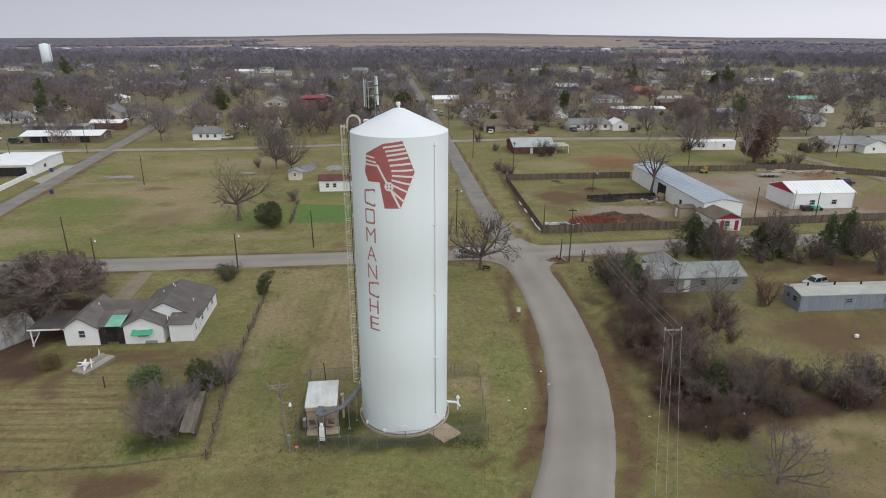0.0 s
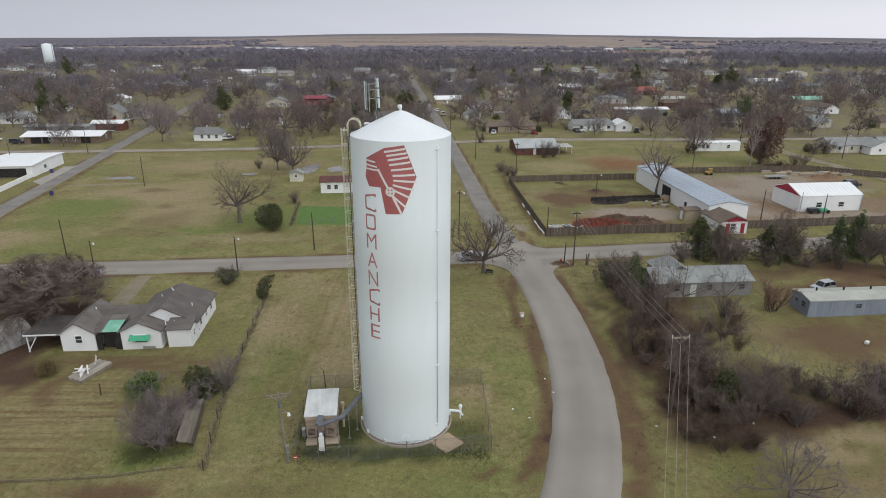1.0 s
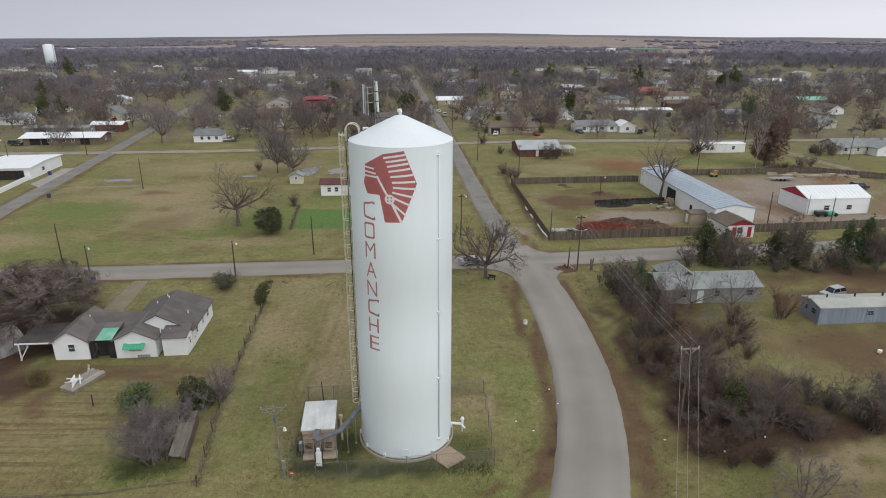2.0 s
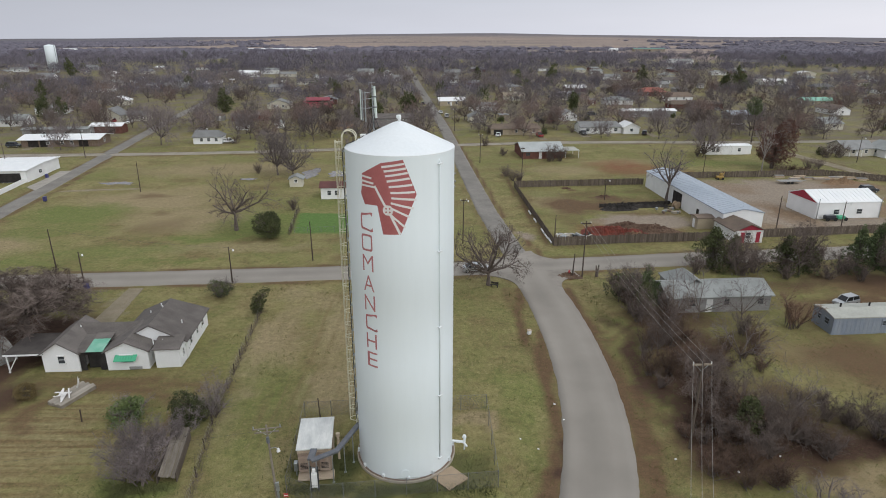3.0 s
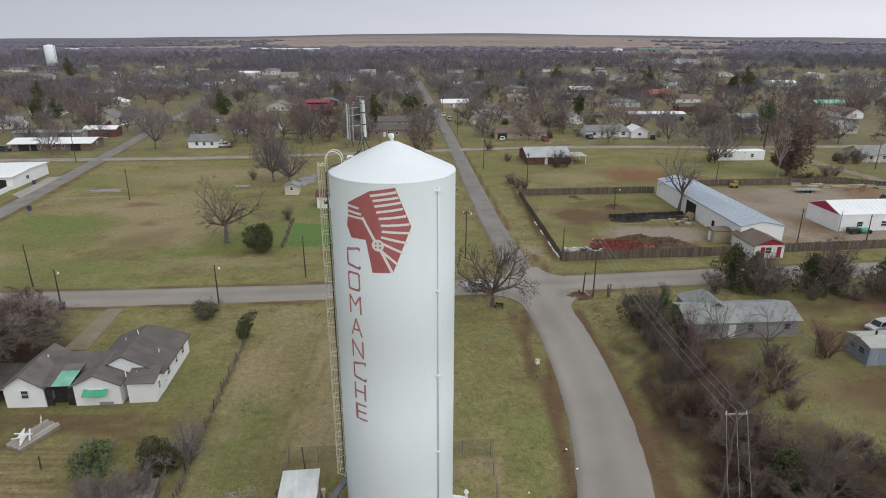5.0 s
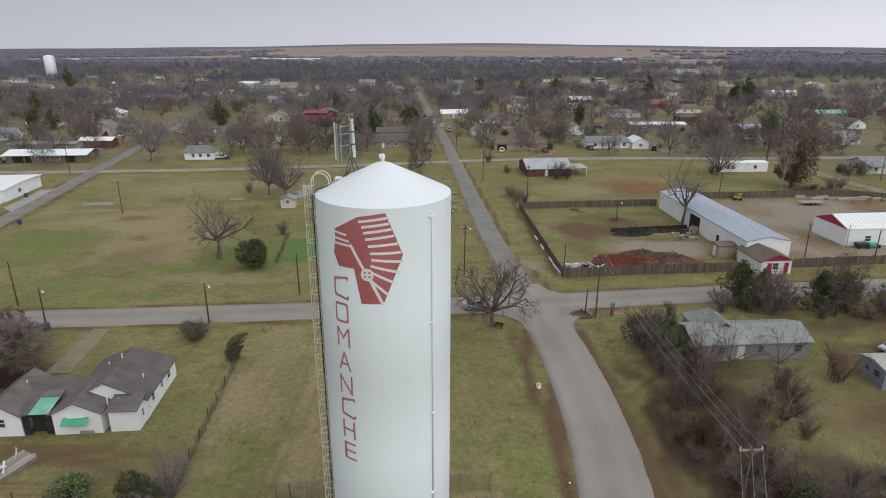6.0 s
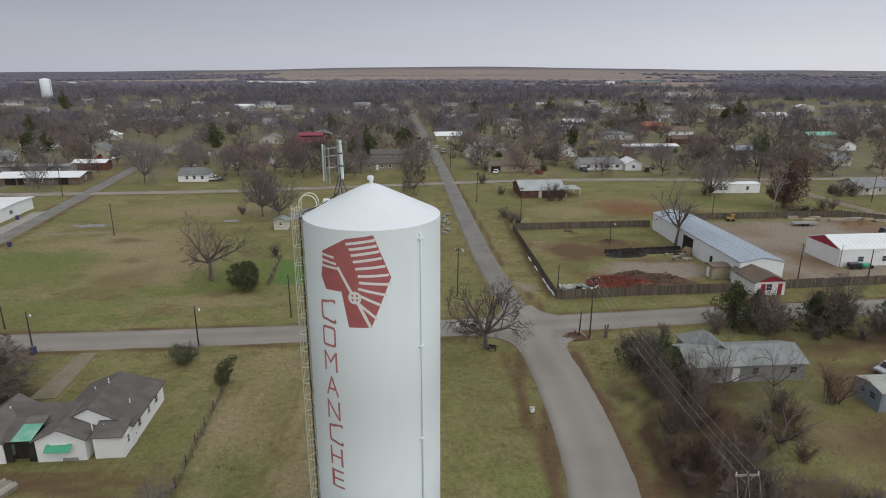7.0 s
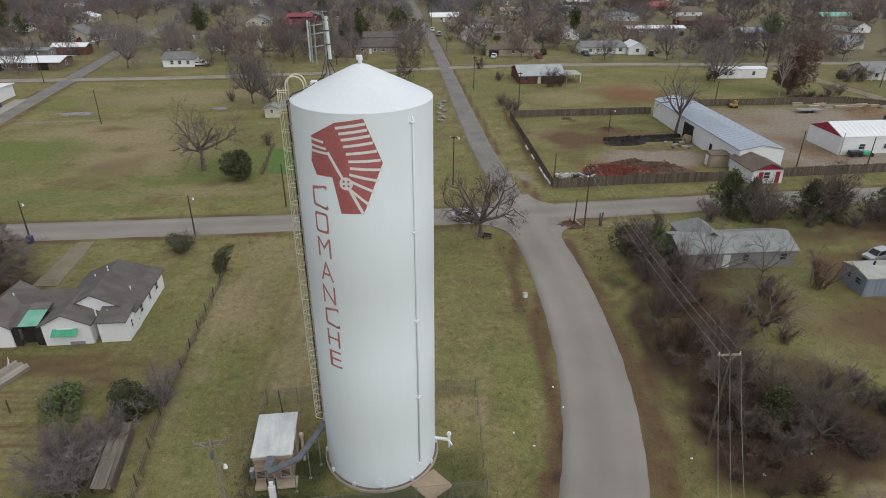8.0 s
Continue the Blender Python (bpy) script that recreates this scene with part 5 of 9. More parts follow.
def leafy(seed, height, width, leaves=1800, size=0.16, pointed=0.3, low=0.05, lobes=9, lumpy=1.0):
    """A crown of many small leaf clumps with an uneven outline and gaps, and a short trunk."""
    rng = random.Random(seed)
    wood, crown = Sticks(), Sticks()
    wood.stick(Vector((0, 0, -0.1)), Vector((0.05, 0, height * 0.6)), 0.05 * width + 0.03, 0.03, 6)
    bumps = [(Vector((rng.uniform(-1, 1), rng.uniform(-1, 1), rng.uniform(-0.6, 1))).normalized(), rng.uniform(-0.5, 0.42) * lumpy) for _ in range(lobes * 2)]
    spots = []
    for _ in range(leaves // 14):
        u = Vector((rng.gauss(0, 1), rng.gauss(0, 1), rng.gauss(0, 1))).normalized()
        rr = 1.0 + sum(b * max(0, u.dot(c)) ** 5 for c, b in bumps)
        rr *= rng.uniform(0.5, 1.0) ** 0.5
        h = (u.z * rr + 1) / 2
        taper = 1 - pointed * max(0, h)
        spots.append(Vector((u.x * rr * width / 2 * taper, u.y * rr * width / 2 * taper, height * (low + (1 - low) * h))))
    for s in spots:
        if s.z > 0.3:
            wood.stick(Vector((0, 0, s.z * 0.55)), s, 0.018, 0.006, 3)
        for _ in range(14):
            o = Vector((rng.gauss(0, 1), rng.gauss(0, 1), rng.gauss(0, 0.8))) * size * 1.5
            p = s + o
            p.z = max(p.z, 0.04)
            crown.leaf(p, size * rng.uniform(0.6, 1.25), rng)
    return wood.mesh("trunk"), crown.mesh("foliage")


def plant(name, meshes, x, y, label, category, turn=0.0, size=1.0, names=("trunk", "crown"), mats=(None, None), group="", tall=1.0):
    ob = thing(name, label, category, pose(x, y, -0.03, 0, 0, turn) @ Matrix.Diagonal((size, size, size * tall, 1)), group)
    for me, key, material in zip(meshes, names, mats):
        if not me.materials:
            me.materials.append(material)
        part(key, me, material, ob)
    return ob


BT = (M_BARK, M_TWIG)
BRUSH = ("stem", "brush")
LEAFY = ("trunk", "foliage")
t_oak = bare_tree(11, 9.0, 20.0, 3.0, 0.42, 1.25, 14, (11, 11, 22), 0.0165, 0.06, full=True, soft=True)
t_corner = bare_tree(5, 12.0, 13.8, 2.7, 0.6, 1.1, 9, (7, 6, 10), 0.025, 0.2, lean=-0.14, full=True, soft=True)
t_field = bare_tree(8, 12.8, 16.0, 4.4, 0.55, 1.5, 7, (7, 6, 7), 0.026, 0.13, soft=True)
t_mid = [bare_tree(20 + k, 12.5, 12.0, 2.4, 0.4, 1.0, 10, (8, 7, 5), 0.042, 0.15, full=True) for k in range(3)]
t_low = [bare_tree(40 + k, 6.5, 7.0, 1.3, 0.14, 1.0, 8, (6, 6, 5), 0.018, 0.2) for k in range(3)]
t_lawn = [bare_tree(47 + k, 6.5, 7.4, 0.9, 0.14, 1.0, 5, (5, 5, 5), 0.014, 0.16, lean=0.25, soft=True) for k in range(2)]
t_bush = [shrub(60 + k, 3.2, 2.8, 16, (8, 6), 0.0155) for k in range(4)]
t_cedar = [leafy(80 + k, 4.4, 3.6, 4600, 0.11, 0.5, 0.02, 14) for k in range(3)]
t_round = leafy(90, 2.2, 3.0, 9000, 0.062, 0.12, 0.02, 14, 0.5)
t_russet = leafy(95, 14.8, 12.0, 22000, 0.13, 0.25, 0.12, 18)
t_juniper = [leafy(85 + k, 4.6, 3.4, 6000, 0.085, 0.72, 0.02, 12, 1.2) for k in range(2)]
t_wide = bare_tree(33, 5.4, 11.0, 0.9, 0.17, 1.3, 9, (6, 6, 9), 0.012, 0.06, full=True, soft=True)
t_tall = bare_tree(36, 16.0, 13.5, 5.5, 0.62, 0.95, 6, (6, 5, 5), 0.036, 0.2, soft=True)
t_ash = bare_tree(38, 16.0, 9.0, 5.5, 0.4, 0.6, 5, (5, 4, 4), 0.026, 0.28, soft=True)
t_dome = leafy(91, 2.3, 3.0, 15000, 0.05, 0.3, 0.03, 18, 0.9)
t_lean = leafy(92, 3.4, 2.0, 3600, 0.085, 0.3, 0.02, 10, 1.0)
for me in t_lean:
    for v in me.vertices:
        v.co.x += 0.38 * v.co.z
t_scrub = shrub(172, 2.3, 3.0, 22, (6, 4), 0.018) + leafy(173, 2.2, 3.4, 2400, 0.08, 0.15, 0.02, 12, 1.0)[1:]
t_spread = leafy(88, 3.2, 5.2, 7000, 0.1, 0.45, 0.02, 12, 1.4)
t_vase = bare_tree(37, 12.5, 14.0, 1.2, 0.42, 0.95, 15, (6, 6, 7), 0.03, 0.22, soft=True)
t_rose = shrub(170, 2.0, 3.4, 18, (4, 3), 0.02) + leafy(171, 2.0, 4.0, 4600, 0.09, 0.05, 0.02, 14, 1.3)[1:]

plant("oak_tree", t_oak, -53.2, 24.8, "large spreading bare oak tree behind the white house", "tree", 20, 1.0, mats=(M_BARK, M_TWIG))
plant("bare_tree", t_corner, 11.0, 42.0, "bare rounded tree on the street corner", "tree", 70, 1.0, mats=BT)
plant("bare_tree", t_field, -39.3, 70.9, "open bare tree in the mown lot", "tree", 130, 1.0, mats=BT)
plant("round_cedar", t_dome, -31.2, 66.5, "dense dark green cedar on the mown lot", "bush", 40, 1.86, LEAFY, (M_BARK, M_LEAF), tall=1.2)
plant("hedge_bush", t_scrub, -31.1, 37.5, "rounded grey-green twiggy bush beside the street", "bush", 10, 1.32, ("stem", "brush", "foliage"), (M_BARK, M_TWIG_TOWN, M_LEAF_GREY), tall=0.95)
plant("narrow_cedar", t_lean, -24.0, 31.4, "small leaning dark cedar on the fence line", "bush", 0, 1.0, LEAFY, (M_BARK, M_LEAF))
plant("yard_cedar", t_spread, -23.2, 4.4, "low dark cedar beside the overgrown fence", "bush", 80, 1.0, LEAFY, (M_BARK, M_LEAF), tall=1.0)
plant("bare_shrub", t_bush[0], -21.4, 6.0, "bare grey shrub on the fence line", "shrub", 0, 1.35, BRUSH, (M_BARK, M_TWIG_TOWN))
plant("yard_bush", t_rose, -30.3, 6.0, "scraggly bush of pale stems and green leaves in the back yard", "bush", 0, 1.5, ("stem", "brush", "foliage"), (M_BARK, M_TWIG_TOWN, M_LEAF_YARD), tall=0.8)
plant("collapsed_bare_tree", t_low[0], -24.9, -4.3, "many-branched bare tree beside an old shed roof", "tree", 0, 1.02, mats=(M_TWIG_PALE, M_TWIG_TOWN))
plant("collapsed_bare_tree", t_low[1], -24.6, -2.0, "low sprawling bare tree beside an old shed roof", "tree", 140, 0.85, mats=(M_TWIG_PALE, M_TWIG_TOWN))
plant("bare_shrub", t_bush[0], -25.6, -3.6, "dense pale bare shrub beside an old shed roof", "shrub", 10, 1.4, BRUSH, (M_BARK, M_TWIG_TOWN))
plant("bare_shrub", t_bush[3], -24.6, -1.4, "dense pale bare shrub beside an old shed roof", "shrub", 200, 1.3, BRUSH, (M_BARK, M_TWIG_TOWN))
plant("bare_shrub", t_bush[2], -24.0, -4.6, "dense pale bare shrub beside an old shed roof", "shrub", 60, 1.5, BRUSH, (M_BARK, M_TWIG_TOWN))
plant("bare_shrub", t_bush[1], -23.2, 0.6, "dense pale bare shrub beside an old shed roof", "shrub", 120, 1.2, BRUSH, (M_BARK, M_TWIG_TOWN))
plant("dry_bush", t_round, -43.4, 9.0, "dry yellowish bush in the back yard", "bush", 120, 0.85, LEAFY, (M_BARK, M_LEAF_TAN))

# the thicket east of the road
rng = random.Random(3)
for k in range(99):
    if k < 28:
        u = (k + 0.5) / 28
        x, y = 32.4 + rng.uniform(-2.2, 3.6) + 1.2 * math.sin(u * 9) - 2.2 * u * u, 35 - u * 38 + rng.uniform(-1.5, 1.5)
    elif k < 48:
        v = (k - 28) / 19
        x, y = 28.5 + v * 36 + rng.uniform(-1, 1), -0.5 + 5.0 * v + rng.uniform(-3.2, 2.6)
    elif k < 60:
        x, y = 34 + rng.uniform(0, 12), 8 + rng.uniform(0, 18)
    elif k < 72:
        x, y = rng.gauss(31.5, 2.2), rng.gauss(2.0, 3.2)
    elif k < 84:
        x, y = rng.gauss(38.0, 3.0), rng.gauss(1.0, 2.6)
    elif k >= 92:
        x, y = rng.gauss(42.5, 3.6), rng.gauss(3.4, 2.6)
    else:
        x, y = 46 + 2.2 * (k - 84) + rng.uniform(-1, 1), 3.0 + rng.uniform(-2.0, 3.4)
    plant("thicket_shrub", t_bush[k % 4], x, y, "tangled bare brown shrub in the thicket", "shrub", rng.uniform(0, 360), rng.uniform(0.55, 1.2),
          BRUSH, (M_BARK, M_TWIG if k % 4 == 1 or k > 80 else M_TWIG_DARK), "thicket beside the road", rng.uniform(0.75, 1.1))
for k, (x, y, s) in enumerate(((30.4, 35.5, 1.0), (31.6, 31.0, 1.1), (33.5, 11.5, 0.9), (35.5, 4.0, 1.05), (31.0, 19.0, 0.95), (48.0, 3.0, 0.8), (33.0, 24.5, 1.1), (36.5, 28.5, 1.1), (31.5, 6.0, 0.9), (38.0, 0.5, 0.9), (58.0, 3.0, 0.9))):
    plant("thicket_tree", t_low[k % 3], x, y, "small bare crooked tree in the thicket", "tree", 67 * k, s, mats=BT, group="thicket trees")
for x, y, s, t, lab in ((40.5, 30.0, 1.45, 15, "crooked bare tree in front of the grey house"), (41.0, 17.5, 1.25, 200, "leaning bare tree at the edge of the thicket"), (46.5, 29.5, 1.2, 100, "bare tree in front of the grey house"),
                        (40.2, 5.0, 1.15, 80, "spreading bare tree on the lawn"), (48.5, 1.0, 0.85, 30, "small bare tree on the lawn"), (52.0, 2.5, 0.9, 140, "small bare tree on the lawn")):
    plant("bare_tree", t_lawn[int(t) % 2], x, y, lab, "tree", t, s, mats=(M_BARK, M_TWIG_TOWN))
plant("spreading_bare_tree", t_wide, 34.6, -11.6, "low wide bare tree with pale fine twigs on the lawn", "tree", 40, 1.0, mats=(M_BARK, M_TWIG_TOWN))
plant("roadside_brush", t_scrub, 31.6, 36.2, "dense grey-green brush at the thicket's end", "shrub", 20, 1.75, ("stem", "brush", "foliage"), (M_BARK, M_TWIG_TOWN, M_LEAF_GREY), tall=1.25)
plant("roadside_brush", t_bush[0], 32.8, 37.6, "dense grey bare brush at the thicket's end", "shrub", 90, 1.45, BRUSH, (M_BARK, M_TWIG_PALE))
plant("roadside_cedar", t_cedar[2], 33.0, 31.6, "dark rounded cedar at the edge of the thicket", "bush", 70, 0.95, LEAFY, (M_BARK, M_LEAF))
plant("roadside_cedar", t_cedar[1], 34.2, 34.0, "dark pointed cedar beside the grey house", "bush", 20, 1.0, LEAFY, (M_BARK, M_LEAF_PINE), tall=1.3)
plant("thicket_cedar", t_cedar[0], 35.0, 2.6, "dark evergreen in the thicket", "bush", 150, 1.0, LEAFY, (M_BARK, M_LEAF))
for x, y, s, lab in ((50.5, 50.0, 1.65, "dark cedar between the grey house and the street"), (54.2, 50.5, 1.3, "dark cedar between the grey house and the street"), (62.3, 48.0, 1.45, "dark cedar beside the street"),
                     (66.0, 48.5, 1.35, "dark cedar beside the street"), (75.5, 49.5, 1.4, "dark cedar beside the street"), (79.5, 50.5, 1.5, "dark cedar beside the street")):
    plant("cedar", t_juniper[int(x) % 2], x, y, lab, "bush", x * 31, s * 1.12, LEAFY, (M_BARK, M_LEAF_PINE if int(x) % 2 else M_LEAF), tall=0.95)
for x, y, s in ((57.0, 48.0, 1.3), (69.0, 50.5, 1.3), (72.0, 47.5, 1.4), (58.5, 51, 1.3), (54.5, 46.5, 1.2), (83, 51, 1.4), (38.5, 46.5, 0.7), (47, 47.5, 1.2), (36, 42, 0.9), (87, 52, 1.4), (92, 53, 1.3), (68, 45, 0.9), (82, 44, 1.3), (86, 42, 1.2), (90, 46, 1.4), (79, 40, 0.9), (73, 44, 0.9), (61, 45, 0.8)):
    plant("bare_shrub", t_bush[int(x) % 4], x, y, "bare grey shrub beside the street", "shrub", x * 17, s, BRUSH, (M_BARK, M_TWIG))
plant("russet_bush", t_bush[1], 52.5, 27.0, "reddish-brown bare upright bush on the lawn", "shrub", 0, 1.6, BRUSH, (M_BARK, M_TWIG_RED))
for x, y, s, k in ((64.0, 46.5, 0.85, 0), (78.5, 45.0, 0.72, 1), (-43.8, 122.4, 1.15, 1), (-98.2, 171, 1.25, 2), (53.5, 47.0, 0.65, 2)):
    plant("bare_tree", t_mid[k], x, y, "tall bare tree with grey-brown twigs", "tree", x * 13, s, mats=(M_BARK, M_TWIG_TOWN if y > 100 else M_TWIG))
plant("bare_tree", t_tall, 57.6, 94.2, "tall bare pale-limbed tree beside the long shop", "tree", 10, 0.95, mats=(M_BARK, M_TWIG_TOWN))
plant("bare_tree", t_vase, -39.8, 124.0, "bare vase-shaped tree with many pale limbs", "tree", 50, 0.95, mats=(M_BARK, M_TWIG_TOWN))
plant("bare_tree", t_vase, 88.6, 150.0, "wide open bare tree before a white mobile home", "tree", 160, 1.05, mats=(M_BARK, M_TWIG_TOWN))
plant("pale_bare_tree", t_ash, 97.4, 128.5, "tall pale-barked bare tree beside russet leaves", "tree", 120, 1.0, mats=(M_TWIG_ASH, M_TWIG_ASH))
lone = leafy(97, 6.5, 4.6, 3600, 0.15, 0.2, 0.05, 12)
for v in lone[1].vertices:
    v.co.z += 9.6
slim = Sticks()
for za, zb, ra, rb, xa, xb in ((-0.1, 5.0, 0.22, 0.17, 0, 0.15), (5.0, 10.0, 0.17, 0.12, 0.15, 0.05), (10.0, 15.0, 0.12, 0.03, 0.05, 0.1)):
    slim.stick(Vector((xa, 0, za)), Vector((xb, 0, zb)), ra, rb, 6)
for z, a in ((9.5, 0.3), (10.4, 2.4), (11.2, 4.4), (12.2, 1.2), (13.0, 3.4)):
    slim.stick(Vector((0.08, 0, z)), Vector((1.6 * math.cos(a), 1.6 * math.sin(a), z + 1.2)), 0.06, 0.02, 4)
plant("slender_pine", (slim.mesh("trunk"), lone[1]), 118.0, 179.0, "slender tree with a small green crown on a bare trunk", "tree", 0, 1.0, LEAFY, (M_BARK, M_LEAF_PINE))
plant("russet_tree", t_russet, 102.6, 133.0, "large tree keeping dry russet leaves", "tree", 0, 1.0, LEAFY, (M_BARK, M_LEAF_RED))
for k, (x, y, s) in enumerate(((75.5, 16.5, 1.2), (77.5, 19.0, 1.3), (76.0, 13.5, 1.1), (73.5, 11.0, 1.0), (78.5, 14.5, 1.3), (71.0, 7.5, 0.9))):
    plant("thicket_shrub", t_bush[k % 4], x, y, "tangled bare brown shrub at the lawn's edge", "shrub", 50 * k, s, BRUSH, (M_BARK, M_TWIG_DARK), "thicket beside the road")
for x, y, s, k in ((21.3, 121, 1.1, 0), (22.6, 116, 1.05, 1), (24.0, 112.5, 1.1, 2), (18.4, 171, 1.2, 3), (37.5, 143.5, 1.7, 0), (40.5, 143.8, 1.5, 1), (112, 130, 1.2, 2), (116, 132, 1.1, 1), (129, 150, 1.5, 0), (133, 150, 1.6, 2), (-50, 125, 0.9, 3), (-31.0, 86.2, 1.0, 2)):
    plant("bare_shrub", t_bush[k], x, y, "bare brown shrub on the grass", "shrub", x * 19, s, BRUSH, (M_BARK, M_TWIG))

for k, (x, y, s) in enumerate(((102.5, 127.5, 1.4), (105.5, 128.2, 1.6), (108.5, 127.0, 1.3))):
    plant("brush_pile", t_bush[k], x, y, "low pile of dark cut brush behind the fence", "brush", 70 * k, s, BRUSH, (M_BARK, M_TWIG_DARK), tall=0.45)

# old stump beside the junction
stump = thing("tree_stump", "forked dead tree stump beside the street", "stump", pose(29.6, 46.2, 0))
bm = bmesh.new()
tube(bm, [(0, 0, -0.1), (0, 0, 0.8)], 0.3, 8, 0.24)
tube(bm, [(-0.1, 0, 0.7), (-0.22, 0, 1.9)], 0.15, 7, 0.11)
tube(bm, [(0.12, 0, 0.7), (0.25, 0, 2.0)], 0.15, 7, 0.11)
part("stump", bm, M_BARK, stump)

# ---- buildings ----


def roof_shape(bm, x0, x1, y0, y1, ze, zr, hips=(0, 0), over=0.4, th=0.14):
    """A roof with its ridge along y: eaves at ze over the walls, ridge at zr, hips drawn in at either end."""
    xm = (x0 + x1) / 2
    zo = ze - over * (zr - ze) / ((x1 - x0) / 2)
    top = [(x0 - over, y0 - over, zo), (x1 + over, y0 - over, zo), (x1 + over, y1 + over, zo), (x0 - over, y1 + over, zo), (xm, y0 - over + hips[0], zr), (xm, y1 + over - hips[1], zr)]
    t = [bm.verts.new((x, y, z + th)) for x, y, z in top]
    b = [bm.verts.new(v) for v in top]
    faces = [(0, 4, 5, 3), (1, 2, 5, 4)]
    rim = []
    if hips[0]:
        faces.append((0, 1, 4))
        rim.append((0, 1))
    else:
        rim += [(0, 4), (4, 1)]
    rim.append((1, 2))
    if hips[1]:
        faces.append((2, 3, 5))
        rim.append((2, 3))
    else:
        rim += [(2, 5), (5, 3)]
    rim.append((3, 0))
    for f in faces:
        bm.faces.new([t[i] for i in f])
        bm.faces.new([b[i] for i in f[::-1]])
    for i, j in rim:
        bm.faces.new((b[i], b[j], t[j], t[i]))


def ribs(parent, m, material, x0, x1, y0, y1, ze, zr, gap=0.9, over=0.4):
    """Raised seams from ridge to eave on a roof with its ridge along y, each a part of the roof."""
    xm = (x0 + x1) / 2
    slope = (zr - ze) / ((x1 - x0) / 2)
    n = int((y1 - y0 + 2 * over) / gap)
    for xe in (x0 - over, x1 + over):
        bm = bmesh.new()
        vs = []
        for x, z in ((xe, ze - over * slope), (xm, zr)):
            for dy, dz in ((-0.03, 0.13), (0.03, 0.13), (0.03, 0.19), (-0.03, 0.19)):
                vs.append(bm.verts.new((x, dy, z + dz)))
        bm.faces.new(vs[:4])
        bm.faces.new(vs[7:3:-1])
        for i in range(4):
            j = (i + 1) % 4
            bm.faces.new((vs[i], vs[j], vs[4 + j], vs[4 + i]))
        first = part("seam", bm, material, parent)
        for k in range(n + 1):
            ob = first if k == 0 else part("seam", first.data, material, parent)
            ob.matrix_basis = m @ pose(0, y0 - over + 0.03 + (y1 - y0 + 2 * over - 0.06) * k / n, 0)


def wall_shape(bm, x0, x1, y0, y1, ze, zr, hips=(0, 0)):
    """Outer walls with their gables, the ridge along y."""
    xm = (x0 + x1) / 2
    slab(bm, [(x0, y0), (x1, y0), (x1, y1), (x0, y1)], -0.05, ze)
    for y, inward, hip in ((y0, 1, hips[0]), (y1, -1, hips[1])):
        if not hip:
            prism(bm, [(x0, ze - 0.02), (x1, ze - 0.02), (xm, zr - 0.03)], y, y + 0.2 * inward)


def fix(bm, m):
    bmesh.ops.transform(bm, matrix=m, verts=bm.verts[:])
    return bm


def side_matrix(w, d, side, u, z):
    """Where an opening sits: u metres along a side from its middle, z its middle's height; -y of it points outward."""
    return {"s": pose(u, -d / 2, z), "n": pose(-u, d / 2, z, 0, 0, 180), "e": pose(w / 2, u, z, 0, 0, 90), "w": pose(-w / 2, -u, z, 0, 0, -90)}[side]


def window(parent, m, w=1.0, h=1.1, trim=None, glass_mat=None):
    bm = bmesh.new()
    for s in (-1, 1):
        box(bm, (s * (w / 2 + 0.03), -0.03, 0), (0.1, 0.1, h + 0.2))
        box(bm, (0, -0.03, s * (h / 2 + 0.03)), (w + 0.16, 0.12, 0.1))
    box(bm, (0, -0.02, 0), (w, 0.06, 0.05))
    f = part("window", fix(bm, m), trim or M_TRIM, parent)
    bm = bmesh.new()
    box(bm, (0, 0.0, 0), (w + 0.02, 0.03, h + 0.02))
    part("pane", fix(bm, m), glass_mat or M_GLASS, f)
    return f


def door(parent, m, w=0.95, h=2.03, material=None):
    bm = bmesh.new()
    box(bm, (0, -0.03, 0), (w, 0.08, h))
    d = part("door", fix(bm, m), material or M_TRIM, parent)
    bm = bmesh.new()
    box(bm, (w * 0.36, -0.1, 0), (0.06, 0.08, 0.12))
    part("handle", fix(bm, m), M_DARK, d)
    return d


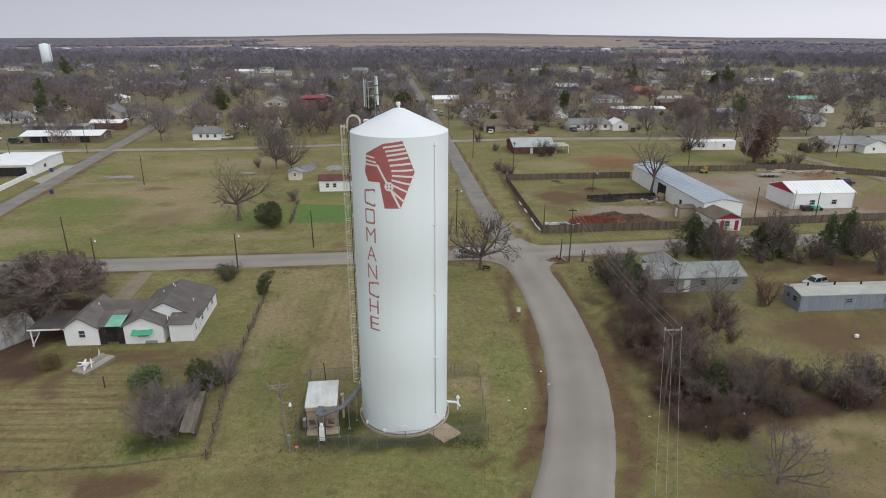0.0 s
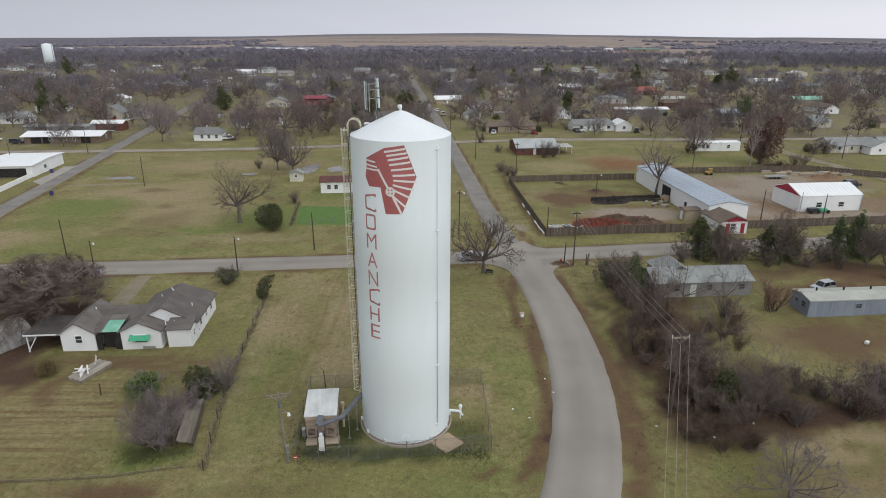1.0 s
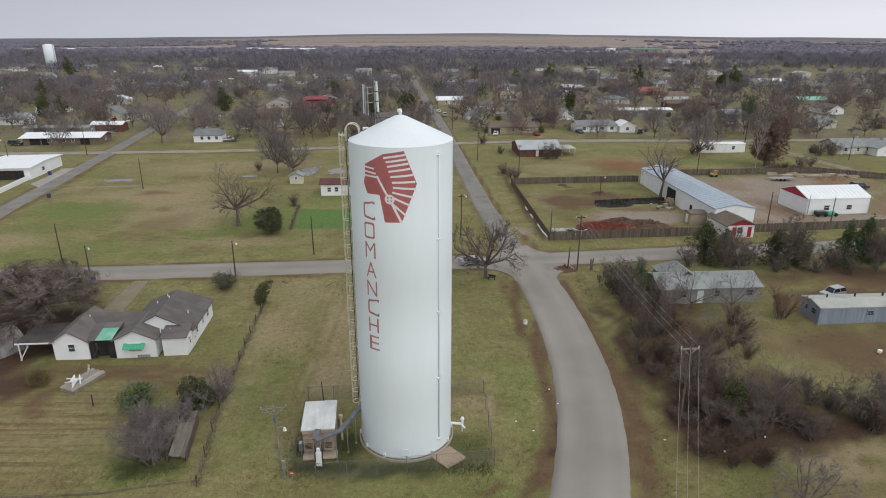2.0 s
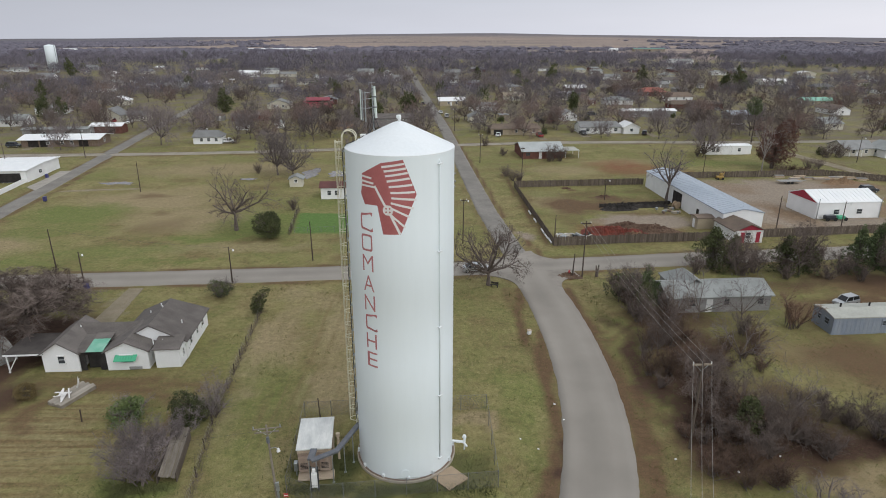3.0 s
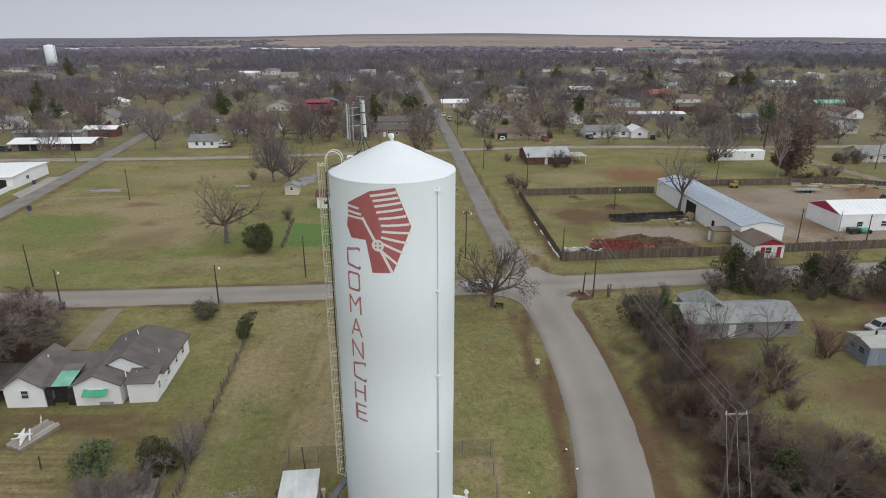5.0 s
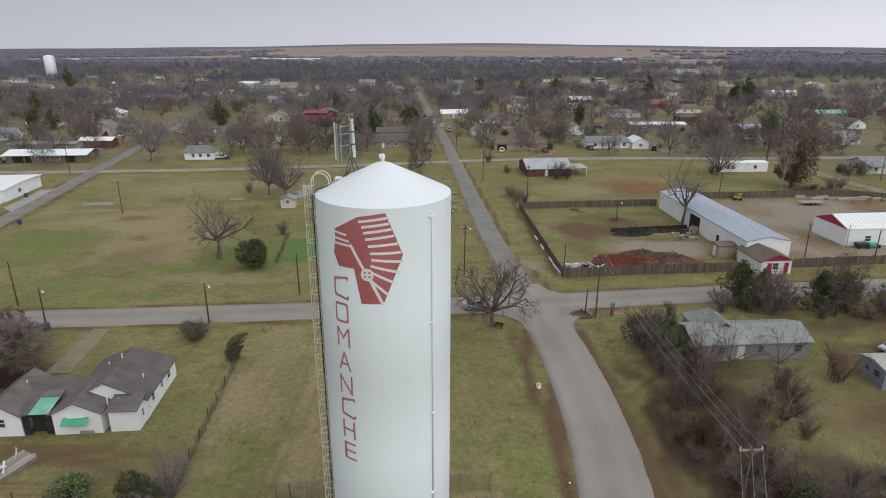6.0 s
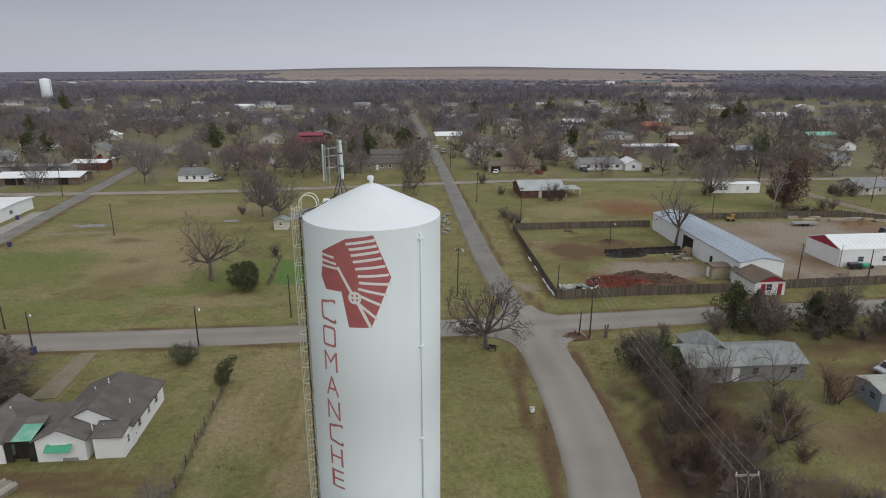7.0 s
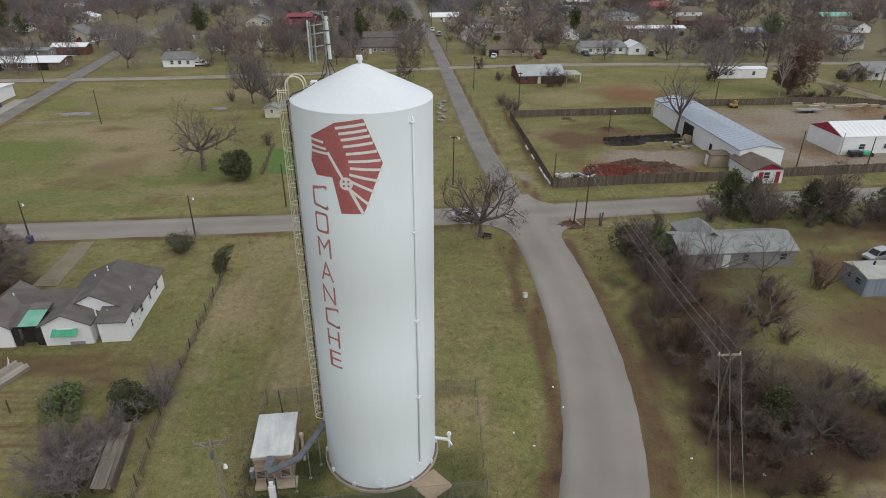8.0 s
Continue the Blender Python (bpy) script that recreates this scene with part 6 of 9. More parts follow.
def house(name, label, x, y, yaw, w, d, h, rise, wall, roof, ridge="x", hips=(0, 0), wins=(), doors=(), over=0.4, ribbed=0.0, category="house", trim=None, chimney=False, porch=None):
    """A house of w by d metres; wins and doors: (side, metres along from its middle). ridge: the axis that the roof's ridge follows."""
    ob = thing(name, label, category, pose(x, y, 0, 0, 0, yaw))
    a, b = (w, d) if ridge == "y" else (d, w)
    m = Matrix() if ridge == "y" else pose(0, 0, 0, 0, 0, -90)
    bm = bmesh.new()
    wall_shape(bm, -a / 2, a / 2, -b / 2, b / 2, h, h + rise, hips)
    part("wall", fix(bm, m), wall, ob)
    bm = bmesh.new()
    roof_shape(bm, -a / 2, a / 2, -b / 2, b / 2, h, h + rise, hips, over)
    top = part("roof", fix(bm, m), roof, ob)
    if ribbed:
        ribs(top, m, roof, -a / 2, a / 2, -b / 2, b / 2, h, h + rise, ribbed, over)
    for side, u, *size in wins:
        window(ob, side_matrix(w, d, side, u, 1.55), *(size or (1.0, 1.15)), trim=trim)
    for side, u, *size in doors:
        door(ob, side_matrix(w, d, side, u, (size[1] if size else 2.03) / 2 + 0.05), *(size[:2] or (0.95, 2.03)), material=size[2] if len(size) > 2 else None)
    if chimney:
        bm = bmesh.new()
        box(bm, (w * 0.18, 0.3, h + rise + 0.2), (0.6, 0.6, 1.2), bevel=0.03)
        part("chimney", bm, M_BRICK_WALL, ob)
    if porch:
        u, pw, pd = porch
        bm = bmesh.new()
        box(bm, (u, -d / 2 - pd / 2, h - 0.15), (pw, pd + 0.3, 0.14), pose(0, 0, 0))
        part("porch_roof", bm, roof, ob)
        for s in (-1, 1):
            bm = bmesh.new()
            box(bm, (u + s * (pw / 2 - 0.15), -d / 2 - pd + 0.1, (h - 0.2) / 2), (0.12, 0.12, h - 0.2))
            part("post", bm, M_TRIM, ob)
    return ob


# the white house with the green awnings
A = thing("white_farmhouse", "rambling white clapboard house with grey shingle roofs", "house", pose(-28.6, 15.9, 0, 0, 0, 4.4))
bm = bmesh.new()
wall_shape(bm, -8.2, -0.02, 2.3, 11.6, 2.5, 4.65, (0, 1.6))
part("main_wall", bm, M_WHITE_WALL, A, "white painted clapboard wall")
bm = bmesh.new()
roof_shape(bm, -8.2, -0.02, 2.4, 11.6, 2.5, 4.65, (0, 1.6), 0.35)
part("main_roof", bm, M_SHINGLE, A, "grey-brown shingle roof with a hipped end")
bm = bmesh.new()
wall_shape(bm, -8.7, -3.75, -0.1, 5.5, 2.55, 3.75)
part("wing_wall", bm, M_WHITE_WALL, A)
bm = bmesh.new()
roof_shape(bm, -8.7, -3.75, -0.1, 5.5, 2.55, 3.75, over=0.3)
part("wing_roof", bm, M_SHINGLE, A)
bm = bmesh.new()
prism(bm, [(-3.0, -0.05), (0.0, -0.05), (0.0, 2.42), (-3.0, 2.42)], 0.0, 2.4)
part("lean_to_wall", bm, M_WHITE_WALL, A)
bm = bmesh.new()
vs = box(bm, (-1.5, 1.15, 2.62), (3.3, 2.9, 0.12))
for v in vs:
    v.co.z += 0.2 * (v.co.y + 0.3)
part("lean_to_roof", bm, M_SHINGLE, A)
bm = bmesh.new()
wall_shape(bm, -16.1, -11.9, -0.1, 7.0, 2.55, 3.95)
part("west_wall", bm, M_WHITE_WALL, A)
bm = bmesh.new()
roof_shape(bm, -16.1, -11.9, -0.1, 7.0, 2.55, 3.95, over=0.35)
part("west_roof", bm, M_SHINGLE, A)
bm = bmesh.new()
roof_shape(bm, 3.2, 7.2, -14.0, -6.6, 2.5, 3.8, over=0.3)
part("link_roof", fix(bm, Matrix(((0, 1, 0, 0), (1, 0, 0, 0), (0, 0, 1, 0), (0, 0, 0, 1)))), M_SHINGLE, A)
bm = bmesh.new()
slab(bm, [(-13.8, 3.4), (-7.2, 3.4), (-7.2, 7.0), (-13.8, 7.0)], -0.05, 2.5)
part("link_wall", bm, M_WHITE_WALL, A)
# breezeway with its green roof
bm = bmesh.new()
wave = [(-10.9 + 2.0 * k / 24, 2.62 + 0.035 * (k % 2)) for k in range(25)]
for v in prism(bm, wave + [(x, z + 0.04) for x, z in wave[::-1]], -0.3, 2.3):
    v.co.z += 0.16 * (v.co.y + 0.3)
part("breezeway_roof", bm, M_GREEN_POLY, A, "faded green corrugated porch roof")
bm = bmesh.new()
for v in box(bm, (-11.55, 1.55, 2.62), (1.25, 3.7, 0.06)):
    v.co.z += 0.16 * (v.co.y + 0.3)
part("breezeway_side_roof", bm, M_SHINGLE, A)
bm = bmesh.new()
for v in box(bm, (-9.9, 2.95, 2.64), (2.1, 1.3, 0.08)):
    v.co.z += 0.16 * (v.co.y + 0.3)
part("breezeway_back_roof", bm, M_SHINGLE, A)
# dark panel added in the porch opening to stand for its shade
bm = bmesh.new()
box(bm, (-10.4, 0.7, 1.15), (1.6, 0.06, 2.3))
part("breezeway_door", bm, M_DARK, A, "dark panel standing for the shade in the porch")
bm = bmesh.new()
for x0, x1 in ((-11.9, -11.2), (-9.6, -8.75)):
    box(bm, ((x0 + x1) / 2, 0.1, 1.2), (x1 - x0, 0.1, 2.4))
box(bm, (-10.4, 0.1, 2.3), (1.7, 0.1, 0.35))
part("breezeway_screen", bm, M_DARK, A, "dark screened porch front")
bm = bmesh.new()
box(bm, (-10.4, 3.3, 1.2), (3.2, 0.1, 2.4))
part("breezeway_back", bm, M_GREY_WALL, A)
# carport at the west end
bm = bmesh.new()
vs = box(bm, (-18.2, 2.6, 2.5), (4.6, 5.6, 0.14))
# roof colour darkened for the oak's shade as well as its stains
part("carport_roof", bm, M_SHINGLE_SHADED, A, "carport roof with stains and oak shade in its dark colour")
bm = bmesh.new()
box(bm, (-18.2, -0.23, 2.47), (4.6, 0.05, 0.2))
part("carport_fascia", bm, M_TRIM, A)
for x, y in ((-20.2, 0.0), (-20.2, 5.2), (-18.3, 5.2)):
    bm = bmesh.new()
    box(bm, (x, y, 1.2), (0.13, 0.13, 2.5))
    part("carport_post", bm, M_TRIM, A)
bm = bmesh.new()
box(bm, (0, 0, 0), (0.1, 0.1, 2.4), pose(-19.7, 0.0, 1.1, 0, 32, 0))
part("carport_brace", bm, M_TRIM, A)
# green awning over the wing's window
window(A, pose(-6.3, -0.12, 1.5), 1.5, 1.0)
bm = bmesh.new()
wave = [(-7.6 + 2.6 * k / 16, 1.98 + 0.03 * (k % 2)) for k in range(17)]
prism(bm, wave + [(x, z + 0.04) for x, z in wave[::-1]], -0.12, -0.9)
for v in bm.verts:
    v.co.z += 0.62 * (v.co.y + 0.12)
part("awning", bm, M_GREEN_AWN, A, "bright green metal window awning")
window(A, pose(-13.9, -0.12, 1.65), 0.8, 1.0)
for y, w in ((1.2, 0.5), (4.2, 0.8), (6.9, 0.6), (9.2, 0.9)):
    window(A, pose(0.0, y, 1.6, 0, 0, 90), w, 0.95)
door(A, pose(0.0, 2.6, 1.05, 0, 0, 90))
bm = bmesh.new()
box(bm, (-5.4, -0.15, 0.2), (1.5, 0.12, 0.35))
part("foundation_vent", bm, M_GREY_WALL, A)
for x, y, z, h in ((-4.9, 9.0, 4.3, 0.35), (-4.2, 7.6, 4.7, 0.3), (-1.3, 5.6, 3.3, 0.45), (-6.0, 8.0, 3.8, 0.3), (-13.4, 4.6, 3.7, 0.25), (-3.4, 1.1, 3.0, 0.6)):
    bm = bmesh.new()
    tube(bm, [(x, y, z - 0.3), (x, y, z + h)], 0.07, 8)
    part("vent_pipe", bm, M_TRIM, A)
bm = bmesh.new()
prism(bm, [(-3.35, 2.6), (-1.55, 2.6), (-2.45, 3.1)], 1.6, 1.75)
part("small_gable", bm, M_WHITE_WALL, A)

# yard things of the white house
dk = thing("broken_deck", "weathered low wooden deck heaped with white broken lumber", "deck", pose(-38.4, 9.3, 0, 0, 0, 70))
for k in range(9):
    bm = bmesh.new()
    box(bm, (0.1 * (k % 3), -1.0 + 0.25 * k, 0.42), (4.5, 0.23, 0.05))
    part("plank", bm, M_DECK_PALE, dk)
bm = bmesh.new()
for y in (-1.05, 1.05):
    box(bm, (0.1, y, 0.19), (4.4, 0.08, 0.44))
for x in (-2.1, 2.25):
    box(bm, (x, 0, 0.19), (0.08, 2.0, 0.44))
part("frame", bm, M_DECK, dk)
rngl = random.Random(9)
lum = thing("lumber_heap", "heap of broken white painted boards on the deck", "lumber", pose(-38.7, 9.2, 0.445, 0, 0, 70) @ Matrix.Scale(1.0, 4))
for k in range(14):
    bm = bmesh.new()
    if k < 6:
        m = pose(-1.0 + 0.14 * k, -0.5 + 0.22 * k, 0.2 + 0.03 * k, 0, -6 + 3 * (k % 3), 28 + 4 * (k % 4))
    elif k < 10:
        m = pose(1.2 + 0.12 * (k - 6), 0.15 * (k - 7), 0.42, 0, 52 + 9 * (k - 6), 70 + 25 * (k - 6))
    else:
        m = pose(rngl.uniform(-1.3, 1.2), rngl.uniform(-0.6, 0.6), 0.32 + 0.05 * k % 0.3, rngl.uniform(-15, 15), rngl.uniform(-20, 20), rngl.uniform(0, 180))
    box(bm, (0, 0, 0), (rngl.uniform(1.0, 1.9), 0.14, 0.05), m)
    part("board", bm, M_WHITE_MARK, lum)
q = thing("quonset_hut", "old curved corrugated metal hut with rust streaks", "hut", pose(-55.0, 14.8, 0, 0, 0, -28))
bm = bmesh.new()
rings = []
for k in range(57):
    rr = 2.9 + 0.035 * (k % 2)
    rings.append([bm.verts.new((rr * math.cos(math.pi * j / 14), -5 + 10 * k / 56, rr * 0.95 * math.sin(math.pi * j / 14) - 0.03)) for j in range(15)])
for p, r in zip(rings, rings[1:]):
    for j in range(14):
        bm.faces.new((p[j], p[j + 1], r[j + 1], r[j]))
bm.faces.new(rings[0])
bm.faces.new(rings[-1][::-1])
part("shell", bm, M_HUT, q, "corrugated silver metal shell")
bm = bmesh.new()
box(bm, (0, -5.03, 1.0), (1.8, 0.08, 2.0))
part("door", bm, M_DARK, q)
old = thing("collapsed_shed", "low collapsed shed with a grey board roof under brush", "shed", pose(-22.3, -1.5, 0, 0, 0, 10.9) @ Matrix.Diagonal((0.6, 1.28, 0.8, 1)))
for k in range(8):
    bm = bmesh.new()
    box(bm, (-0.9 + 0.3 * k, 0, 0), (0.27, 5.6, 0.04), pose(0, 0, 1.3 + 0.03 * (k % 3), 3 + (k * 7) % 5, 10, 0))
    part("roof_board", bm, M_DECK, old)
for x, h in ((-1.4, 1.2), (1.4, 1.2)):
    bm = bmesh.new()
    box(bm, (x, 0, h / 2), (0.12, 5.2, h + 0.1))
    part("wall", bm, M_WOODFENCE, old)
post = thing("yard_post", "short dark post in the back yard", "post", pose(-34.7, 4.6, 0))
bm = bmesh.new()
tube(bm, [(0, 0, -0.05), (0.06, 0, 1.5)], 0.07, 6)
part("post", bm, M_POLE, post)
bm = bmesh.new()
slab(bm, [(-46.9, 40.2), (-44.6, 40.4), (-43.1, 27.8), (-46.3, 27.6)], -0.05, 0.05)
tagged(part("driveway", bm, M_PATH, None), "cracked tan concrete driveway in the grass", "driveway", kind="structure")

# the compound: long shop, red-gabled office, white shop
house("long_metal_shop", "long white metal shop with a blue-grey ribbed roof", 63.2, 90.0, 4.6, 8.6, 40.0, 4.1, 0.85, M_WHITE_WALL, M_METAL_ROOF, "y", wins=(), doors=(("w", -0.9, 4.6, 3.3, M_DARK), ("w", 9.5, 1.0, 2.1, M_DARK)), over=0.15, ribbed=1.2, category="shop building")
office = house("red_gabled_office", "small white office with a crimson gable and brown roof", 62.9, 67.3, 6, 5.8, 7.4, 2.6, 1.15, M_WHITE_WALL, M_SHINGLE_BR, "y", wins=(("s", -0.2, 1.1, 1.2),), doors=(("s", -1.3, 0.8, 2.1, M_CRIMSON), ("s", 1.9, 0.8, 2.1, M_CRIMSON), ("w", 1.0, 0.9, 2.0)), over=0.45, category="office")
bm = bmesh.new()
prism(bm, [(-2.85, 2.62), (2.85, 2.62), (0, 3.72)], -3.9, -3.71)
part("gable_panel", bm, M_CRIMSON, office, "crimson painted gable panel")
house("tan_shed", "small tan storage shed with a flat roof", 58.4, 74.0, 6, 3.9, 3.0, 2.3, 0.25, M_TAN_WALL, M_SHINGLE_BR, "x", doors=(("w", 0, 0.9, 1.9, M_TRIM),), over=0.15, category="shed")
ws = house("white_metal_shop", "white metal shop with crimson gable end and white roof", 92.6, 85.6, 5.5, 15.2, 10.2, 3.6, 1.75, M_WHITE_WALL, M_WHITE_ROOF, "x", wins=(("s", -2.8, 1.3, 1.1), ("s", 2.6, 1.3, 1.1)), over=0.12, ribbed=1.0, category="shop building")
bm = bmesh.new()
prism(bm, [(-5.2, 3.6), (5.2, 3.6), (0, 5.34)], -0.1, 0.0)
part("gable_panel", fix(bm, pose(-7.6, 0, 0, 0, 0, -90)), M_CRIMSON, ws, "crimson painted gable panel")
for x in (-7.3, 7.4):
    bm = bmesh.new()
    tube(bm, [(x, -5.25, 0), (x, -5.25, 4.6)], 0.07, 6)
    part("downpipe", bm, M_GALV, ws)

# the grey house and the trailer east of the road
gh = house("grey_house", "weathered grey clapboard house with a pale shingle roof", 44.1, 35.3, 4.5, 15.6, 6.4, 2.5, 1.2, M_GREY_WALL, M_METAL_OLD, "x", wins=(("s", 6.2, 0.9, 0.9), ("s", 1.0, 0.8, 1.0), ("s", -4.2, 0.9, 1.0), ("w", 0.5, 0.9, 1.0), ("w", -1.5, 0.8, 1.6)), doors=(("s", -1.6),), over=0.35, trim=M_GREY_WALL)
bm = bmesh.new()
roof_shape(bm, -5.1, -0.3, -0.4, 6.4, 2.5, 4.15, hips=(0, 2.6), over=0.3)
part("wing_roof", bm, M_METAL_OLD, gh)
bm = bmesh.new()
wall_shape(bm, -5.1, -0.3, 3.0, 6.4, 2.5, 4.15, (0, 2.6))
part("wing_wall", bm, M_GREY_WALL, gh)
tr = house("blue_trailer", "long faded blue-grey mobile home with a pale roof", 68.0, 27.8, 4.0, 23.0, 4.3, 2.45, 0.45, M_BLUE_WALL, M_CREAM_ROOF, "x", wins=(("w", 0.9, 0.9, 0.8), ("w", -0.7, 0.6, 0.7), ("s", -4, 0.9, 0.7), ("s", 2, 0.9, 0.7)), doors=(("s", 5.8, 0.9, 1.9),), over=0.12, category="mobile home", trim=M_BLUE_WALL)
bm = bmesh.new()
box(bm, (0, 0, 0), (0.035, 0.03, 2.6))
batten = part("siding_batten", bm, M_BLUE_WALL, tr)
batten.location = (-11.3, -2.16, 1.35)
for k in range(1, 38):
    part("siding_batten", batten.data, M_BLUE_WALL, tr).location = (-11.3 + 22.6 * k / 37, -2.16, 1.35)
for k in range(5):
    bm = bmesh.new()
    tube(bm, [(-9 + 4.2 * k, 0.4, 3.0), (-9 + 4.2 * k, 0.4, 3.5)], 0.12, 8)
    part("roof_vent", bm, M_DARK, tr)

# houses of the town, one by one
W8 = (("s", -4.0), ("s", 0.8), ("s", 4.0), ("w", 0.0), ("e", 0.0))
W5 = (("s", -2.2), ("s", 2.2), ("w", 0.0), ("e", 0.0))
W3 = (("s", -1.2, 0.8, 0.9), ("w", 0.0, 0.8, 0.9))
D0 = (("s", -0.9),)
bl = house("brick_house", "low red brick house with a pale metal roof", 35.2, 153.6, 5, 13.6, 13.0, 2.4, 1.9, M_BRICK_WALL, M_METAL_PALE, "x", wins=(("s", -5.0, 1.4, 1.0), ("s", 1.5, 1.0, 1.0)), doors=D0, ribbed=1.0, trim=M_BRICK_WALL)
bm = bmesh.new()
vs = box(bm, (9.6, -2.6, 2.4), (5.2, 7.0, 0.12))
part("carport_roof", bm, M_CREAM_ROOF, bl)
for x, y in ((11.9, -5.8), (11.9, 0.6), (7.6, -5.8)):
    bm = bmesh.new()
    box(bm, (x, y, 1.1), (0.12, 0.12, 2.3))
    part("post", bm, M_TRIM, bl)
# the carport is a dark panel standing for the shade inside
house("low_bungalow", "low brown bungalow with a wide roof and open carport", 32.0, 199.0, 4, 20.0, 8.5, 2.5, 1.3, M_TAN_WALL, M_SHINGLE_BR, "x", (1.5, 1.5), (("s", 0), ("s", 3.5), ("s", 7)), (("s", -7.2, 3.6, 2.1, M_DARK),))
house("white_ranch_house", "white ranch house with a grey shingle roof", 66.5, 203.0, 5, 17.0, 8.5, 2.6, 1.6, M_WHITE_WALL, M_SHINGLE_LT, "x", (0, 1.5), (("s", -5.5, 1.4, 1.2), ("s", -2.5, 0.8, 1.2), ("s", 2.0, 1.2, 1.2), ("s", 6.0, 1.4, 1.2)), (("s", -0.3),))
house("white_garage", "white gabled garage with a pale roof", 78.5, 202.0, 5, 6.5, 8.0, 2.7, 1.6, M_WHITE_WALL, M_WHITE_ROOF, "y", wins=(("s", 0, 1.2, 1.1),), category="garage")
house("cream_cottage", "small cream cottage with a grey gabled roof", 18.5, 232.0, 5, 7.5, 8.0, 2.6, 1.8, M_CREAM_WALL, M_SHINGLE_LT, "y", wins=W3, doors=(("s", 1.5),))
house("yellow_house", "pale yellow house with an olive roof", 45.0, 326.0, 5, 12.0, 8.0, 2.6, 1.6, M_CREAM_WALL, M_TAN_WALL, "x", wins=W5, doors=D0)
house("white_cottage", "small white gabled cottage", 61.0, 239.0, 5, 6.5, 8.0, 2.6, 1.9, M_WHITE_WALL, M_SHINGLE_LT, "y", wins=W3)
house("white_mobile_home", "long white mobile home with a flat white roof", 99.0, 157.0, 5, 15.4, 4.3, 2.8, 0.25, M_WHITE_WALL, M_WHITE_ROOF, "x", wins=(("s", -5.5), ("s", -4.0), ("s", 3.5)), doors=(("s", 0.5),), over=0.1, category="mobile home")
# a dark panel stands for the shade of the open front
house("blue_roof_house", "low house with a slate-blue roof and open front", 141.0, 243.0, 5, 10.0, 9.0, 2.6, 1.3, M_GREY_WALL, M_METAL_ROOF, "x", wins=(("s", 3),), doors=(("s", -2, 4, 2.2, M_DARK),))
house("rust_roof_house", "house with a rust-red hipped roof", 136.0, 353.0, 5, 15.5, 9.0, 2.7, 2.2, M_BRICK_WALL, M_ORANGE_ROOF, "x", (3, 3), W8)
house("long_brick_house", "long low dark red brick house", 137.0, 285.0, 3, 28.0, 8.5, 2.6, 1.5, M_BRICK_WALL, M_SHINGLE_BR, "x", (1.5, 1.5), W8, D0)
house("pale_roof_school", "long building with a pale white roof", 102.0, 253.0, 3, 26.0, 7.0, 2.8, 0.7, M_GREY_WALL, M_WHITE_ROOF, "x", wins=W8, category="building")
house("grey_roof_house", "house with a slate-grey gabled roof and pale walls", 141.0, 157.0, 5, 10.5, 9.0, 2.6, 1.9, M_CREAM_WALL, M_SHINGLE_LT, "x", wins=W5, doors=D0, porch=(-2.5, 4.5, 1.6))
house("green_white_house", "pale green-white gabled house with a light grey roof", 151.5, 153.5, 5, 9.0, 9.0, 2.6, 1.9, M_WHITE_WALL, M_METAL_OLD, "y", wins=W3)
house("grey_metal_house", "pale-walled house under a light grey metal roof", 161.0, 157.5, 5, 14.0, 9.0, 2.6, 2.0, M_CREAM_WALL, M_METAL_OLD, "x", wins=W8)
house("dark_roof_house", "large house with a dark hipped roof", 129.0, 384.0, 5, 19.0, 11.0, 2.8, 3.0, M_TAN_WALL, M_SHINGLE, "x", (4, 4), W8)
house("green_roof_house", "long house with a faded green metal roof", 212.0, 303.0, 5, 17.0, 8.0, 2.6, 1.4, M_TAN_WALL, M_GREEN_POLY, "x", wins=W8)
house("beige_house", "beige stucco house with a brown roof", 238.0, 341.0, 5, 11.0, 8.0, 2.7, 1.8, M_TAN_WALL, M_SHINGLE_BR, "x", wins=W5)
house("brown_ranch_house", "brown brick ranch house with a wide roof", 198.0, 214.0, 5, 14.0, 9.0, 2.6, 1.8, M_TAN_WALL, M_SHINGLE_BR, "x", (2, 2), W8)
house("white_far_house", "white house with many windows in the trees", 255.0, 436.0, 5, 19.0, 9.0, 3.0, 1.5, M_WHITE_WALL, M_WHITE_ROOF, "x", wins=W8)
# west side
# the wide opening is a dark panel in place of inner shade
house("white_flat_shop", "wide white building with a flat white metal roof", -118.0, 121.5, 7, 15.0, 19.0, 3.2, 0.35, M_WHITE_WALL, M_WHITE_ROOF, "x", wins=(("e", -2.0, 1.6, 1.0),), doors=(("s", 0, 12.0, 2.5, M_DARK),), over=0.5, ribbed=1.5, category="shop building")
# brown wall and dark panels stand for the shade under the white roof
house("white_carport_building", "long low building with a white metal roof on posts", -132.5, 172.0, 5, 26.0, 10.5, 2.7, 1.0, M_RUST, M_WHITE_ROOF, "x", wins=W8, doors=(("s", -9, 3.5, 2.3, M_DARK), ("s", -5.5, 2.4, 2.3, M_DARK), ("s", 8, 3.2, 2.3, M_DARK)), over=1.0, category="building")
house("grey_long_roof", "long low grey-roofed building", -146.0, 190.0, 5, 24.0, 6.0, 3.0, 0.5, M_GREY_WALL, M_METAL_OLD, "x", wins=W8, category="building")
house("red_wall_barn", "red-walled barn with a white roof", -131.0, 199.0, 5, 12.0, 6.0, 3.0, 0.9, M_BRICK_WALL, M_WHITE_ROOF, "x", doors=(("s", 2, 2.6, 2.4, M_DARK),), category="barn")
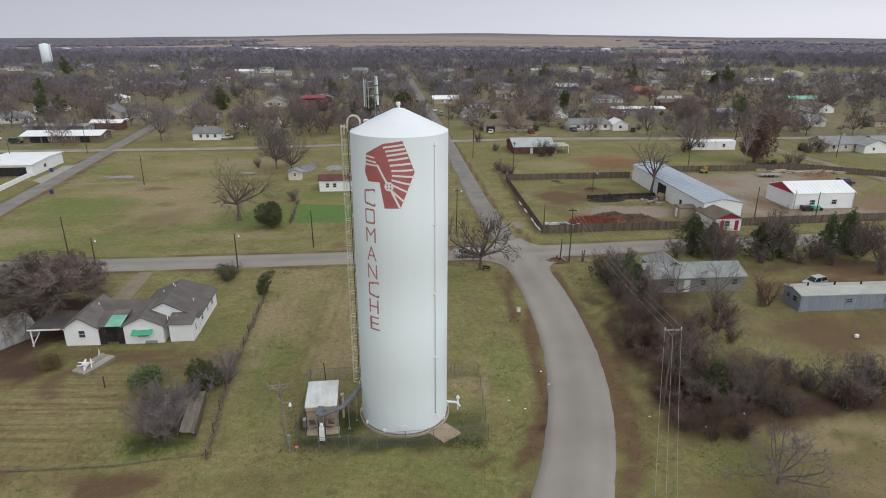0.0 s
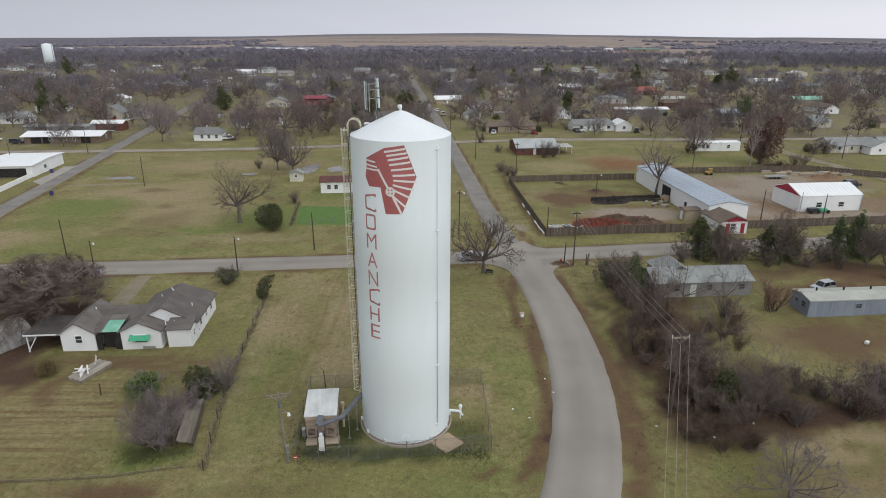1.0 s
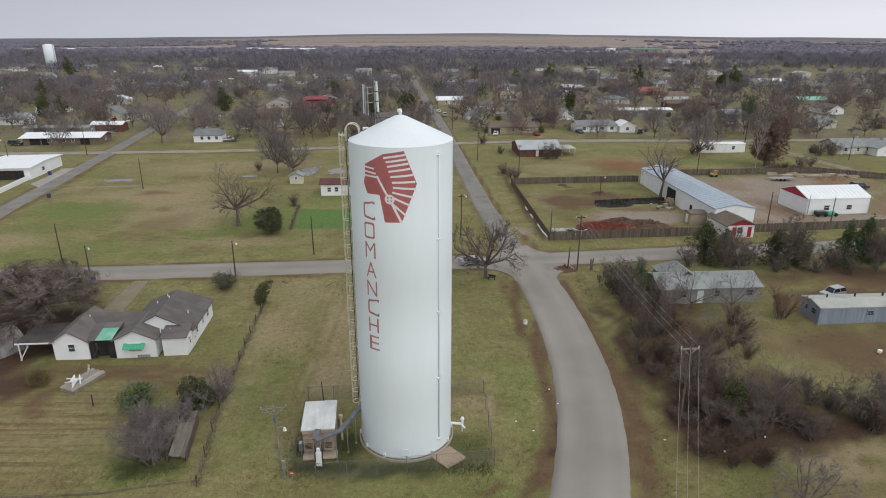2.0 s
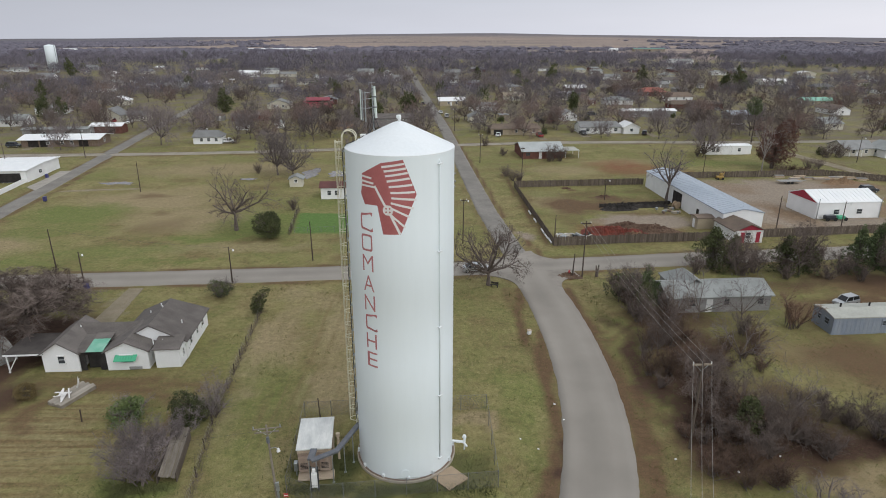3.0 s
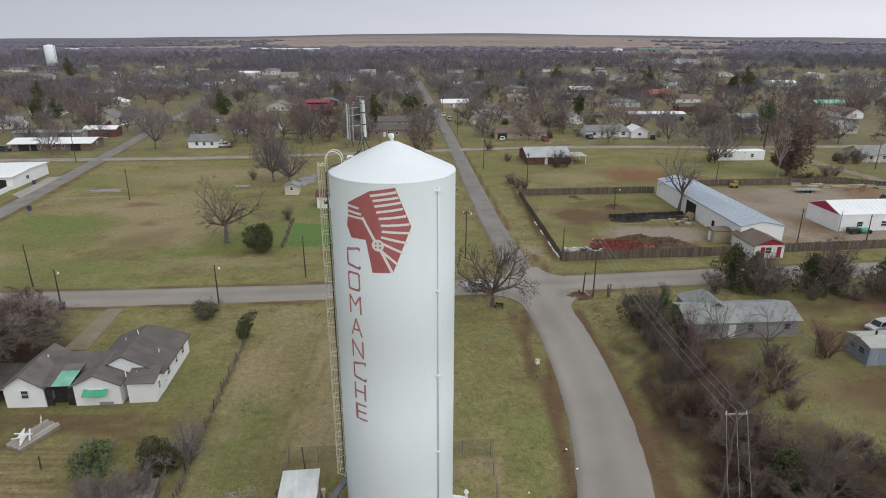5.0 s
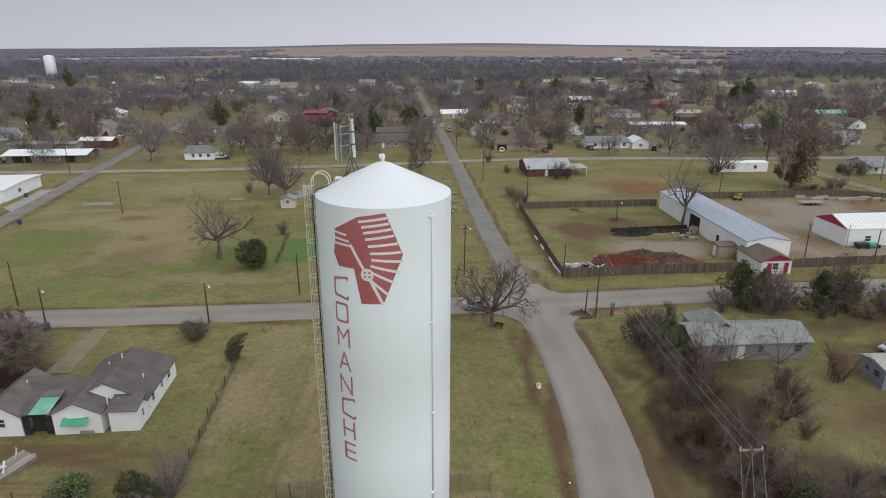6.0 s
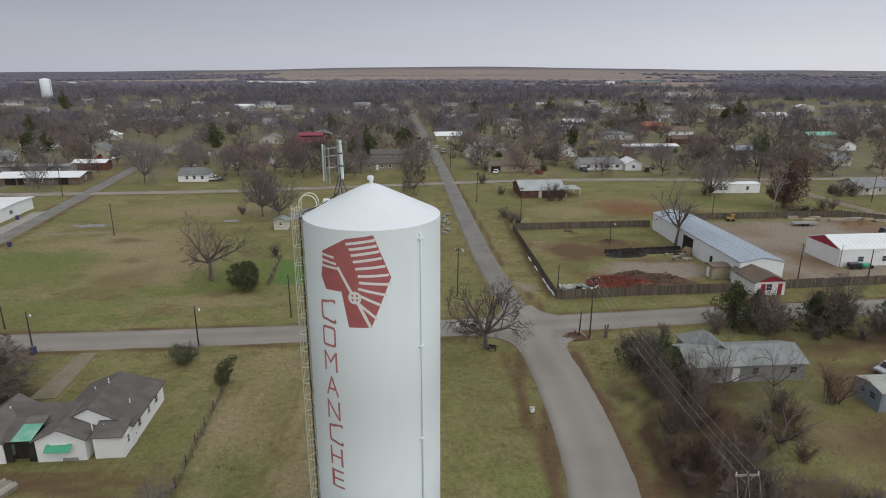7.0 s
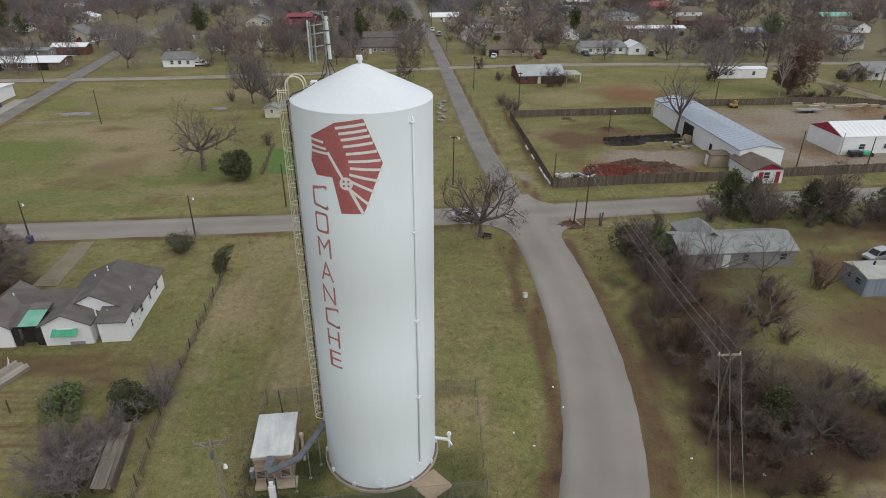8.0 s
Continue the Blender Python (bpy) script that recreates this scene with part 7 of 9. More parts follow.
house("white_cottage", "small white cottage with a grey hipped roof", -82.5, 176.5, 5, 10.0, 7.0, 2.6, 1.8, M_WHITE_WALL, M_SHINGLE_LT, "x", (0.6, 2.0), (("s", -2), ("s", 0.5), ("s", 3.2)), (("s", 4.4),))
house("cream_gabled_house", "cream gabled house among bare trees", -146.0, 233.0, 5, 9.0, 10.0, 3.0, 3.0, M_CREAM_WALL, M_SHINGLE_LT, "y", wins=(("s", -2), ("s", 2)), doors=D0)
house("cream_side_house", "long cream house behind bare trees", -136.0, 236.0, 5, 9.0, 7.0, 2.6, 1.4, M_CREAM_WALL, M_SHINGLE_LT, "x", wins=W5)
house("garden_shed", "small white garden shed", -80.0, 208.0, 5, 4.6, 3.6, 2.2, 0.8, M_WHITE_WALL, M_METAL_OLD, "x", wins=(), doors=D0, category="shed")
house("pump_house", "tiny white shed among trees", -66.0, 213.0, 5, 3.6, 3.2, 2.2, 0.8, M_WHITE_WALL, M_SHINGLE_LT, "y", wins=(), doors=(("s", 0),), category="shed")
rb = house("red_barn", "barn with a bright two-tier crimson metal roof", -60.0, 268.0, 4, 13.0, 12.0, 2.9, 2.3, M_DARK, M_RED_ROOF, "x", doors=(("s", 0, 4, 2.4, M_DARK),), over=0.8, ribbed=1.2, category="barn")
bm = bmesh.new()
box(bm, (0, 1.0, 5.3), (10.6, 4.6, 1.3))
part("upper_wall", bm, M_DARK, rb)
bm = bmesh.new()
roof_shape(bm, -2.3, 2.3, -5.3, 5.3, 5.9, 6.9, over=0.7)
part("upper_roof", fix(bm, pose(0, 1.0, 0, 0, 0, -90)), M_RED_ROOF, rb, "raised crimson upper roof")
house("yellow_shed", "small cream shed with a grey gabled roof", -35.6, 110.2, 5, 3.4, 3.2, 2.1, 0.8, M_CREAM_WALL, M_METAL_OLD, "y", wins=(("s", 0, 0.7, 0.8),), category="shed")
house("red_roof_cottage", "white cottage with a maroon shingle roof", -20.5, 99.5, 5, 12.5, 6.0, 2.9, 0.75, M_WHITE_WALL, M_MAROON, "x", wins=(("s", -4.2, 0.9, 1.1), ("s", -2.4, 0.9, 1.1), ("s", 2.4, 0.9, 1.1)), doors=(("s", 0.6),))
house("brown_house", "low brown house behind bare trees", -20.0, 203.0, 5, 18.0, 9.0, 2.6, 1.9, M_TAN_WALL, M_SHINGLE, "x", (1.5, 1.5), W8, D0)
house("grey_house_far", "low grey-brown house with a carport", -18.0, 176.0 + 52, 5, 16.0, 8.0, 2.6, 1.5, M_GREY_WALL, M_SHINGLE, "x", wins=W8)
house("green_white_hall", "tall pale green and white building on the rise", -63.0, 495.0, 5, 13.0, 12.0, 6.0, 2.0, M_WHITE_WALL, M_METAL_OLD, "x", wins=W5, category="building")
house("white_hall", "white gabled building on the rise", -45.0, 497.0, 5, 11.0, 10.0, 4.5, 2.0, M_WHITE_WALL, M_SHINGLE_LT, "y", wins=W3, category="building")
house("long_white_store", "long low white building", -88.0, 480.0, 3, 33.0, 9.0, 3.2, 0.8, M_WHITE_WALL, M_METAL_OLD, "x", wins=W8, category="building")
house("white_warehouse", "white warehouse on the edge of town", -168.0, 512.0, 8, 17.0, 11.0, 4.0, 1.4, M_WHITE_WALL, M_WHITE_ROOF, "x", wins=W5, category="building")
house("white_warehouse", "long white warehouse on the edge of town", -160.0, 552.0, 8, 16.0, 9.0, 4.0, 1.2, M_WHITE_WALL, M_METAL_OLD, "x", wins=W5, category="building")
house("white_church", "white gabled building below the far tower", -306.0, 446.0, 8, 13.0, 10.0, 4.0, 3.0, M_WHITE_WALL, M_SHINGLE_LT, "x", wins=W5, category="building")
house("grey_far_house", "grey-roofed house in the woods", -108.0, 378.0, 5, 12.0, 8.0, 2.8, 1.5, M_CREAM_WALL, M_SHINGLE_LT, "x", wins=W5)
for k, (x, y, wd) in enumerate(((-305, 1190, 130), (-238, 1105, 42), (338, 1228, 16), (520, 905, 45), (-690, 1150, 24), (300, 760, 30))):
    house("far_long_shed", "long pale farm shed far off", x, y, 2, wd, 14, 4.0, 1.5, M_WHITE_WALL, M_METAL_OLD if k % 2 else M_WHITE_ROOF, "x", wins=(), doors=(("s", 0, 4, 3, M_DARK),), category="farm shed").location.z = float(land(x, y))

house("far_green_shed", "long farm shed with a green roof far off", 404, 1218, 2, 62, 12, 5.0, 1.6, M_TAN_WALL, M_FARGREEN, "x", wins=(), doors=(("s", 0, 4, 3, M_DARK),), category="farm shed").location.z = float(land(404, 1218))

# more houses along the streets farther off
rngh = random.Random(21)
HOUSES = [(o.location.x, o.location.y) for o in bpy.data.objects if o.get("category") in ("house", "building", "barn", "shop building", "mobile home", "shed", "garage", "office", "hut", "farm shed")]
walls = [M_WHITE_WALL, M_CREAM_WALL, M_TAN_WALL, M_BRICK_WALL, M_GREY_WALL, M_WHITE_WALL]
roofs = [M_SHINGLE, M_SHINGLE_LT, M_SHINGLE_BR, M_METAL_OLD, M_SHINGLE_LT, M_SHINGLE_BR, M_WHITE_ROOF]
wall_words = ["white", "cream", "tan", "brick", "grey", "white"]
roof_words = ["dark shingle", "pale grey shingle", "brown shingle", "weathered metal", "pale grey shingle", "brown shingle", "white metal"]
tries = 0
while tries < 900 and len(HOUSES) < 150:
    tries += 1
    y = rngh.uniform(205, 620)
    x = rngh.uniform(-0.78, 0.78) * (y + 40)
    if min(math.hypot(x - a, y - b) for a, b in HOUSES) < 26 or min(float(near_line(np.array([x]), np.array([y]), l)[0]) for l, _ in STREETS) < 11:
        continue
    wi, ri = rngh.randrange(6), rngh.randrange(7)
    house("town_house", f"{wall_words[wi]} house with a {roof_words[ri]} roof among trees", x, y, YAW + rngh.choice((0, 0, 90, 3)), rngh.uniform(10, 16), rngh.uniform(7.5, 9.5), 2.6, rngh.uniform(1.2, 2.2), walls[wi], roofs[ri], rngh.choice("xxy"), rngh.choice(((0, 0), (2, 2))), W5, D0)
    HOUSES.append((x, y))

rsh = random.Random(61)
for k in range(44):
    bx, by = HOUSES[rsh.randrange(len(HOUSES))]
    x, y = bx + rsh.choice((-1, 1)) * rsh.uniform(10, 15), by + rsh.uniform(-4, 12)
    if not 190 < y < 480 or min(math.hypot(x - a, y - b) for a, b in HOUSES) < 9 or min(float(near_line(np.array([x]), np.array([y]), l)[0]) for l, _ in STREETS) < 8:
        continue
    wi, ri = rsh.randrange(6), rsh.randrange(7)
    house("yard_shed", f"small {wall_words[wi]} yard shed with a {roof_words[ri]} roof", x, y, YAW + rsh.choice((0, 90)), rsh.uniform(3, 7), rsh.uniform(3, 5), 2.2, rsh.uniform(0.3, 1.0), walls[wi], roofs[ri], "x", wins=(), doors=(("s", 0),), over=0.2, category="shed")

# the second standpipe, far off
ft = thing("far_water_tower", "distant white steel standpipe above the trees", "water tower", pose(-372, 566, 0))
bm = bmesh.new()
turned(bm, [(0, 0), (4.7, 0), (4.7, 24.4), (4.5, 24.6), (2.1, 25.3), (0, 25.7)], 40)
part("shell", bm, M_TOWER, ft, smooth=True)
bm = bmesh.new()
tube(bm, [(4.8, -0.8, 0), (4.8, -0.8, 25.0)], 0.25, 6)
part("ladder", bm, M_GALV, ft)

# ---- poles and wires ----


def power_pole(x, y, h, label, arm=0.0, turn=0.0, lamp=False, material=None, lean=0.0, box_on=False):
    p = thing("utility_pole", label, "utility pole", pose(x, y, 0, 0, lean, turn))
    bm = bmesh.new()
    tube(bm, [(0, 0, -0.2), (0, 0, h * 0.5), (0, 0, h)], 0.13, 8, 0.075)
    part("pole", bm, M_DECK if box_on else (M_POLE_MID if material else M_POLE), p)
    if arm:
        bm = bmesh.new()
        box(bm, (0, 0.14, h - 0.45), (arm, 0.1, 0.1 if box_on else 0.18), bevel=0.012)
        part("cross_arm", bm, M_DECK if box_on else (M_POLE_PALE if material else M_POLE), p)
        for u in (-0.46, 0.0, 0.46):
            bm = bmesh.new()
            tube(bm, [(u * arm, 0.12, h - 0.4), (u * arm, 0.12, h - 0.15)], 0.05, 6)
            part("insulator", bm, M_GALV if box_on else M_TRIM, p)
        for s in (-1, 1):
            bm = bmesh.new()
            tube(bm, [(s * arm * 0.32, 0.12, h - 0.5), (0, 0.12, h - 1.15)], 0.025, 4)
            part("brace", bm, M_GALV, p)
    if lamp:
        bm = bmesh.new()
        zl = h - (1.9 if box_on else 0.0)
        tube(bm, [(0, 0, zl - 0.5), (0.5, -0.3, zl - 0.2), (0.8, -0.5, zl - 0.25)], 0.03, 5)
        part("lamp_arm", bm, M_GALV, p)
        bm = bmesh.new()
        tube(bm, [(0.8, -0.5, zl - 0.5), (0.8, -0.5, zl - 0.2)], 0.17, 10, 0.09)
        part("lamp_head", bm, M_TRIM, p)
    if box_on:
        bm = bmesh.new()
        box(bm, (0.2, -0.15, 1.6), (0.3, 0.2, 0.9), bevel=0.02)
        box(bm, (0.18, -0.15, 0.6), (0.16, 0.16, 0.9))
        part("meter_box", bm, M_GALV, p)
        bm = bmesh.new()
        tube(bm, [(0.02, -0.26, h - 1.6), (0.02, -0.26, h - 1.05)], 0.14, 10)
        part("transformer", bm, M_TRAY, p, "small dark pole transformer")
        bm = bmesh.new()
        box(bm, (0, -0.13, h - 0.62), (arm * 0.85, 0.08, 0.09))
        part("second_arm", bm, M_DECK, p)
    return p


def wire(pts, label="thin bare overhead wire", sag=0.8, r=0.014, material=None):
    """Wires from pole to pole, hanging between them."""
    w = thing("overhead_wire", label, "wire")
    bm = bmesh.new()
    for a, b in zip(pts, pts[1:]):
        a, b = Vector(a), Vector(b)
        line = [a.lerp(b, k / 14) - Vector((0, 0, sag * 4 * (k / 14) * (1 - k / 14))) for k in range(15)]
        tube(bm, line, r, 4)
    part("strand", bm, material or M_WIRE, w)


power_pole(28.15, 0.36, 9.9, "tall pale wooden power pole with a cross-arm in the thicket", 1.9, 3, material=M_POLE_PALE)
power_pole(27.1, 46.0, 9.75, "dark wooden power pole at the street corner", 1.7, 3)
power_pole(12.6, -42.1, 9.4, "tall pale wooden power pole beside the road", 1.8, -20, material=M_POLE_PALE)
power_pole(25.5, 46.2, 4.0, "short leaning post at the street corner", lean=2)
power_pole(-11.0, -6.9, 7.9, "wooden service pole with lamp and meter beside the tower yard", 2.4, 8, True, M_POLE_PALE, -2, True)
for x, y, h, lamp in ((-63.6, 48.8, 7.25, False), (-55.4, 42.6, 5.4, True), (-31.0, 42.6, 6.3, True), (-20.0, 53.5, 7.25, False), (-73.9, 102.6, 7.95, False), (7.4, 63.0, 9.0, True), (25.6, 64.9, 5.25, False),
                      (43.1, 95.9, 5.25, True), (25.4, 118.2, 9.0, False), (110.4, 163.5, 10.5, False), (72.5, 71.0, 7.5, False), (85.5, 70.5, 6.5, True), (15.0, 141, 9, False), (8, 205, 9, False), (-113, 148, 9, True), (134, 142, 8, True), (160, 140, 8, False), (1.5, 270, 9, False), (-125, 128, 8, False), (77.5, 122, 6, False)):
    power_pole(x, y, h, "weathered wooden utility pole standing in the grass", 1.2 if h > 8 else 0, 5, lamp, lean=0.6 * math.sin(x))
for dx in (-0.87, 0.0, 0.87):
    wire([(28.15 + dx, 0.5, 9.75), (27.1 + dx * 0.85, 46.1, 9.6)], sag=0.9)
    wire([(28.15 + dx, 0.5, 9.75), (12.6 + dx * 0.9, -42.0, 9.2)], sag=3.4)
wire([(-11.0, -6.9, 7.4), (-60, -14, 7.0)], "thin dark overhead wire", 0.8, 0.008, M_CABLE)
wire([(-31, 42.6, 6.2), (-63.6, 48.8, 7.2)], "thin dark overhead wire", 0.5, 0.012, M_CABLE)
wire([(27.1, 46.1, 9.6), (25.4, 118.2, 8.8), (15.0, 141, 8.8)], "thin dark overhead wire", 0.8, 0.012, M_CABLE)

# ---- fences ----


def board_fence(name, line, h, label, step=0.32, lean=1.0, wood=M_WOODFENCE):
    """A plank fence with boards, each a part, on rails."""
    f = thing(name, label, "fence")
    rf = random.Random(len(line) * 7 + int(line[0][0]))
    shapes = []
    for k in range(4):
        bm = bmesh.new()
        hh = h + rf.uniform(-0.1, 0.08)
        prism(bm, [(-0.15, -0.05), (0.15, -0.05), (0.15, hh - 0.02), (0.0, hh + 0.01), (-0.15, hh - 0.02)], -0.012, 0.012)
        me = bpy.data.meshes.new("board")
        bmesh.ops.recalc_face_normals(bm, faces=bm.faces)
        bm.to_mesh(me)
        bm.free()
        me.materials.append(wood)
        shapes.append(me)
    total = 0
    for (x0, y0), (x1, y1) in zip(line, line[1:]):
        length = math.hypot(x1 - x0, y1 - y0)
        yaw = math.degrees(math.atan2(y1 - y0, x1 - x0))
        n = int(length / step)
        for k in range(n):
            u = (k + 0.5) / n
            if total < 300:
                ob = part("board", shapes[rf.randrange(4)], wood, f)
                ob.matrix_basis = pose(x0 + (x1 - x0) * u, y0 + (y1 - y0) * u, 0, rf.uniform(-lean, lean), rf.uniform(-lean, lean), yaw)
                total += 1
        bm = bmesh.new()
        m = pose((x0 + x1) / 2, (y0 + y1) / 2, 0, 0, 0, yaw)
        for z in (0.35, h - 0.35):
            box(bm, (0, 0.045, z), (length, 0.05, 0.09), m)
        part("rail", bm, wood, f)
        for k in range(int(length / 2.4) + 1):
            bm = bmesh.new()
            u = min(1.0, k * 2.4 / length)
            box(bm, (x0 + (x1 - x0) * u, y0 + (y1 - y0) * u, h / 2), (0.11, 0.11, h + 0.1), None)
            part("post", bm, wood, f)
    return f


board_fence("plank_fence", [(24.9, 61.6), (57.4, 65.2)], 1.8, "weathered brown plank fence along the street")
board_fence("plank_fence", [(67.3, 66.9), (103, 71.3), (131, 74.5)], 1.8, "weathered brown plank fence along the street", 0.33)
board_fence("plank_fence", [(22.3, 108.5), (24.9, 61.6)], 1.5, "old plank fence beside a grass alley")
board_fence("plank_fence", [(22.3, 108.5), (57.5, 112.0)], 1.7, "weathered plank fence at the back of the yard")
board_fence("plank_fence", [(66, 119.0), (112, 123), (131, 113)], 1.8, "weathered plank fence behind the gravel yard", 0.34)
board_fence("plank_fence", [(40.2, 88.9), (57.8, 91.8)], 0.95, "low charred black board fence inside the yard", wood=M_CHAR)
bm = bmesh.new()
slab(bm, [(-106.3, 107.5), (-100.6, 103.0), (-99.8, 110.0), (-101.6, 119.5), (-104.6, 128.0), (-109.0, 127.0), (-107.2, 117.0)], -0.1, 0.042)
tagged(part("pavement_apron", bm, M_PALE_SLAB, None), "pale concrete apron between the white building and the street", "pavement", kind="structure")
lw = thing("low_white_wall", "low white block wall beside the white building", "wall")
bm = bmesh.new()
slab(bm, [(-107.2, 93.0), (-106.9, 93.0), (-110.6, 119.0), (-110.9, 119.0)], -0.05, 1.2)
part("blockwork", bm, M_WHITE_WALL, lw)


def wire_fence(name, line, label, brush=True, seed=1, posts=True):
    """An overgrown wire fence: leaning posts, three wires and dry weeds along it."""
    f = thing(name, label, "fence")
    rf = random.Random(seed)
    weeds = Sticks()
    for (x0, y0), (x1, y1) in zip(line, line[1:]):
        length = math.hypot(x1 - x0, y1 - y0)
        n = max(1, int(length / 3.2))
        for k in range(n + 1) if posts else ():
            bm = bmesh.new()
            u = k / n
            x, y = x0 + (x1 - x0) * u, y0 + (y1 - y0) * u
            tube(bm, [(x, y, -0.1), (x + rf.uniform(-0.08, 0.08), y, 1.25)], 0.055, 5)
            part("post", bm, M_POLE, f)
        for z in (0.4, 0.8, 1.15) if posts else (0.12, 0.3):
            bm = bmesh.new()
            tube(bm, [(x0, y0, z), (x1, y1, z)], 0.008, 3)
            part("strand", bm, M_WIRE, f)
        if brush:
            for _ in range(int(length * 34)):
                u, o = rf.random(), rf.gauss(0, 0.22)
                p = Vector((x0 + (x1 - x0) * u + o, y0 + (y1 - y0) * u + o * 0.4, 0))
                q = p + Vector((rf.gauss(0, 0.22), rf.gauss(0, 0.22), rf.uniform(0.2, 1.0) * (0.5 + 0.8 * abs(math.sin(u * 9))) * (1.0 if posts else 0.4)))
                weeds.blade(p, q, 0.018, rf)
    if brush:
        tagged(part("brush_growth", weeds.mesh("brush_growth"), M_TWIG, f), kind="stuff")
    return f


wire_fence("overgrown_fence", [(-23.3, 32.5), (-22.1, 18.1), (-20.7, 4.2), (-18.6, -8.1)], "overgrown wire fence with dry brush along it")
wire_fence("old_fence_line", [(-18.7, -7.4), (-22.8, -8.1), (-26.7, -9.0), (-33.3, -9.5), (-44, -10.2)], "fallen wire fence in dry weeds along the yard's edge", seed=8, posts=False)
wire_fence("field_fence", [(-27.7, 68.0), (-30.0, 86.8)], "short overgrown fence beside the green lawn", seed=4)
chain_fence("lawn_fence", [(-27.0, 69.5), (-13.5, 70.8), (-13.0, 92)], 1.1, "low wire fence round a green lawn", 3.0, 0.6)

# ---- vehicles ----


def vehicle(name, label, x, y, yaw, paint, kind="sedan"):
    L, Wd = {"sedan": (4.7, 1.8), "suv": (4.7, 1.9), "pickup": (5.5, 1.95)}[kind]
    v = thing(name, label, "car" if kind != "pickup" else "pickup truck", pose(x, y, 0.06, 0, 0, yaw))
    h0, h1 = (0.28, 0.88) if kind == "sedan" else (0.38, 1.05)
    top = 1.43 if kind == "sedan" else 1.75
    bm = bmesh.new()
    prism(bm, [(-L / 2, h0 + 0.12), (-L / 2 + 0.1, h0), (L / 2 - 0.12, h0), (L / 2, h0 + 0.18), (L / 2 - 0.06, h1 - 0.16), (L / 2 - 0.9, h1 - 0.02), (-L / 2 + 0.5, h1 + 0.03), (-L / 2 + 0.05, h1 - 0.03)], -Wd / 2, Wd / 2)
    bmesh.ops.bevel(bm, geom=bm.edges[:], offset=0.06, segments=2, affect="EDGES")
    part("body", bm, paint, v, smooth=False)
    if kind == "sedan":
        cab = [(-L / 2 + 0.55, h1), (L / 2 - 1.25, h1), (L / 2 - 2.0, top), (-L / 2 + 1.35, top)]
    elif kind == "suv":
        cab = [(-L / 2 + 0.08, h1), (L / 2 - 1.15, h1), (L / 2 - 1.8, top), (-L / 2 + 0.4, top)]
    else:
        cab = [(-0.35, h1), (L / 2 - 1.35, h1), (L / 2 - 1.95, top), (-0.2, top)]
    bm = bmesh.new()
    prism(bm, cab, -Wd / 2 + 0.12, Wd / 2 - 0.12)
    for w in bm.verts:
        if w.co.z > h1 + 0.1:
            w.co.y *= 0.84
    part("glasshouse", bm, M_CARGLASS, v, "dark tinted glass")
    bm = bmesh.new()
    roof = [(cab[3][0] + 0.02, top - 0.02), (cab[2][0] - 0.02, top - 0.02), (cab[2][0] - 0.15, top + 0.06), (cab[3][0] + 0.15, top + 0.06)]
    prism(bm, roof, -Wd * 0.39, Wd * 0.39)
    for u in (0.0, 0.48, 1.0):
        xb, xt = cab[0][0] + (cab[1][0] - cab[0][0]) * u, cab[3][0] + (cab[2][0] - cab[3][0]) * u
        for s in (-1, 1):
            tube(bm, [(xb, s * (Wd / 2 - 0.1), h1), (xt, s * (Wd / 2 - 0.12) * 0.86, top)], 0.045, 5)
    part("roof", bm, paint, v)
    if kind == "pickup":
        bm = bmesh.new()
        box(bm, (-1.55, 0, h1 + 0.02), (2.0, Wd - 0.35, 0.06))
        part("bed", bm, M_DARK, v)
    for sx in (-L / 2 + 0.85, L / 2 - 0.9):
        for s in (-1, 1):
            bm = bmesh.new()
            tube(bm, [(sx, s * (Wd / 2 - 0.2), 0.28), (sx, s * (Wd / 2 + 0.01), 0.28)], 0.33, 16)
            wh = part("wheel", bm, M_TYRE, v)
            bm = bmesh.new()
            tube(bm, [(sx, s * (Wd / 2 - 0.02), 0.28), (sx, s * (Wd / 2 + 0.025), 0.28)], 0.21, 12)
            part("rim", bm, M_RIM, wh)
    for s in (-1, 1):
        bm = bmesh.new()
        box(bm, (L / 2 - 0.12, s * (Wd / 2 - 0.3), h1 - 0.24), (0.2, 0.36, 0.14), bevel=0.03)
        part("headlight", bm, M_TRIM, v)
        bm = bmesh.new()
        box(bm, (-L / 2 + 0.05, s * (Wd / 2 - 0.25), h1 - 0.16), (0.12, 0.3, 0.16), bevel=0.02)
        part("tail_light", bm, M_CARRED, v)
    return v


vehicle("silver_sedan", "silver sedan stopped on the street behind a tree", 9.2, 48.2, YAW, M_SILVER)
vehicle("silver_suv", "silver-white station wagon parked behind the trailer", 64.6, 34.6, 200, M_SILVER, "suv").scale = (0.85, 0.85, 0.85)
vehicle("white_pickup", "white pickup parked beside the cottage", -75.5, 175.5, 5, M_CARWHITE, "pickup")
vehicle("white_sedan", "white car parked in front of the bungalow", 25.0, 191.5, 80, M_CARWHITE)
vehicle("white_pickup", "white pickup parked on grass by the blue-roofed house", 132, 221, 175, M_CARWHITE, "pickup")
vehicle("red_pickup", "red pickup parked beyond the lane", 134.5, 206, 20, M_CARRED, "pickup")
vehicle("dark_suv", "dark car parked beside the garage", 83.5, 196, 70, M_CARDARK, "suv")
vehicle("dark_sedan", "dark car parked beside the gravel yard", 113, 104, 5, M_CARDARK, "suv")
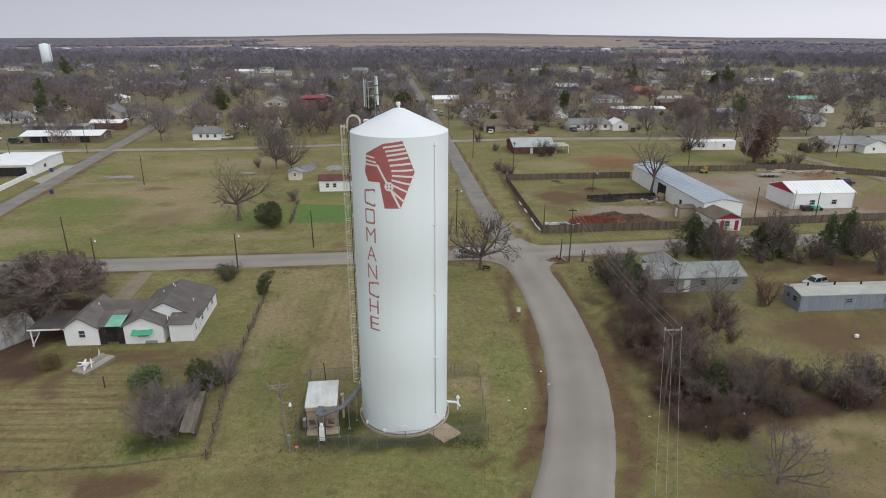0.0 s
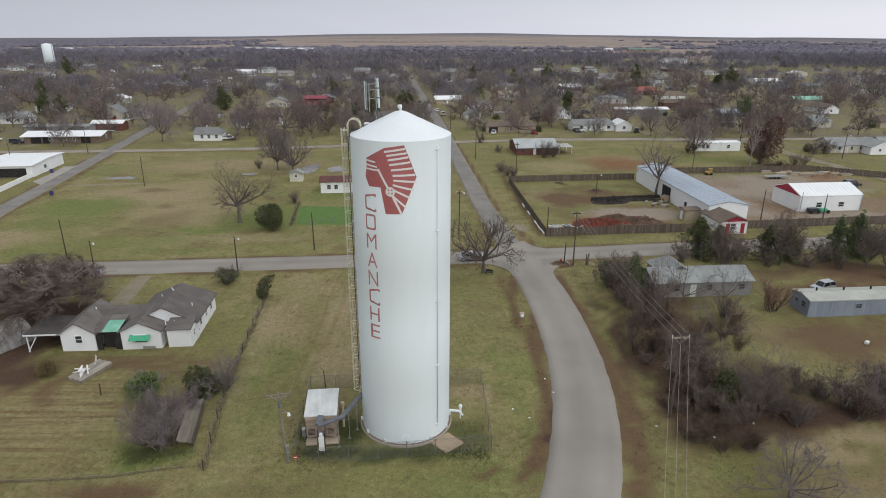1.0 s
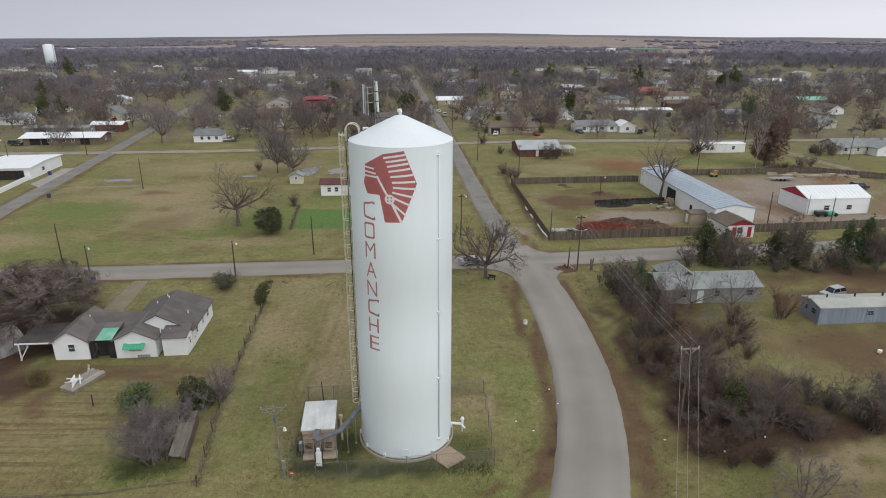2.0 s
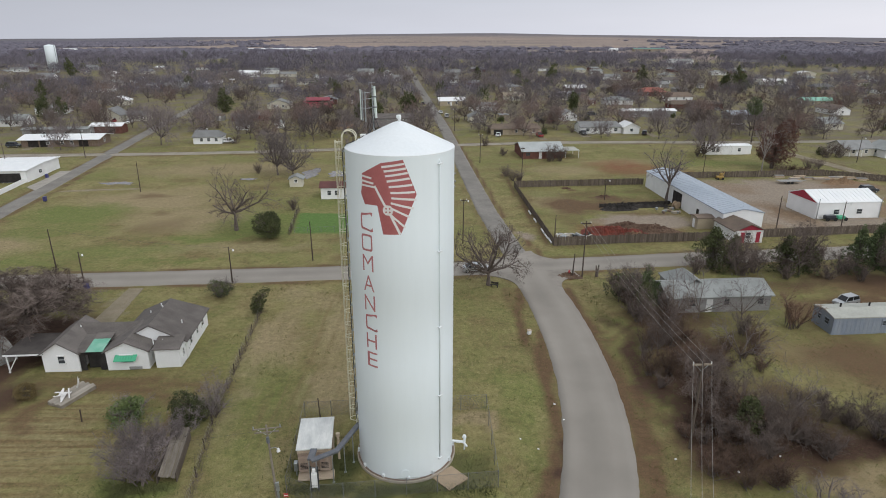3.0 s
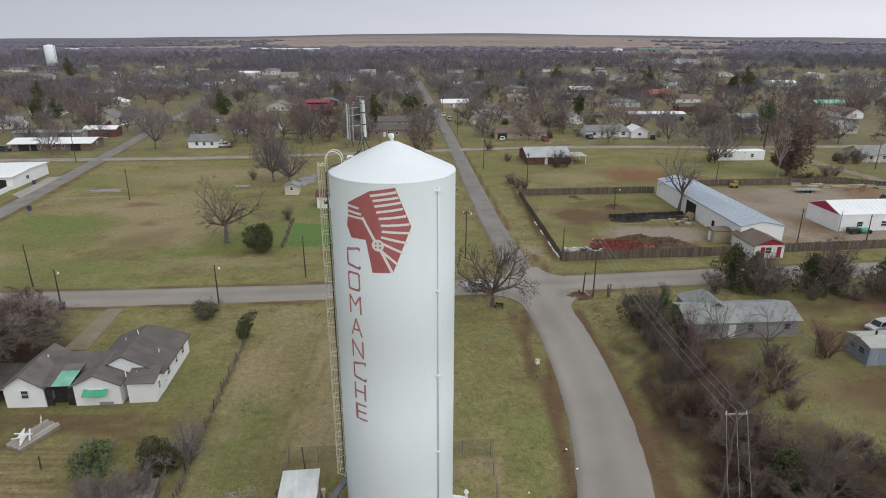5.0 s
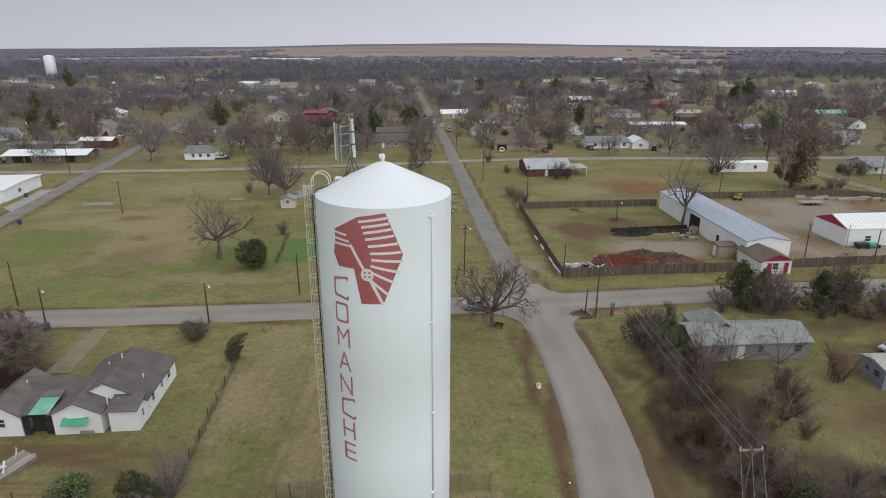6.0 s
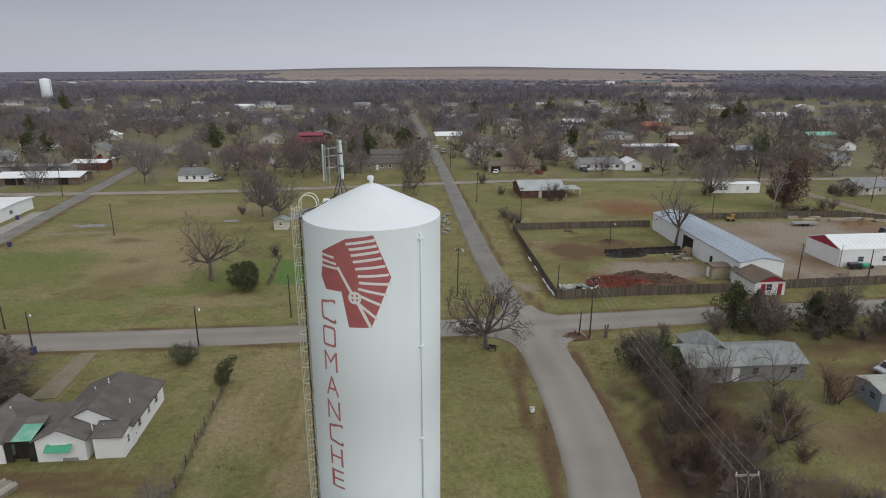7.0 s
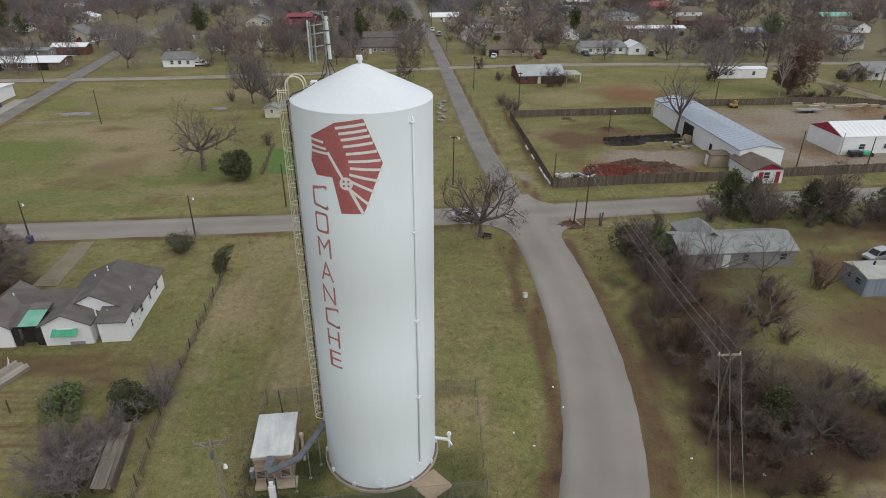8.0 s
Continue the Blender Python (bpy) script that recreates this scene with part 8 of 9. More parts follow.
for k, (x, y, a, c, kd) in enumerate(((47, 232, 20, M_CARDARK, "sedan"), (-58, 240, 40, M_CARWHITE, "pickup"), (2, 262, 95, M_CARWHITE, "sedan"), (5, 247, 95, M_SILVER, "suv"), (-8, 300, 95, M_CARDARK, "sedan"), (76, 255, 10, M_CARDARK, "suv"), (-148, 166, 5, M_CARDARK, "suv"), (-96, 205, 20, M_CARWHITE, "sedan"), (-160, 172, 5, M_CARWHITE, "sedan"))):
    vehicle("parked_car", "parked car in the town far off", x, y, a, c, kd)


# ---- small things about ----
def heap(name, label, x, y, rx, ry, h, seed, material, turn=5):
    bm = bmesh.new()
    bmesh.ops.create_grid(bm, x_segments=56, y_segments=40, size=1.0)
    for v in bm.verts:
        d = min(1, math.hypot(v.co.x, v.co.y))
        k = (1 - d * d) ** 1.2
        n = noise.noise((v.co.x * 3 + seed, v.co.y * 3, seed)) + 0.7 * noise.noise((v.co.x * 8, v.co.y * 8, seed)) + 0.5 * noise.noise((v.co.x * 19, v.co.y * 19, seed))
        v.co = (v.co.x * rx, v.co.y * ry, h * max(0, k * (0.7 + 0.9 * n)) - 0.05 * d)
    ob = thing(name, label, "soil heap", pose(x, y, 0, 0, 0, turn))
    part("mound", bm, material, ob, smooth=False)


heap("clay_heap", "low spread of dark red clay in the yard", 38.6, 69.2, 7.4, 5.8, 0.95, 2, M_REDCLAY)
heap("soil_heap", "long ridge of dark brown soil in the yard", 47.2, 71.6, 7.2, 3.2, 0.95, 5, M_BROWNSOIL, -32)
heap("soil_heap", "small heap of tan soil before the red clay", 42.2, 67.6, 2.8, 1.5, 0.85, 41, M_TANSOIL)
heap("soil_heap", "dark brown soil heaped behind the red clay", 42.6, 74.4, 4.6, 1.9, 0.75, 43, M_BROWNSOIL, -8)
heap("ash_heap", "black heap of ash and charred debris in the yard", 44.6, 87.6, 4.8, 1.9, 1.3, 11, M_CHAR)
heap("ash_heap", "long black bank of charred debris by a low fence", 51.0, 89.6, 7.6, 1.2, 0.7, 13, M_CHAR)
heap("soil_heap", "small brown soil heap on the yard's grass", 43.4, 98.5, 2.2, 1.3, 0.5, 17, M_BROWNSOIL)
heap("soil_heap", "small dark soil heap on the yard's grass", 35.8, 107.0, 1.6, 0.9, 0.4, 19, M_BROWNSOIL)
heap("red_soil_mound", "low mound of dark brown soil round a hydrant", 24.8, 46.3, 2.2, 1.5, 0.35, 23, M_BROWNSOIL)
heap("soil_heap", "bank of tan soil behind the white shop", 112.0, 114.0, 6.0, 2.0, 1.2, 29, M_TANSOIL)
heap("soil_heap", "low heap of pale brown soil by the fence", 41.5, 67.0, 4.0, 1.6, 0.9, 8, M_BROWNSOIL)
clods, rk = Sticks(), random.Random(12)
for _ in range(420):
    x, y = rk.gauss(42, 4.5), rk.gauss(70, 2.6)
    if not (64.5 < y < 77 and 33 < x < 54):
        continue
    r = rk.uniform(0.06, 0.2)
    c = Vector((x, y, -0.04))
    clods.stick(c, c + Vector((rk.uniform(-r, r), rk.uniform(-r, r), r * 1.4)), r, r * 0.6, 5)
cl = clods.mesh("soil_clods")
cl.materials.append(M_BROWNSOIL)
tagged(new("soil_clods", cl), "broken brown clods strewn about the soil heaps", "soil clods", kind="stuff")
rngc = random.Random(5)
for k in range(26):
    x, y = 26.4 + rngc.uniform(0, 7), 65.0 + rngc.uniform(0, 2.8)
    s = thing("scrap_block", "pale scrap block dumped along the fence", "scrap", pose(x, y, 0, 0, 0, rngc.uniform(0, 180)), "scrap along the fence")
    bm = bmesh.new()
    box(bm, (0, 0, 0.3), (rngc.uniform(0.5, 1.6), rngc.uniform(0.3, 0.9), 0.7), pose(0, 0, 0, rngc.uniform(-14, 14), rngc.uniform(-14, 14), 0), bevel=0.06)
    part("block", bm, rngc.choice((M_TRIM, M_CONCRETE, M_DARK, M_GALV)), s)
for k, (x, y) in enumerate(((24.6, 64.4), (24.3, 67.0), (24.1, 70.5), (23.6, 78.0), (23.2, 84.2))):
    s = thing("white_pipe_length", "white plastic pipe lying along the fence", "pipe", pose(x, y, 0, 0, 0, 93), "pipes along the fence")
    bm = bmesh.new()
    tube(bm, [(-1.3, 0, 0.16), (1.3, 0, 0.16)], 0.16, 8)
    part("pipe", bm, M_TRIM, s)
mb = thing("white_marker_box", "small white box on a post beside the road", "box", pose(15.4, 24.9, 0, 0, 0, 25))
bm = bmesh.new()
box(bm, (0, 0, 0.26), (0.5, 0.42, 0.58), bevel=0.04)
part("body", bm, M_TRIM, mb)
bm = bmesh.new()
box(bm, (0, 0, 0.58), (0.56, 0.48, 0.08), bevel=0.02)
part("lid", bm, M_TANWALL, mb)
rc = thing("red_hydrant", "red fire hydrant on bare red soil", "hydrant", pose(25.0, 46.6, 0))
bm = bmesh.new()
turned(bm, [(0, 0), (0.2, 0), (0.2, 0.08), (0.13, 0.1), (0.13, 0.6), (0.19, 0.64), (0.16, 0.78), (0.06, 0.88), (0, 0.9)], 14)
part("barrel", bm, M_SIGNRED, rc)
bm = bmesh.new()
tube(bm, [(-0.25, 0, 0.5), (0.25, 0, 0.5)], 0.07, 8)
part("outlet", bm, M_SIGNRED, rc)
bench = thing("dark_bench", "dark bench-like frame beneath the corner tree", "bench", pose(11.9, 41.3, 0, 0, 0, -20) @ Matrix.Scale(0.8, 4))
bm = bmesh.new()
box(bm, (0, 0, 0.5), (1.5, 0.5, 0.08))
box(bm, (0, 0.25, 0.8), (1.5, 0.08, 0.4))
part("seat", bm, M_DARK, bench)
for sx in (-0.65, 0.65):
    bm = bmesh.new()
    box(bm, (sx, 0, 0.24), (0.08, 0.45, 0.5))
    part("leg", bm, M_DARK, bench)
for x, y in ((-92.8, 93.5), (-107.5, 118.5), (-53.5, 40.0)):
    b = thing("blue_trash_bin", "dark blue wheeled trash bin at the kerb", "trash bin", pose(x, y, 0))
    bm = bmesh.new()
    vs = box(bm, (0, 0, 0.55), (0.65, 0.7, 1.0), bevel=0.04)
    part("body", bm, M_BLUEBIN, b)
    bm = bmesh.new()
    box(bm, (0, 0, 1.08), (0.72, 0.78, 0.1), bevel=0.03)
    part("lid", bm, M_BLUEBIN, b)
mt = thing("mower", "small green and dark riding machine by the shop wall", "machine", pose(89.0, 78.8, 0, 0, 0, 5))
bm = bmesh.new()
box(bm, (1.6, 0, 0.7), (1.8, 1.0, 0.8), bevel=0.15)
part("hood", bm, M_GREEN_AWN, mt)
bm = bmesh.new()
box(bm, (-0.9, 0, 0.8), (2.4, 1.1, 0.9), bevel=0.1)
part("body", bm, M_CARDARK, mt)
for x in (-1.6, 0.2, 2.6):
    bm = bmesh.new()
    tube(bm, [(x, -0.65, 0.4), (x, -0.4, 0.4)], 0.4, 12)
    part("wheel", bm, M_TYRE, mt)
lo = thing("yellow_loader", "yellow loader parked by the back fence", "machine", pose(80.6, 118.0, 0) @ Matrix.Scale(0.75, 4))
bm = bmesh.new()
box(bm, (0, 0, 0.9), (2.6, 1.4, 1.0), bevel=0.15)
box(bm, (0.5, 0, 1.9), (1.1, 1.2, 1.2), bevel=0.1)
part("body", bm, M_YELLOW, lo)
bm = bmesh.new()
tube(bm, [(0.9, 0, 1.2), (1.6, 0, 2.8), (1.0, 0, 3.2)], 0.14, 6)
part("boom", bm, M_YELLOW, lo)
for sx in (-0.9, 0.9):
    for s in (-0.75, 0.75):
        bm = bmesh.new()
        tube(bm, [(sx, s - 0.12, 0.45), (sx, s + 0.12, 0.45)], 0.47, 12)
        part("wheel", bm, M_TYRE, lo)
fl = thing("flat_trailer", "pale flatbed trailer parked on gravel", "trailer", pose(97.5, 113.5, 0, 0, 0, 4))
bm = bmesh.new()
box(bm, (0, 0, 0.75), (6.0, 2.2, 0.16))
box(bm, (3.9, 0, 0.7), (2.0, 0.14, 0.12))
part("deck", bm, M_GREY_WALL, fl)
for sx in (-0.6, 0.4):
    for s in (-1.0, 1.0):
        bm = bmesh.new()
        tube(bm, [(sx, s - 0.1, 0.36), (sx, s + 0.1, 0.36)], 0.36, 12)
        part("wheel", bm, M_TYRE, fl)
for k in range(10):
    s = thing("lumber_stack", "stack of tan timber on the gravel", "lumber", pose(99 + 2.3 * k + rngc.uniform(-0.5, 0.5), 119.5 + rngc.uniform(-1.5, 1.5) - 0.15 * k, 0, 0, 0, rngc.uniform(-12, 16)), "timber by the fence")
    for j in range(3):
        bm = bmesh.new()
        box(bm, (0, 0, 0.12 + 0.22 * j), (rngc.uniform(2.2, 3.6), 1.2 - 0.2 * j, 0.2), bevel=0.02)
        part("timber", bm, (M_TANWALL, M_PLY, M_GREY_WALL)[(k + j) % 3], s)
cab2 = thing("cable_drum", "wooden cable drum against the shop wall", "drum", pose(57.8, 88.0, 0, 0, 0, 30))
bm = bmesh.new()
for s in (-0.45, 0.45):
    tube(bm, [(0, s - 0.05, 0.9), (0, s + 0.05, 0.9)], 0.92, 20)
tube(bm, [(0, -0.45, 0.9), (0, 0.45, 0.9)], 0.45, 14)
part("drum", bm, M_PLY, cab2)
for k in range(12):
    s = thing("yard_scrap", "odd piece of scrap in the yard", "scrap", pose(54.5 + rngc.uniform(-1.5, 3), 86 + rngc.uniform(-2, 2), 0, 0, 0, rngc.uniform(0, 180)), "scrap by the shop")
    bm = bmesh.new()
    box(bm, (0, 0, 0.25), (rngc.uniform(0.4, 1.2), rngc.uniform(0.3, 0.7), rngc.uniform(0.45, 0.6)), bevel=0.06)
    part("piece", bm, rngc.choice((M_CONCRETE, M_RUST, M_DARK, M_GALV, M_RUST)), s)
for k in range(8):
    s = thing("rubbish_pile", "pale and dark rubbish dumped beside the street", "rubbish", pose(6.3 - 0.07 * k + rngc.uniform(-1.4, 1.0), 106 + 2.7 * k + rngc.uniform(-1, 1), 0, 0, 0, rngc.uniform(0, 180)), "rubbish along the street")
    for j in range(4):
        bm = bmesh.new()
        hz = rngc.uniform(0.3, 0.6)
        box(bm, (0.5 * (j % 2) - 0.3 + rngc.uniform(-0.1, 0.1), 0.5 * (j // 2) - 0.25, hz / 2), (rngc.uniform(0.4, 0.8), rngc.uniform(0.3, 0.6), hz), pose(0, 0, 0, 0, 0, rngc.uniform(-25, 25)), bevel=0.08)
        part("piece", bm, rngc.choice((M_METAL_OLD, M_GREY_WALL, M_CONCRETE)), s)
ph = thing("white_yard_heater", "toppled white appliance on the lawn", "appliance", pose(59.9, 16.6, 0, 0, 0, 40))
bm = bmesh.new()
box(bm, (0, 0, 0.25), (0.75, 0.45, 0.42), pose(0, 0, 0.03, 0, 8, 0), bevel=0.06)
part("body", bm, M_TRIM, ph)
# water standing in the grass
for k, (x, y, rx, ry) in enumerate(((-84.0, 112.0, 5.4, 1.5), (-50.8, 117.3, 2.8, 1.1), (-34.8, 125.2, 2.9, 6.4), (-27.2, 124.0, 2.5, 4.6))):
    ring = []
    for j in range(60):
        a = 2 * math.pi * j / 60
        wob = 0.9 + 0.55 * noise.noise((math.cos(a) * 1.6, math.sin(a) * 1.6, 3.1 * k)) + 0.35 * noise.noise((math.cos(a) * 5, math.sin(a) * 5, 3.1 * k))
        ring.append((x + rx * math.cos(a) * wob, y + ry * math.sin(a) * wob))
    bm = bmesh.new()
    slab(bm, ring, -0.1, 0.055)
    tagged(part("water_puddle", bm, M_PUDDLE, None), "shallow puddle in the grass reflecting the sky", "puddle", kind="structure")
for k, (x, y) in enumerate(((16.0, 8.0), (16.5, 5.1), (11.5, 1.8), (13.1, 0.2), (26.2, -1.3), (36.6, -0.8), (31.5, -3.1))):
    s = thing("paper_scrap", "small white scrap of litter on the grass", "litter", pose(x, y, 0.02, 0, 0, 47 * k), "litter by the road")
    bm = bmesh.new()
    box(bm, (0, 0, 0.04), (0.22, 0.16, 0.07), pose(0, 0, 0, 12, 8, 0), bevel=0.02)
    part("scrap", bm, M_TRIM, s)

# ---- trees of the town ----
rt = random.Random(77)
TREES = []
for x, y in ((-4.4, 151.8), (-69.9, 184), (50.7, 208), (35, 244), (19, 255), (-58, 190), (-64, 186), (-140, 186), (-128, 160), (-124, 182), (-150, 182), (-120, 208), (-92, 196), (-75, 196), (46, 214), (28, 246), (110, 185), (122, 178), (118, 196), (95, 190), (86, 186), (170, 190), (180, 178), (150, 200), (-8, 180), (-4, 188), (-26, 190), (-36, 196), (-45, 180), (-52, 205), (-40, 215), (-30, 178)):
    TREES.append((x, y))
tries = 0
while len(TREES) < 450 and tries < 9000:
    tries += 1
    y = 185 + 300 * rt.random()
    x = rt.uniform(-0.8, 0.8) * (y + 45)
    if noise.noise((x * 0.012, y * 0.012, 2)) < -0.45 or min(math.hypot(x - a, y - b) for a, b in HOUSES) < 7.5:
        continue
    if min(float(near_line(np.array([x]), np.array([y]), l)[0]) for l, _ in STREETS) < 5 or min(math.hypot(x - a, y - b) for a, b in TREES) < 5.0:
        continue
    if 150 < x < 215 and y < 235:
        continue
    if any(abs(x - a) < 9 and -4 < b - y < 19 for a, b in HOUSES[:52]) and rt.random() < 0.7:
        continue
    TREES.append((x, y))
t_town = [bare_tree(120 + k, 11.5, 11.5 + k, 2.2, 0.36, 1.1, 9, (8, 6, 8), 0.036, 0.14, full=True, soft=True) for k in range(4)]
t_pine = [leafy(180 + k, 4.4, 3.6, 1700, 0.17, 0.5, 0.02, 14) for k in range(2)]
t_town_far = [bare_tree(130 + k, 11.0, 12.5 + k, 2.0, 0.36, 1.1, 8, (6, 4, 7), 0.066, 0.14, full=True, soft=True) for k in range(4)]
t_town_back = [bare_tree(160 + k, 11.0, 13.0 + k, 2.0, 0.36, 1.1, 8, (5, 4, 5), 0.095, 0.14, full=True, soft=True) for k in range(4)]
TREES.sort(key=lambda p: p[1])
for k, (x, y) in enumerate(TREES[:290]):
    plant("town_tree", (t_town if y < 235 else t_town_far)[k % 4], x, y, "bare winter tree with grey-brown twigs in the town", "tree", rt.uniform(0, 360), rt.uniform(0.75, 1.2), mats=(M_BARK, (M_TWIG, M_TWIG_TOWN, M_TWIG_ROSE, M_TWIG_TOWN, M_TWIG_TOWN)[k % 5]), group="trees of the town", tall=rt.uniform(0.85, 1.05))


def grove(name, label, meshes, places, material, seed):
    """Many far trees joined into one mesh of kind stuff."""
    rng = random.Random(seed)
    shapes = []
    for me in meshes:
        co = np.empty(len(me.vertices) * 3)
        me.vertices.foreach_get("co", co)
        shapes.append((co.reshape(-1, 3), [tuple(p.vertices) for p in me.polygons]))
    vs, fs, count = [], [], 0
    for x, y in places:
        v, f = shapes[rng.randrange(len(shapes))]
        a, s = rng.uniform(0, 6.28), rng.uniform(0.8, 1.2)
        c, d = math.cos(a) * s, math.sin(a) * s
        vs.append(np.stack([v[:, 0] * c - v[:, 1] * d + x, v[:, 0] * d + v[:, 1] * c + y, v[:, 2] * s * rng.uniform(0.85, 1.05)], 1))
        fs += [tuple(i + count for i in p) for p in f]
        count += len(v)
    me = bpy.data.meshes.new(name)
    me.from_pydata(np.concatenate(vs), [], fs)
    me.materials.append(material)
    tagged(new(name, me), label, "trees", kind="stuff")


grove("back_town_crowns", "fine bare crowns of the trees behind the town", [m[1] for m in t_town_back], TREES[290:], M_TWIG_TOWN, 5)
grove("back_town_trunks", "bare trunks and limbs of the trees behind the town", [m[0] for m in t_town_back], TREES[290:], M_BARK, 5)
for k, (x, y, s, tall) in enumerate(((-106, 264, 2.3, 1.05), (-183, 241, 2.4, 1.0), (-178, 246, 1.9, 1.0), (-12, 266, 1.9, 1.2), (-16, 270, 1.8, 1.1), (68, 262, 2.0, 1.3), (204, 382, 3.2, 1.05), (196, 385, 2.8, 1.0), (-28, 236, 2.0, 1.3), (-35, 232, 1.7, 1.2), (88, 450, 2.4, 1.2), (60, 430, 2.3, 1.2), (-220, 300, 2.0, 1.3), (-60, 330, 2.0, 1.2), (150, 420, 2.4, 1.3), (30, 460, 2.5, 1.1), (-330, 520, 2.6, 1.2), (-10, 90 + 30, 0.8, 0.9))):
    plant("evergreen_tree", t_pine[k % 2], x, y, "dark evergreen tree among bare trees", "tree", 40 * k, s, ("trunk", "foliage"), (M_BARK, M_LEAF), "evergreens of the town", tall)

# ---- far woods: too many to count ----


def clump(rng, n, h, w, blade):
    v, f = [], []
    for k in range(n):
        u = Vector((rng.gauss(0, 1), rng.gauss(0, 1), abs(rng.gauss(0, 0.8)))).normalized()
        p = Vector((u.x * w * 0.12, u.y * w * 0.12, h * rng.uniform(0.05, 0.45)))
        q = Vector((u.x * w * rng.uniform(0.35, 0.58), u.y * w * rng.uniform(0.35, 0.58), min(h, p.z + h * (0.15 + 0.6 * u.z) * rng.uniform(0.7, 1.1))))
        a = p.lerp(q, rng.uniform(0.45, 0.85))
        q = q + Vector((rng.gauss(0, 1), rng.gauss(0, 1), rng.gauss(0, 1))) * w * 0.05
        s = (q - a).cross(Vector((rng.uniform(-1, 1), rng.uniform(-1, 1), rng.uniform(-1, 1)))).normalized() * blade
        i = len(v)
        v += [a - s, a + s, q]
        f.append((i, i + 1, i + 2))
    return np.array(v), np.array(f)


def canopy(rng, n, h, w, blade):
    """A far wood's clump: an uneven closed canopy with a fringe of twigs."""
    v, f = clump(rng, n, h * 1.1, w, blade)
    k, v = len(v), list(v)
    for r, z in ((0.5, 0.0), (0.46, 0.55), (0.27, 0.85)):
        for j in range(7):
            a, q = 2 * math.pi * j / 7 + rng.uniform(-0.3, 0.3), rng.uniform(0.7, 1.15)
            v.append((w * r * q * math.cos(a), w * r * q * math.sin(a), h * z * rng.uniform(0.75, 1.1)))
    v.append((0, 0, h * 0.92))
    f = [tuple(t) for t in f]
    for r in range(2):
        for j in range(7):
            a, b = k + 7 * r + j, k + 7 * r + (j + 1) % 7
            f += [(a, b, b + 7), (a, b + 7, a + 7)]
    f += [(k + 14 + j, k + 14 + (j + 1) % 7, k + 21) for j in range(7)]
    return np.array([tuple(p) for p in v]), np.array(f)


def woods(name, label, places, n, blade, material, seed, h=9.0, w=8.5, shape=clump):
    rng = random.Random(seed)
    shapes = [shape(rng, n, h, w, blade) for _ in range(5)]
    vs, fs, count = [], [], 0
    for x, y in places:
        v, f = shapes[rng.randrange(5)]
        a, s = rng.uniform(0, 6.28), rng.uniform(0.7, 1.25)
        c, d = math.cos(a) * s, math.sin(a) * s
        z = float(land(x, y))
        vs.append(np.stack([v[:, 0] * c - v[:, 1] * d + x, v[:, 0] * d + v[:, 1] * c + y, v[:, 2] * s * rng.uniform(0.8, 1.1) + z], 1))
        fs.append(f + count)
        count += len(v)
    me = bpy.data.meshes.new(name)
    me.from_pydata(np.concatenate(vs), [], np.concatenate(fs))
    me.materials.append(material)
    tagged(new(name, me), label, "woods", kind="stuff")


rw = random.Random(14)
near_w, mid_w, far_w, rows_w, green_w = [], [], [], [], []
HX = np.array(HOUSES)
while len(near_w) < 960:
    y = 290 + 330 * rw.random() ** 0.9
    x = rw.uniform(-0.85, 0.85) * (y + 60)
    if (x > 300 and 480 < y < 610) or noise.noise((x * 0.01, y * 0.01, 5)) < -0.18 or np.hypot(HX[:, 0] - x, HX[:, 1] - y).min() < 9:
        continue
    if min(float(near_line(np.array([x]), np.array([y]), l)[0]) for l, _ in STREETS[2:5]) < 6:
        continue
    if any(abs(x - a) < 9 and -4 < b - y < 17 for a, b in HOUSES[:52]):
        continue
    if x > 130 and rw.random() < 0.5:
        continue
    (green_w if rw.random() < 0.05 else near_w).append((x, y))
while len(mid_w) < 2600:
    y = rw.uniform(560, 960)
    x = rw.uniform(-0.85, 0.85) * (y + 60)
    if noise.noise((x * 0.005, y * 0.009, 9)) > -0.25 and not (x > 320 and y < 610):
        (green_w if rw.random() < 0.06 else mid_w).append((x, y))
while len(far_w) < 5200:
    y = 880 + 1900 * rw.random() ** 1.25
    x = rw.uniform(-0.85, 0.85) * y
    if far_wood(x, y) > 0:
        far_w.append((x, y))
while len(rows_w) < 36:
    y = rw.uniform(1250, 2900)
    rows_w.append((rw.uniform(-0.5, 0.7) * y, y))
for _ in range(7):
    y0, x0, ln = rw.uniform(1400, 2600), rw.uniform(-1200, 1200), rw.uniform(120, 500)
    rows_w += [(x0 + ln * (k / (ln / 7)), y0 + 0.05 * ln * (k / (ln / 7)) + rw.uniform(-5, 5)) for k in range(int(ln / 7)) if rw.random() < 0.5]
# the woods' lilac colours carry a painted haze tint
woods("town_woods", "hazy bare woods between the houses", near_w, 230, 0.075, M_TWIG_HAZE, 1, 9.5, 10)
woods("far_woods", "dark bare woods on the edge of town", mid_w, 90, 0.21, M_TWIG_HAZE, 2, 11, 12)
woods("distant_woods", "distant dark tree lines across the fields", far_w, 26, 0.35, M_FARWOOD_HAZE, 3, 6.0, 19, canopy)
woods("hedgerow_trees", "scattered trees along far field edges", rows_w, 40, 0.22, M_FARWOOD_HAZE, 4, 6.0, 8)
woods("far_evergreens", "dark evergreens scattered in the bare woods", green_w, 160, 0.16, M_LEAF, 4, 9, 7)

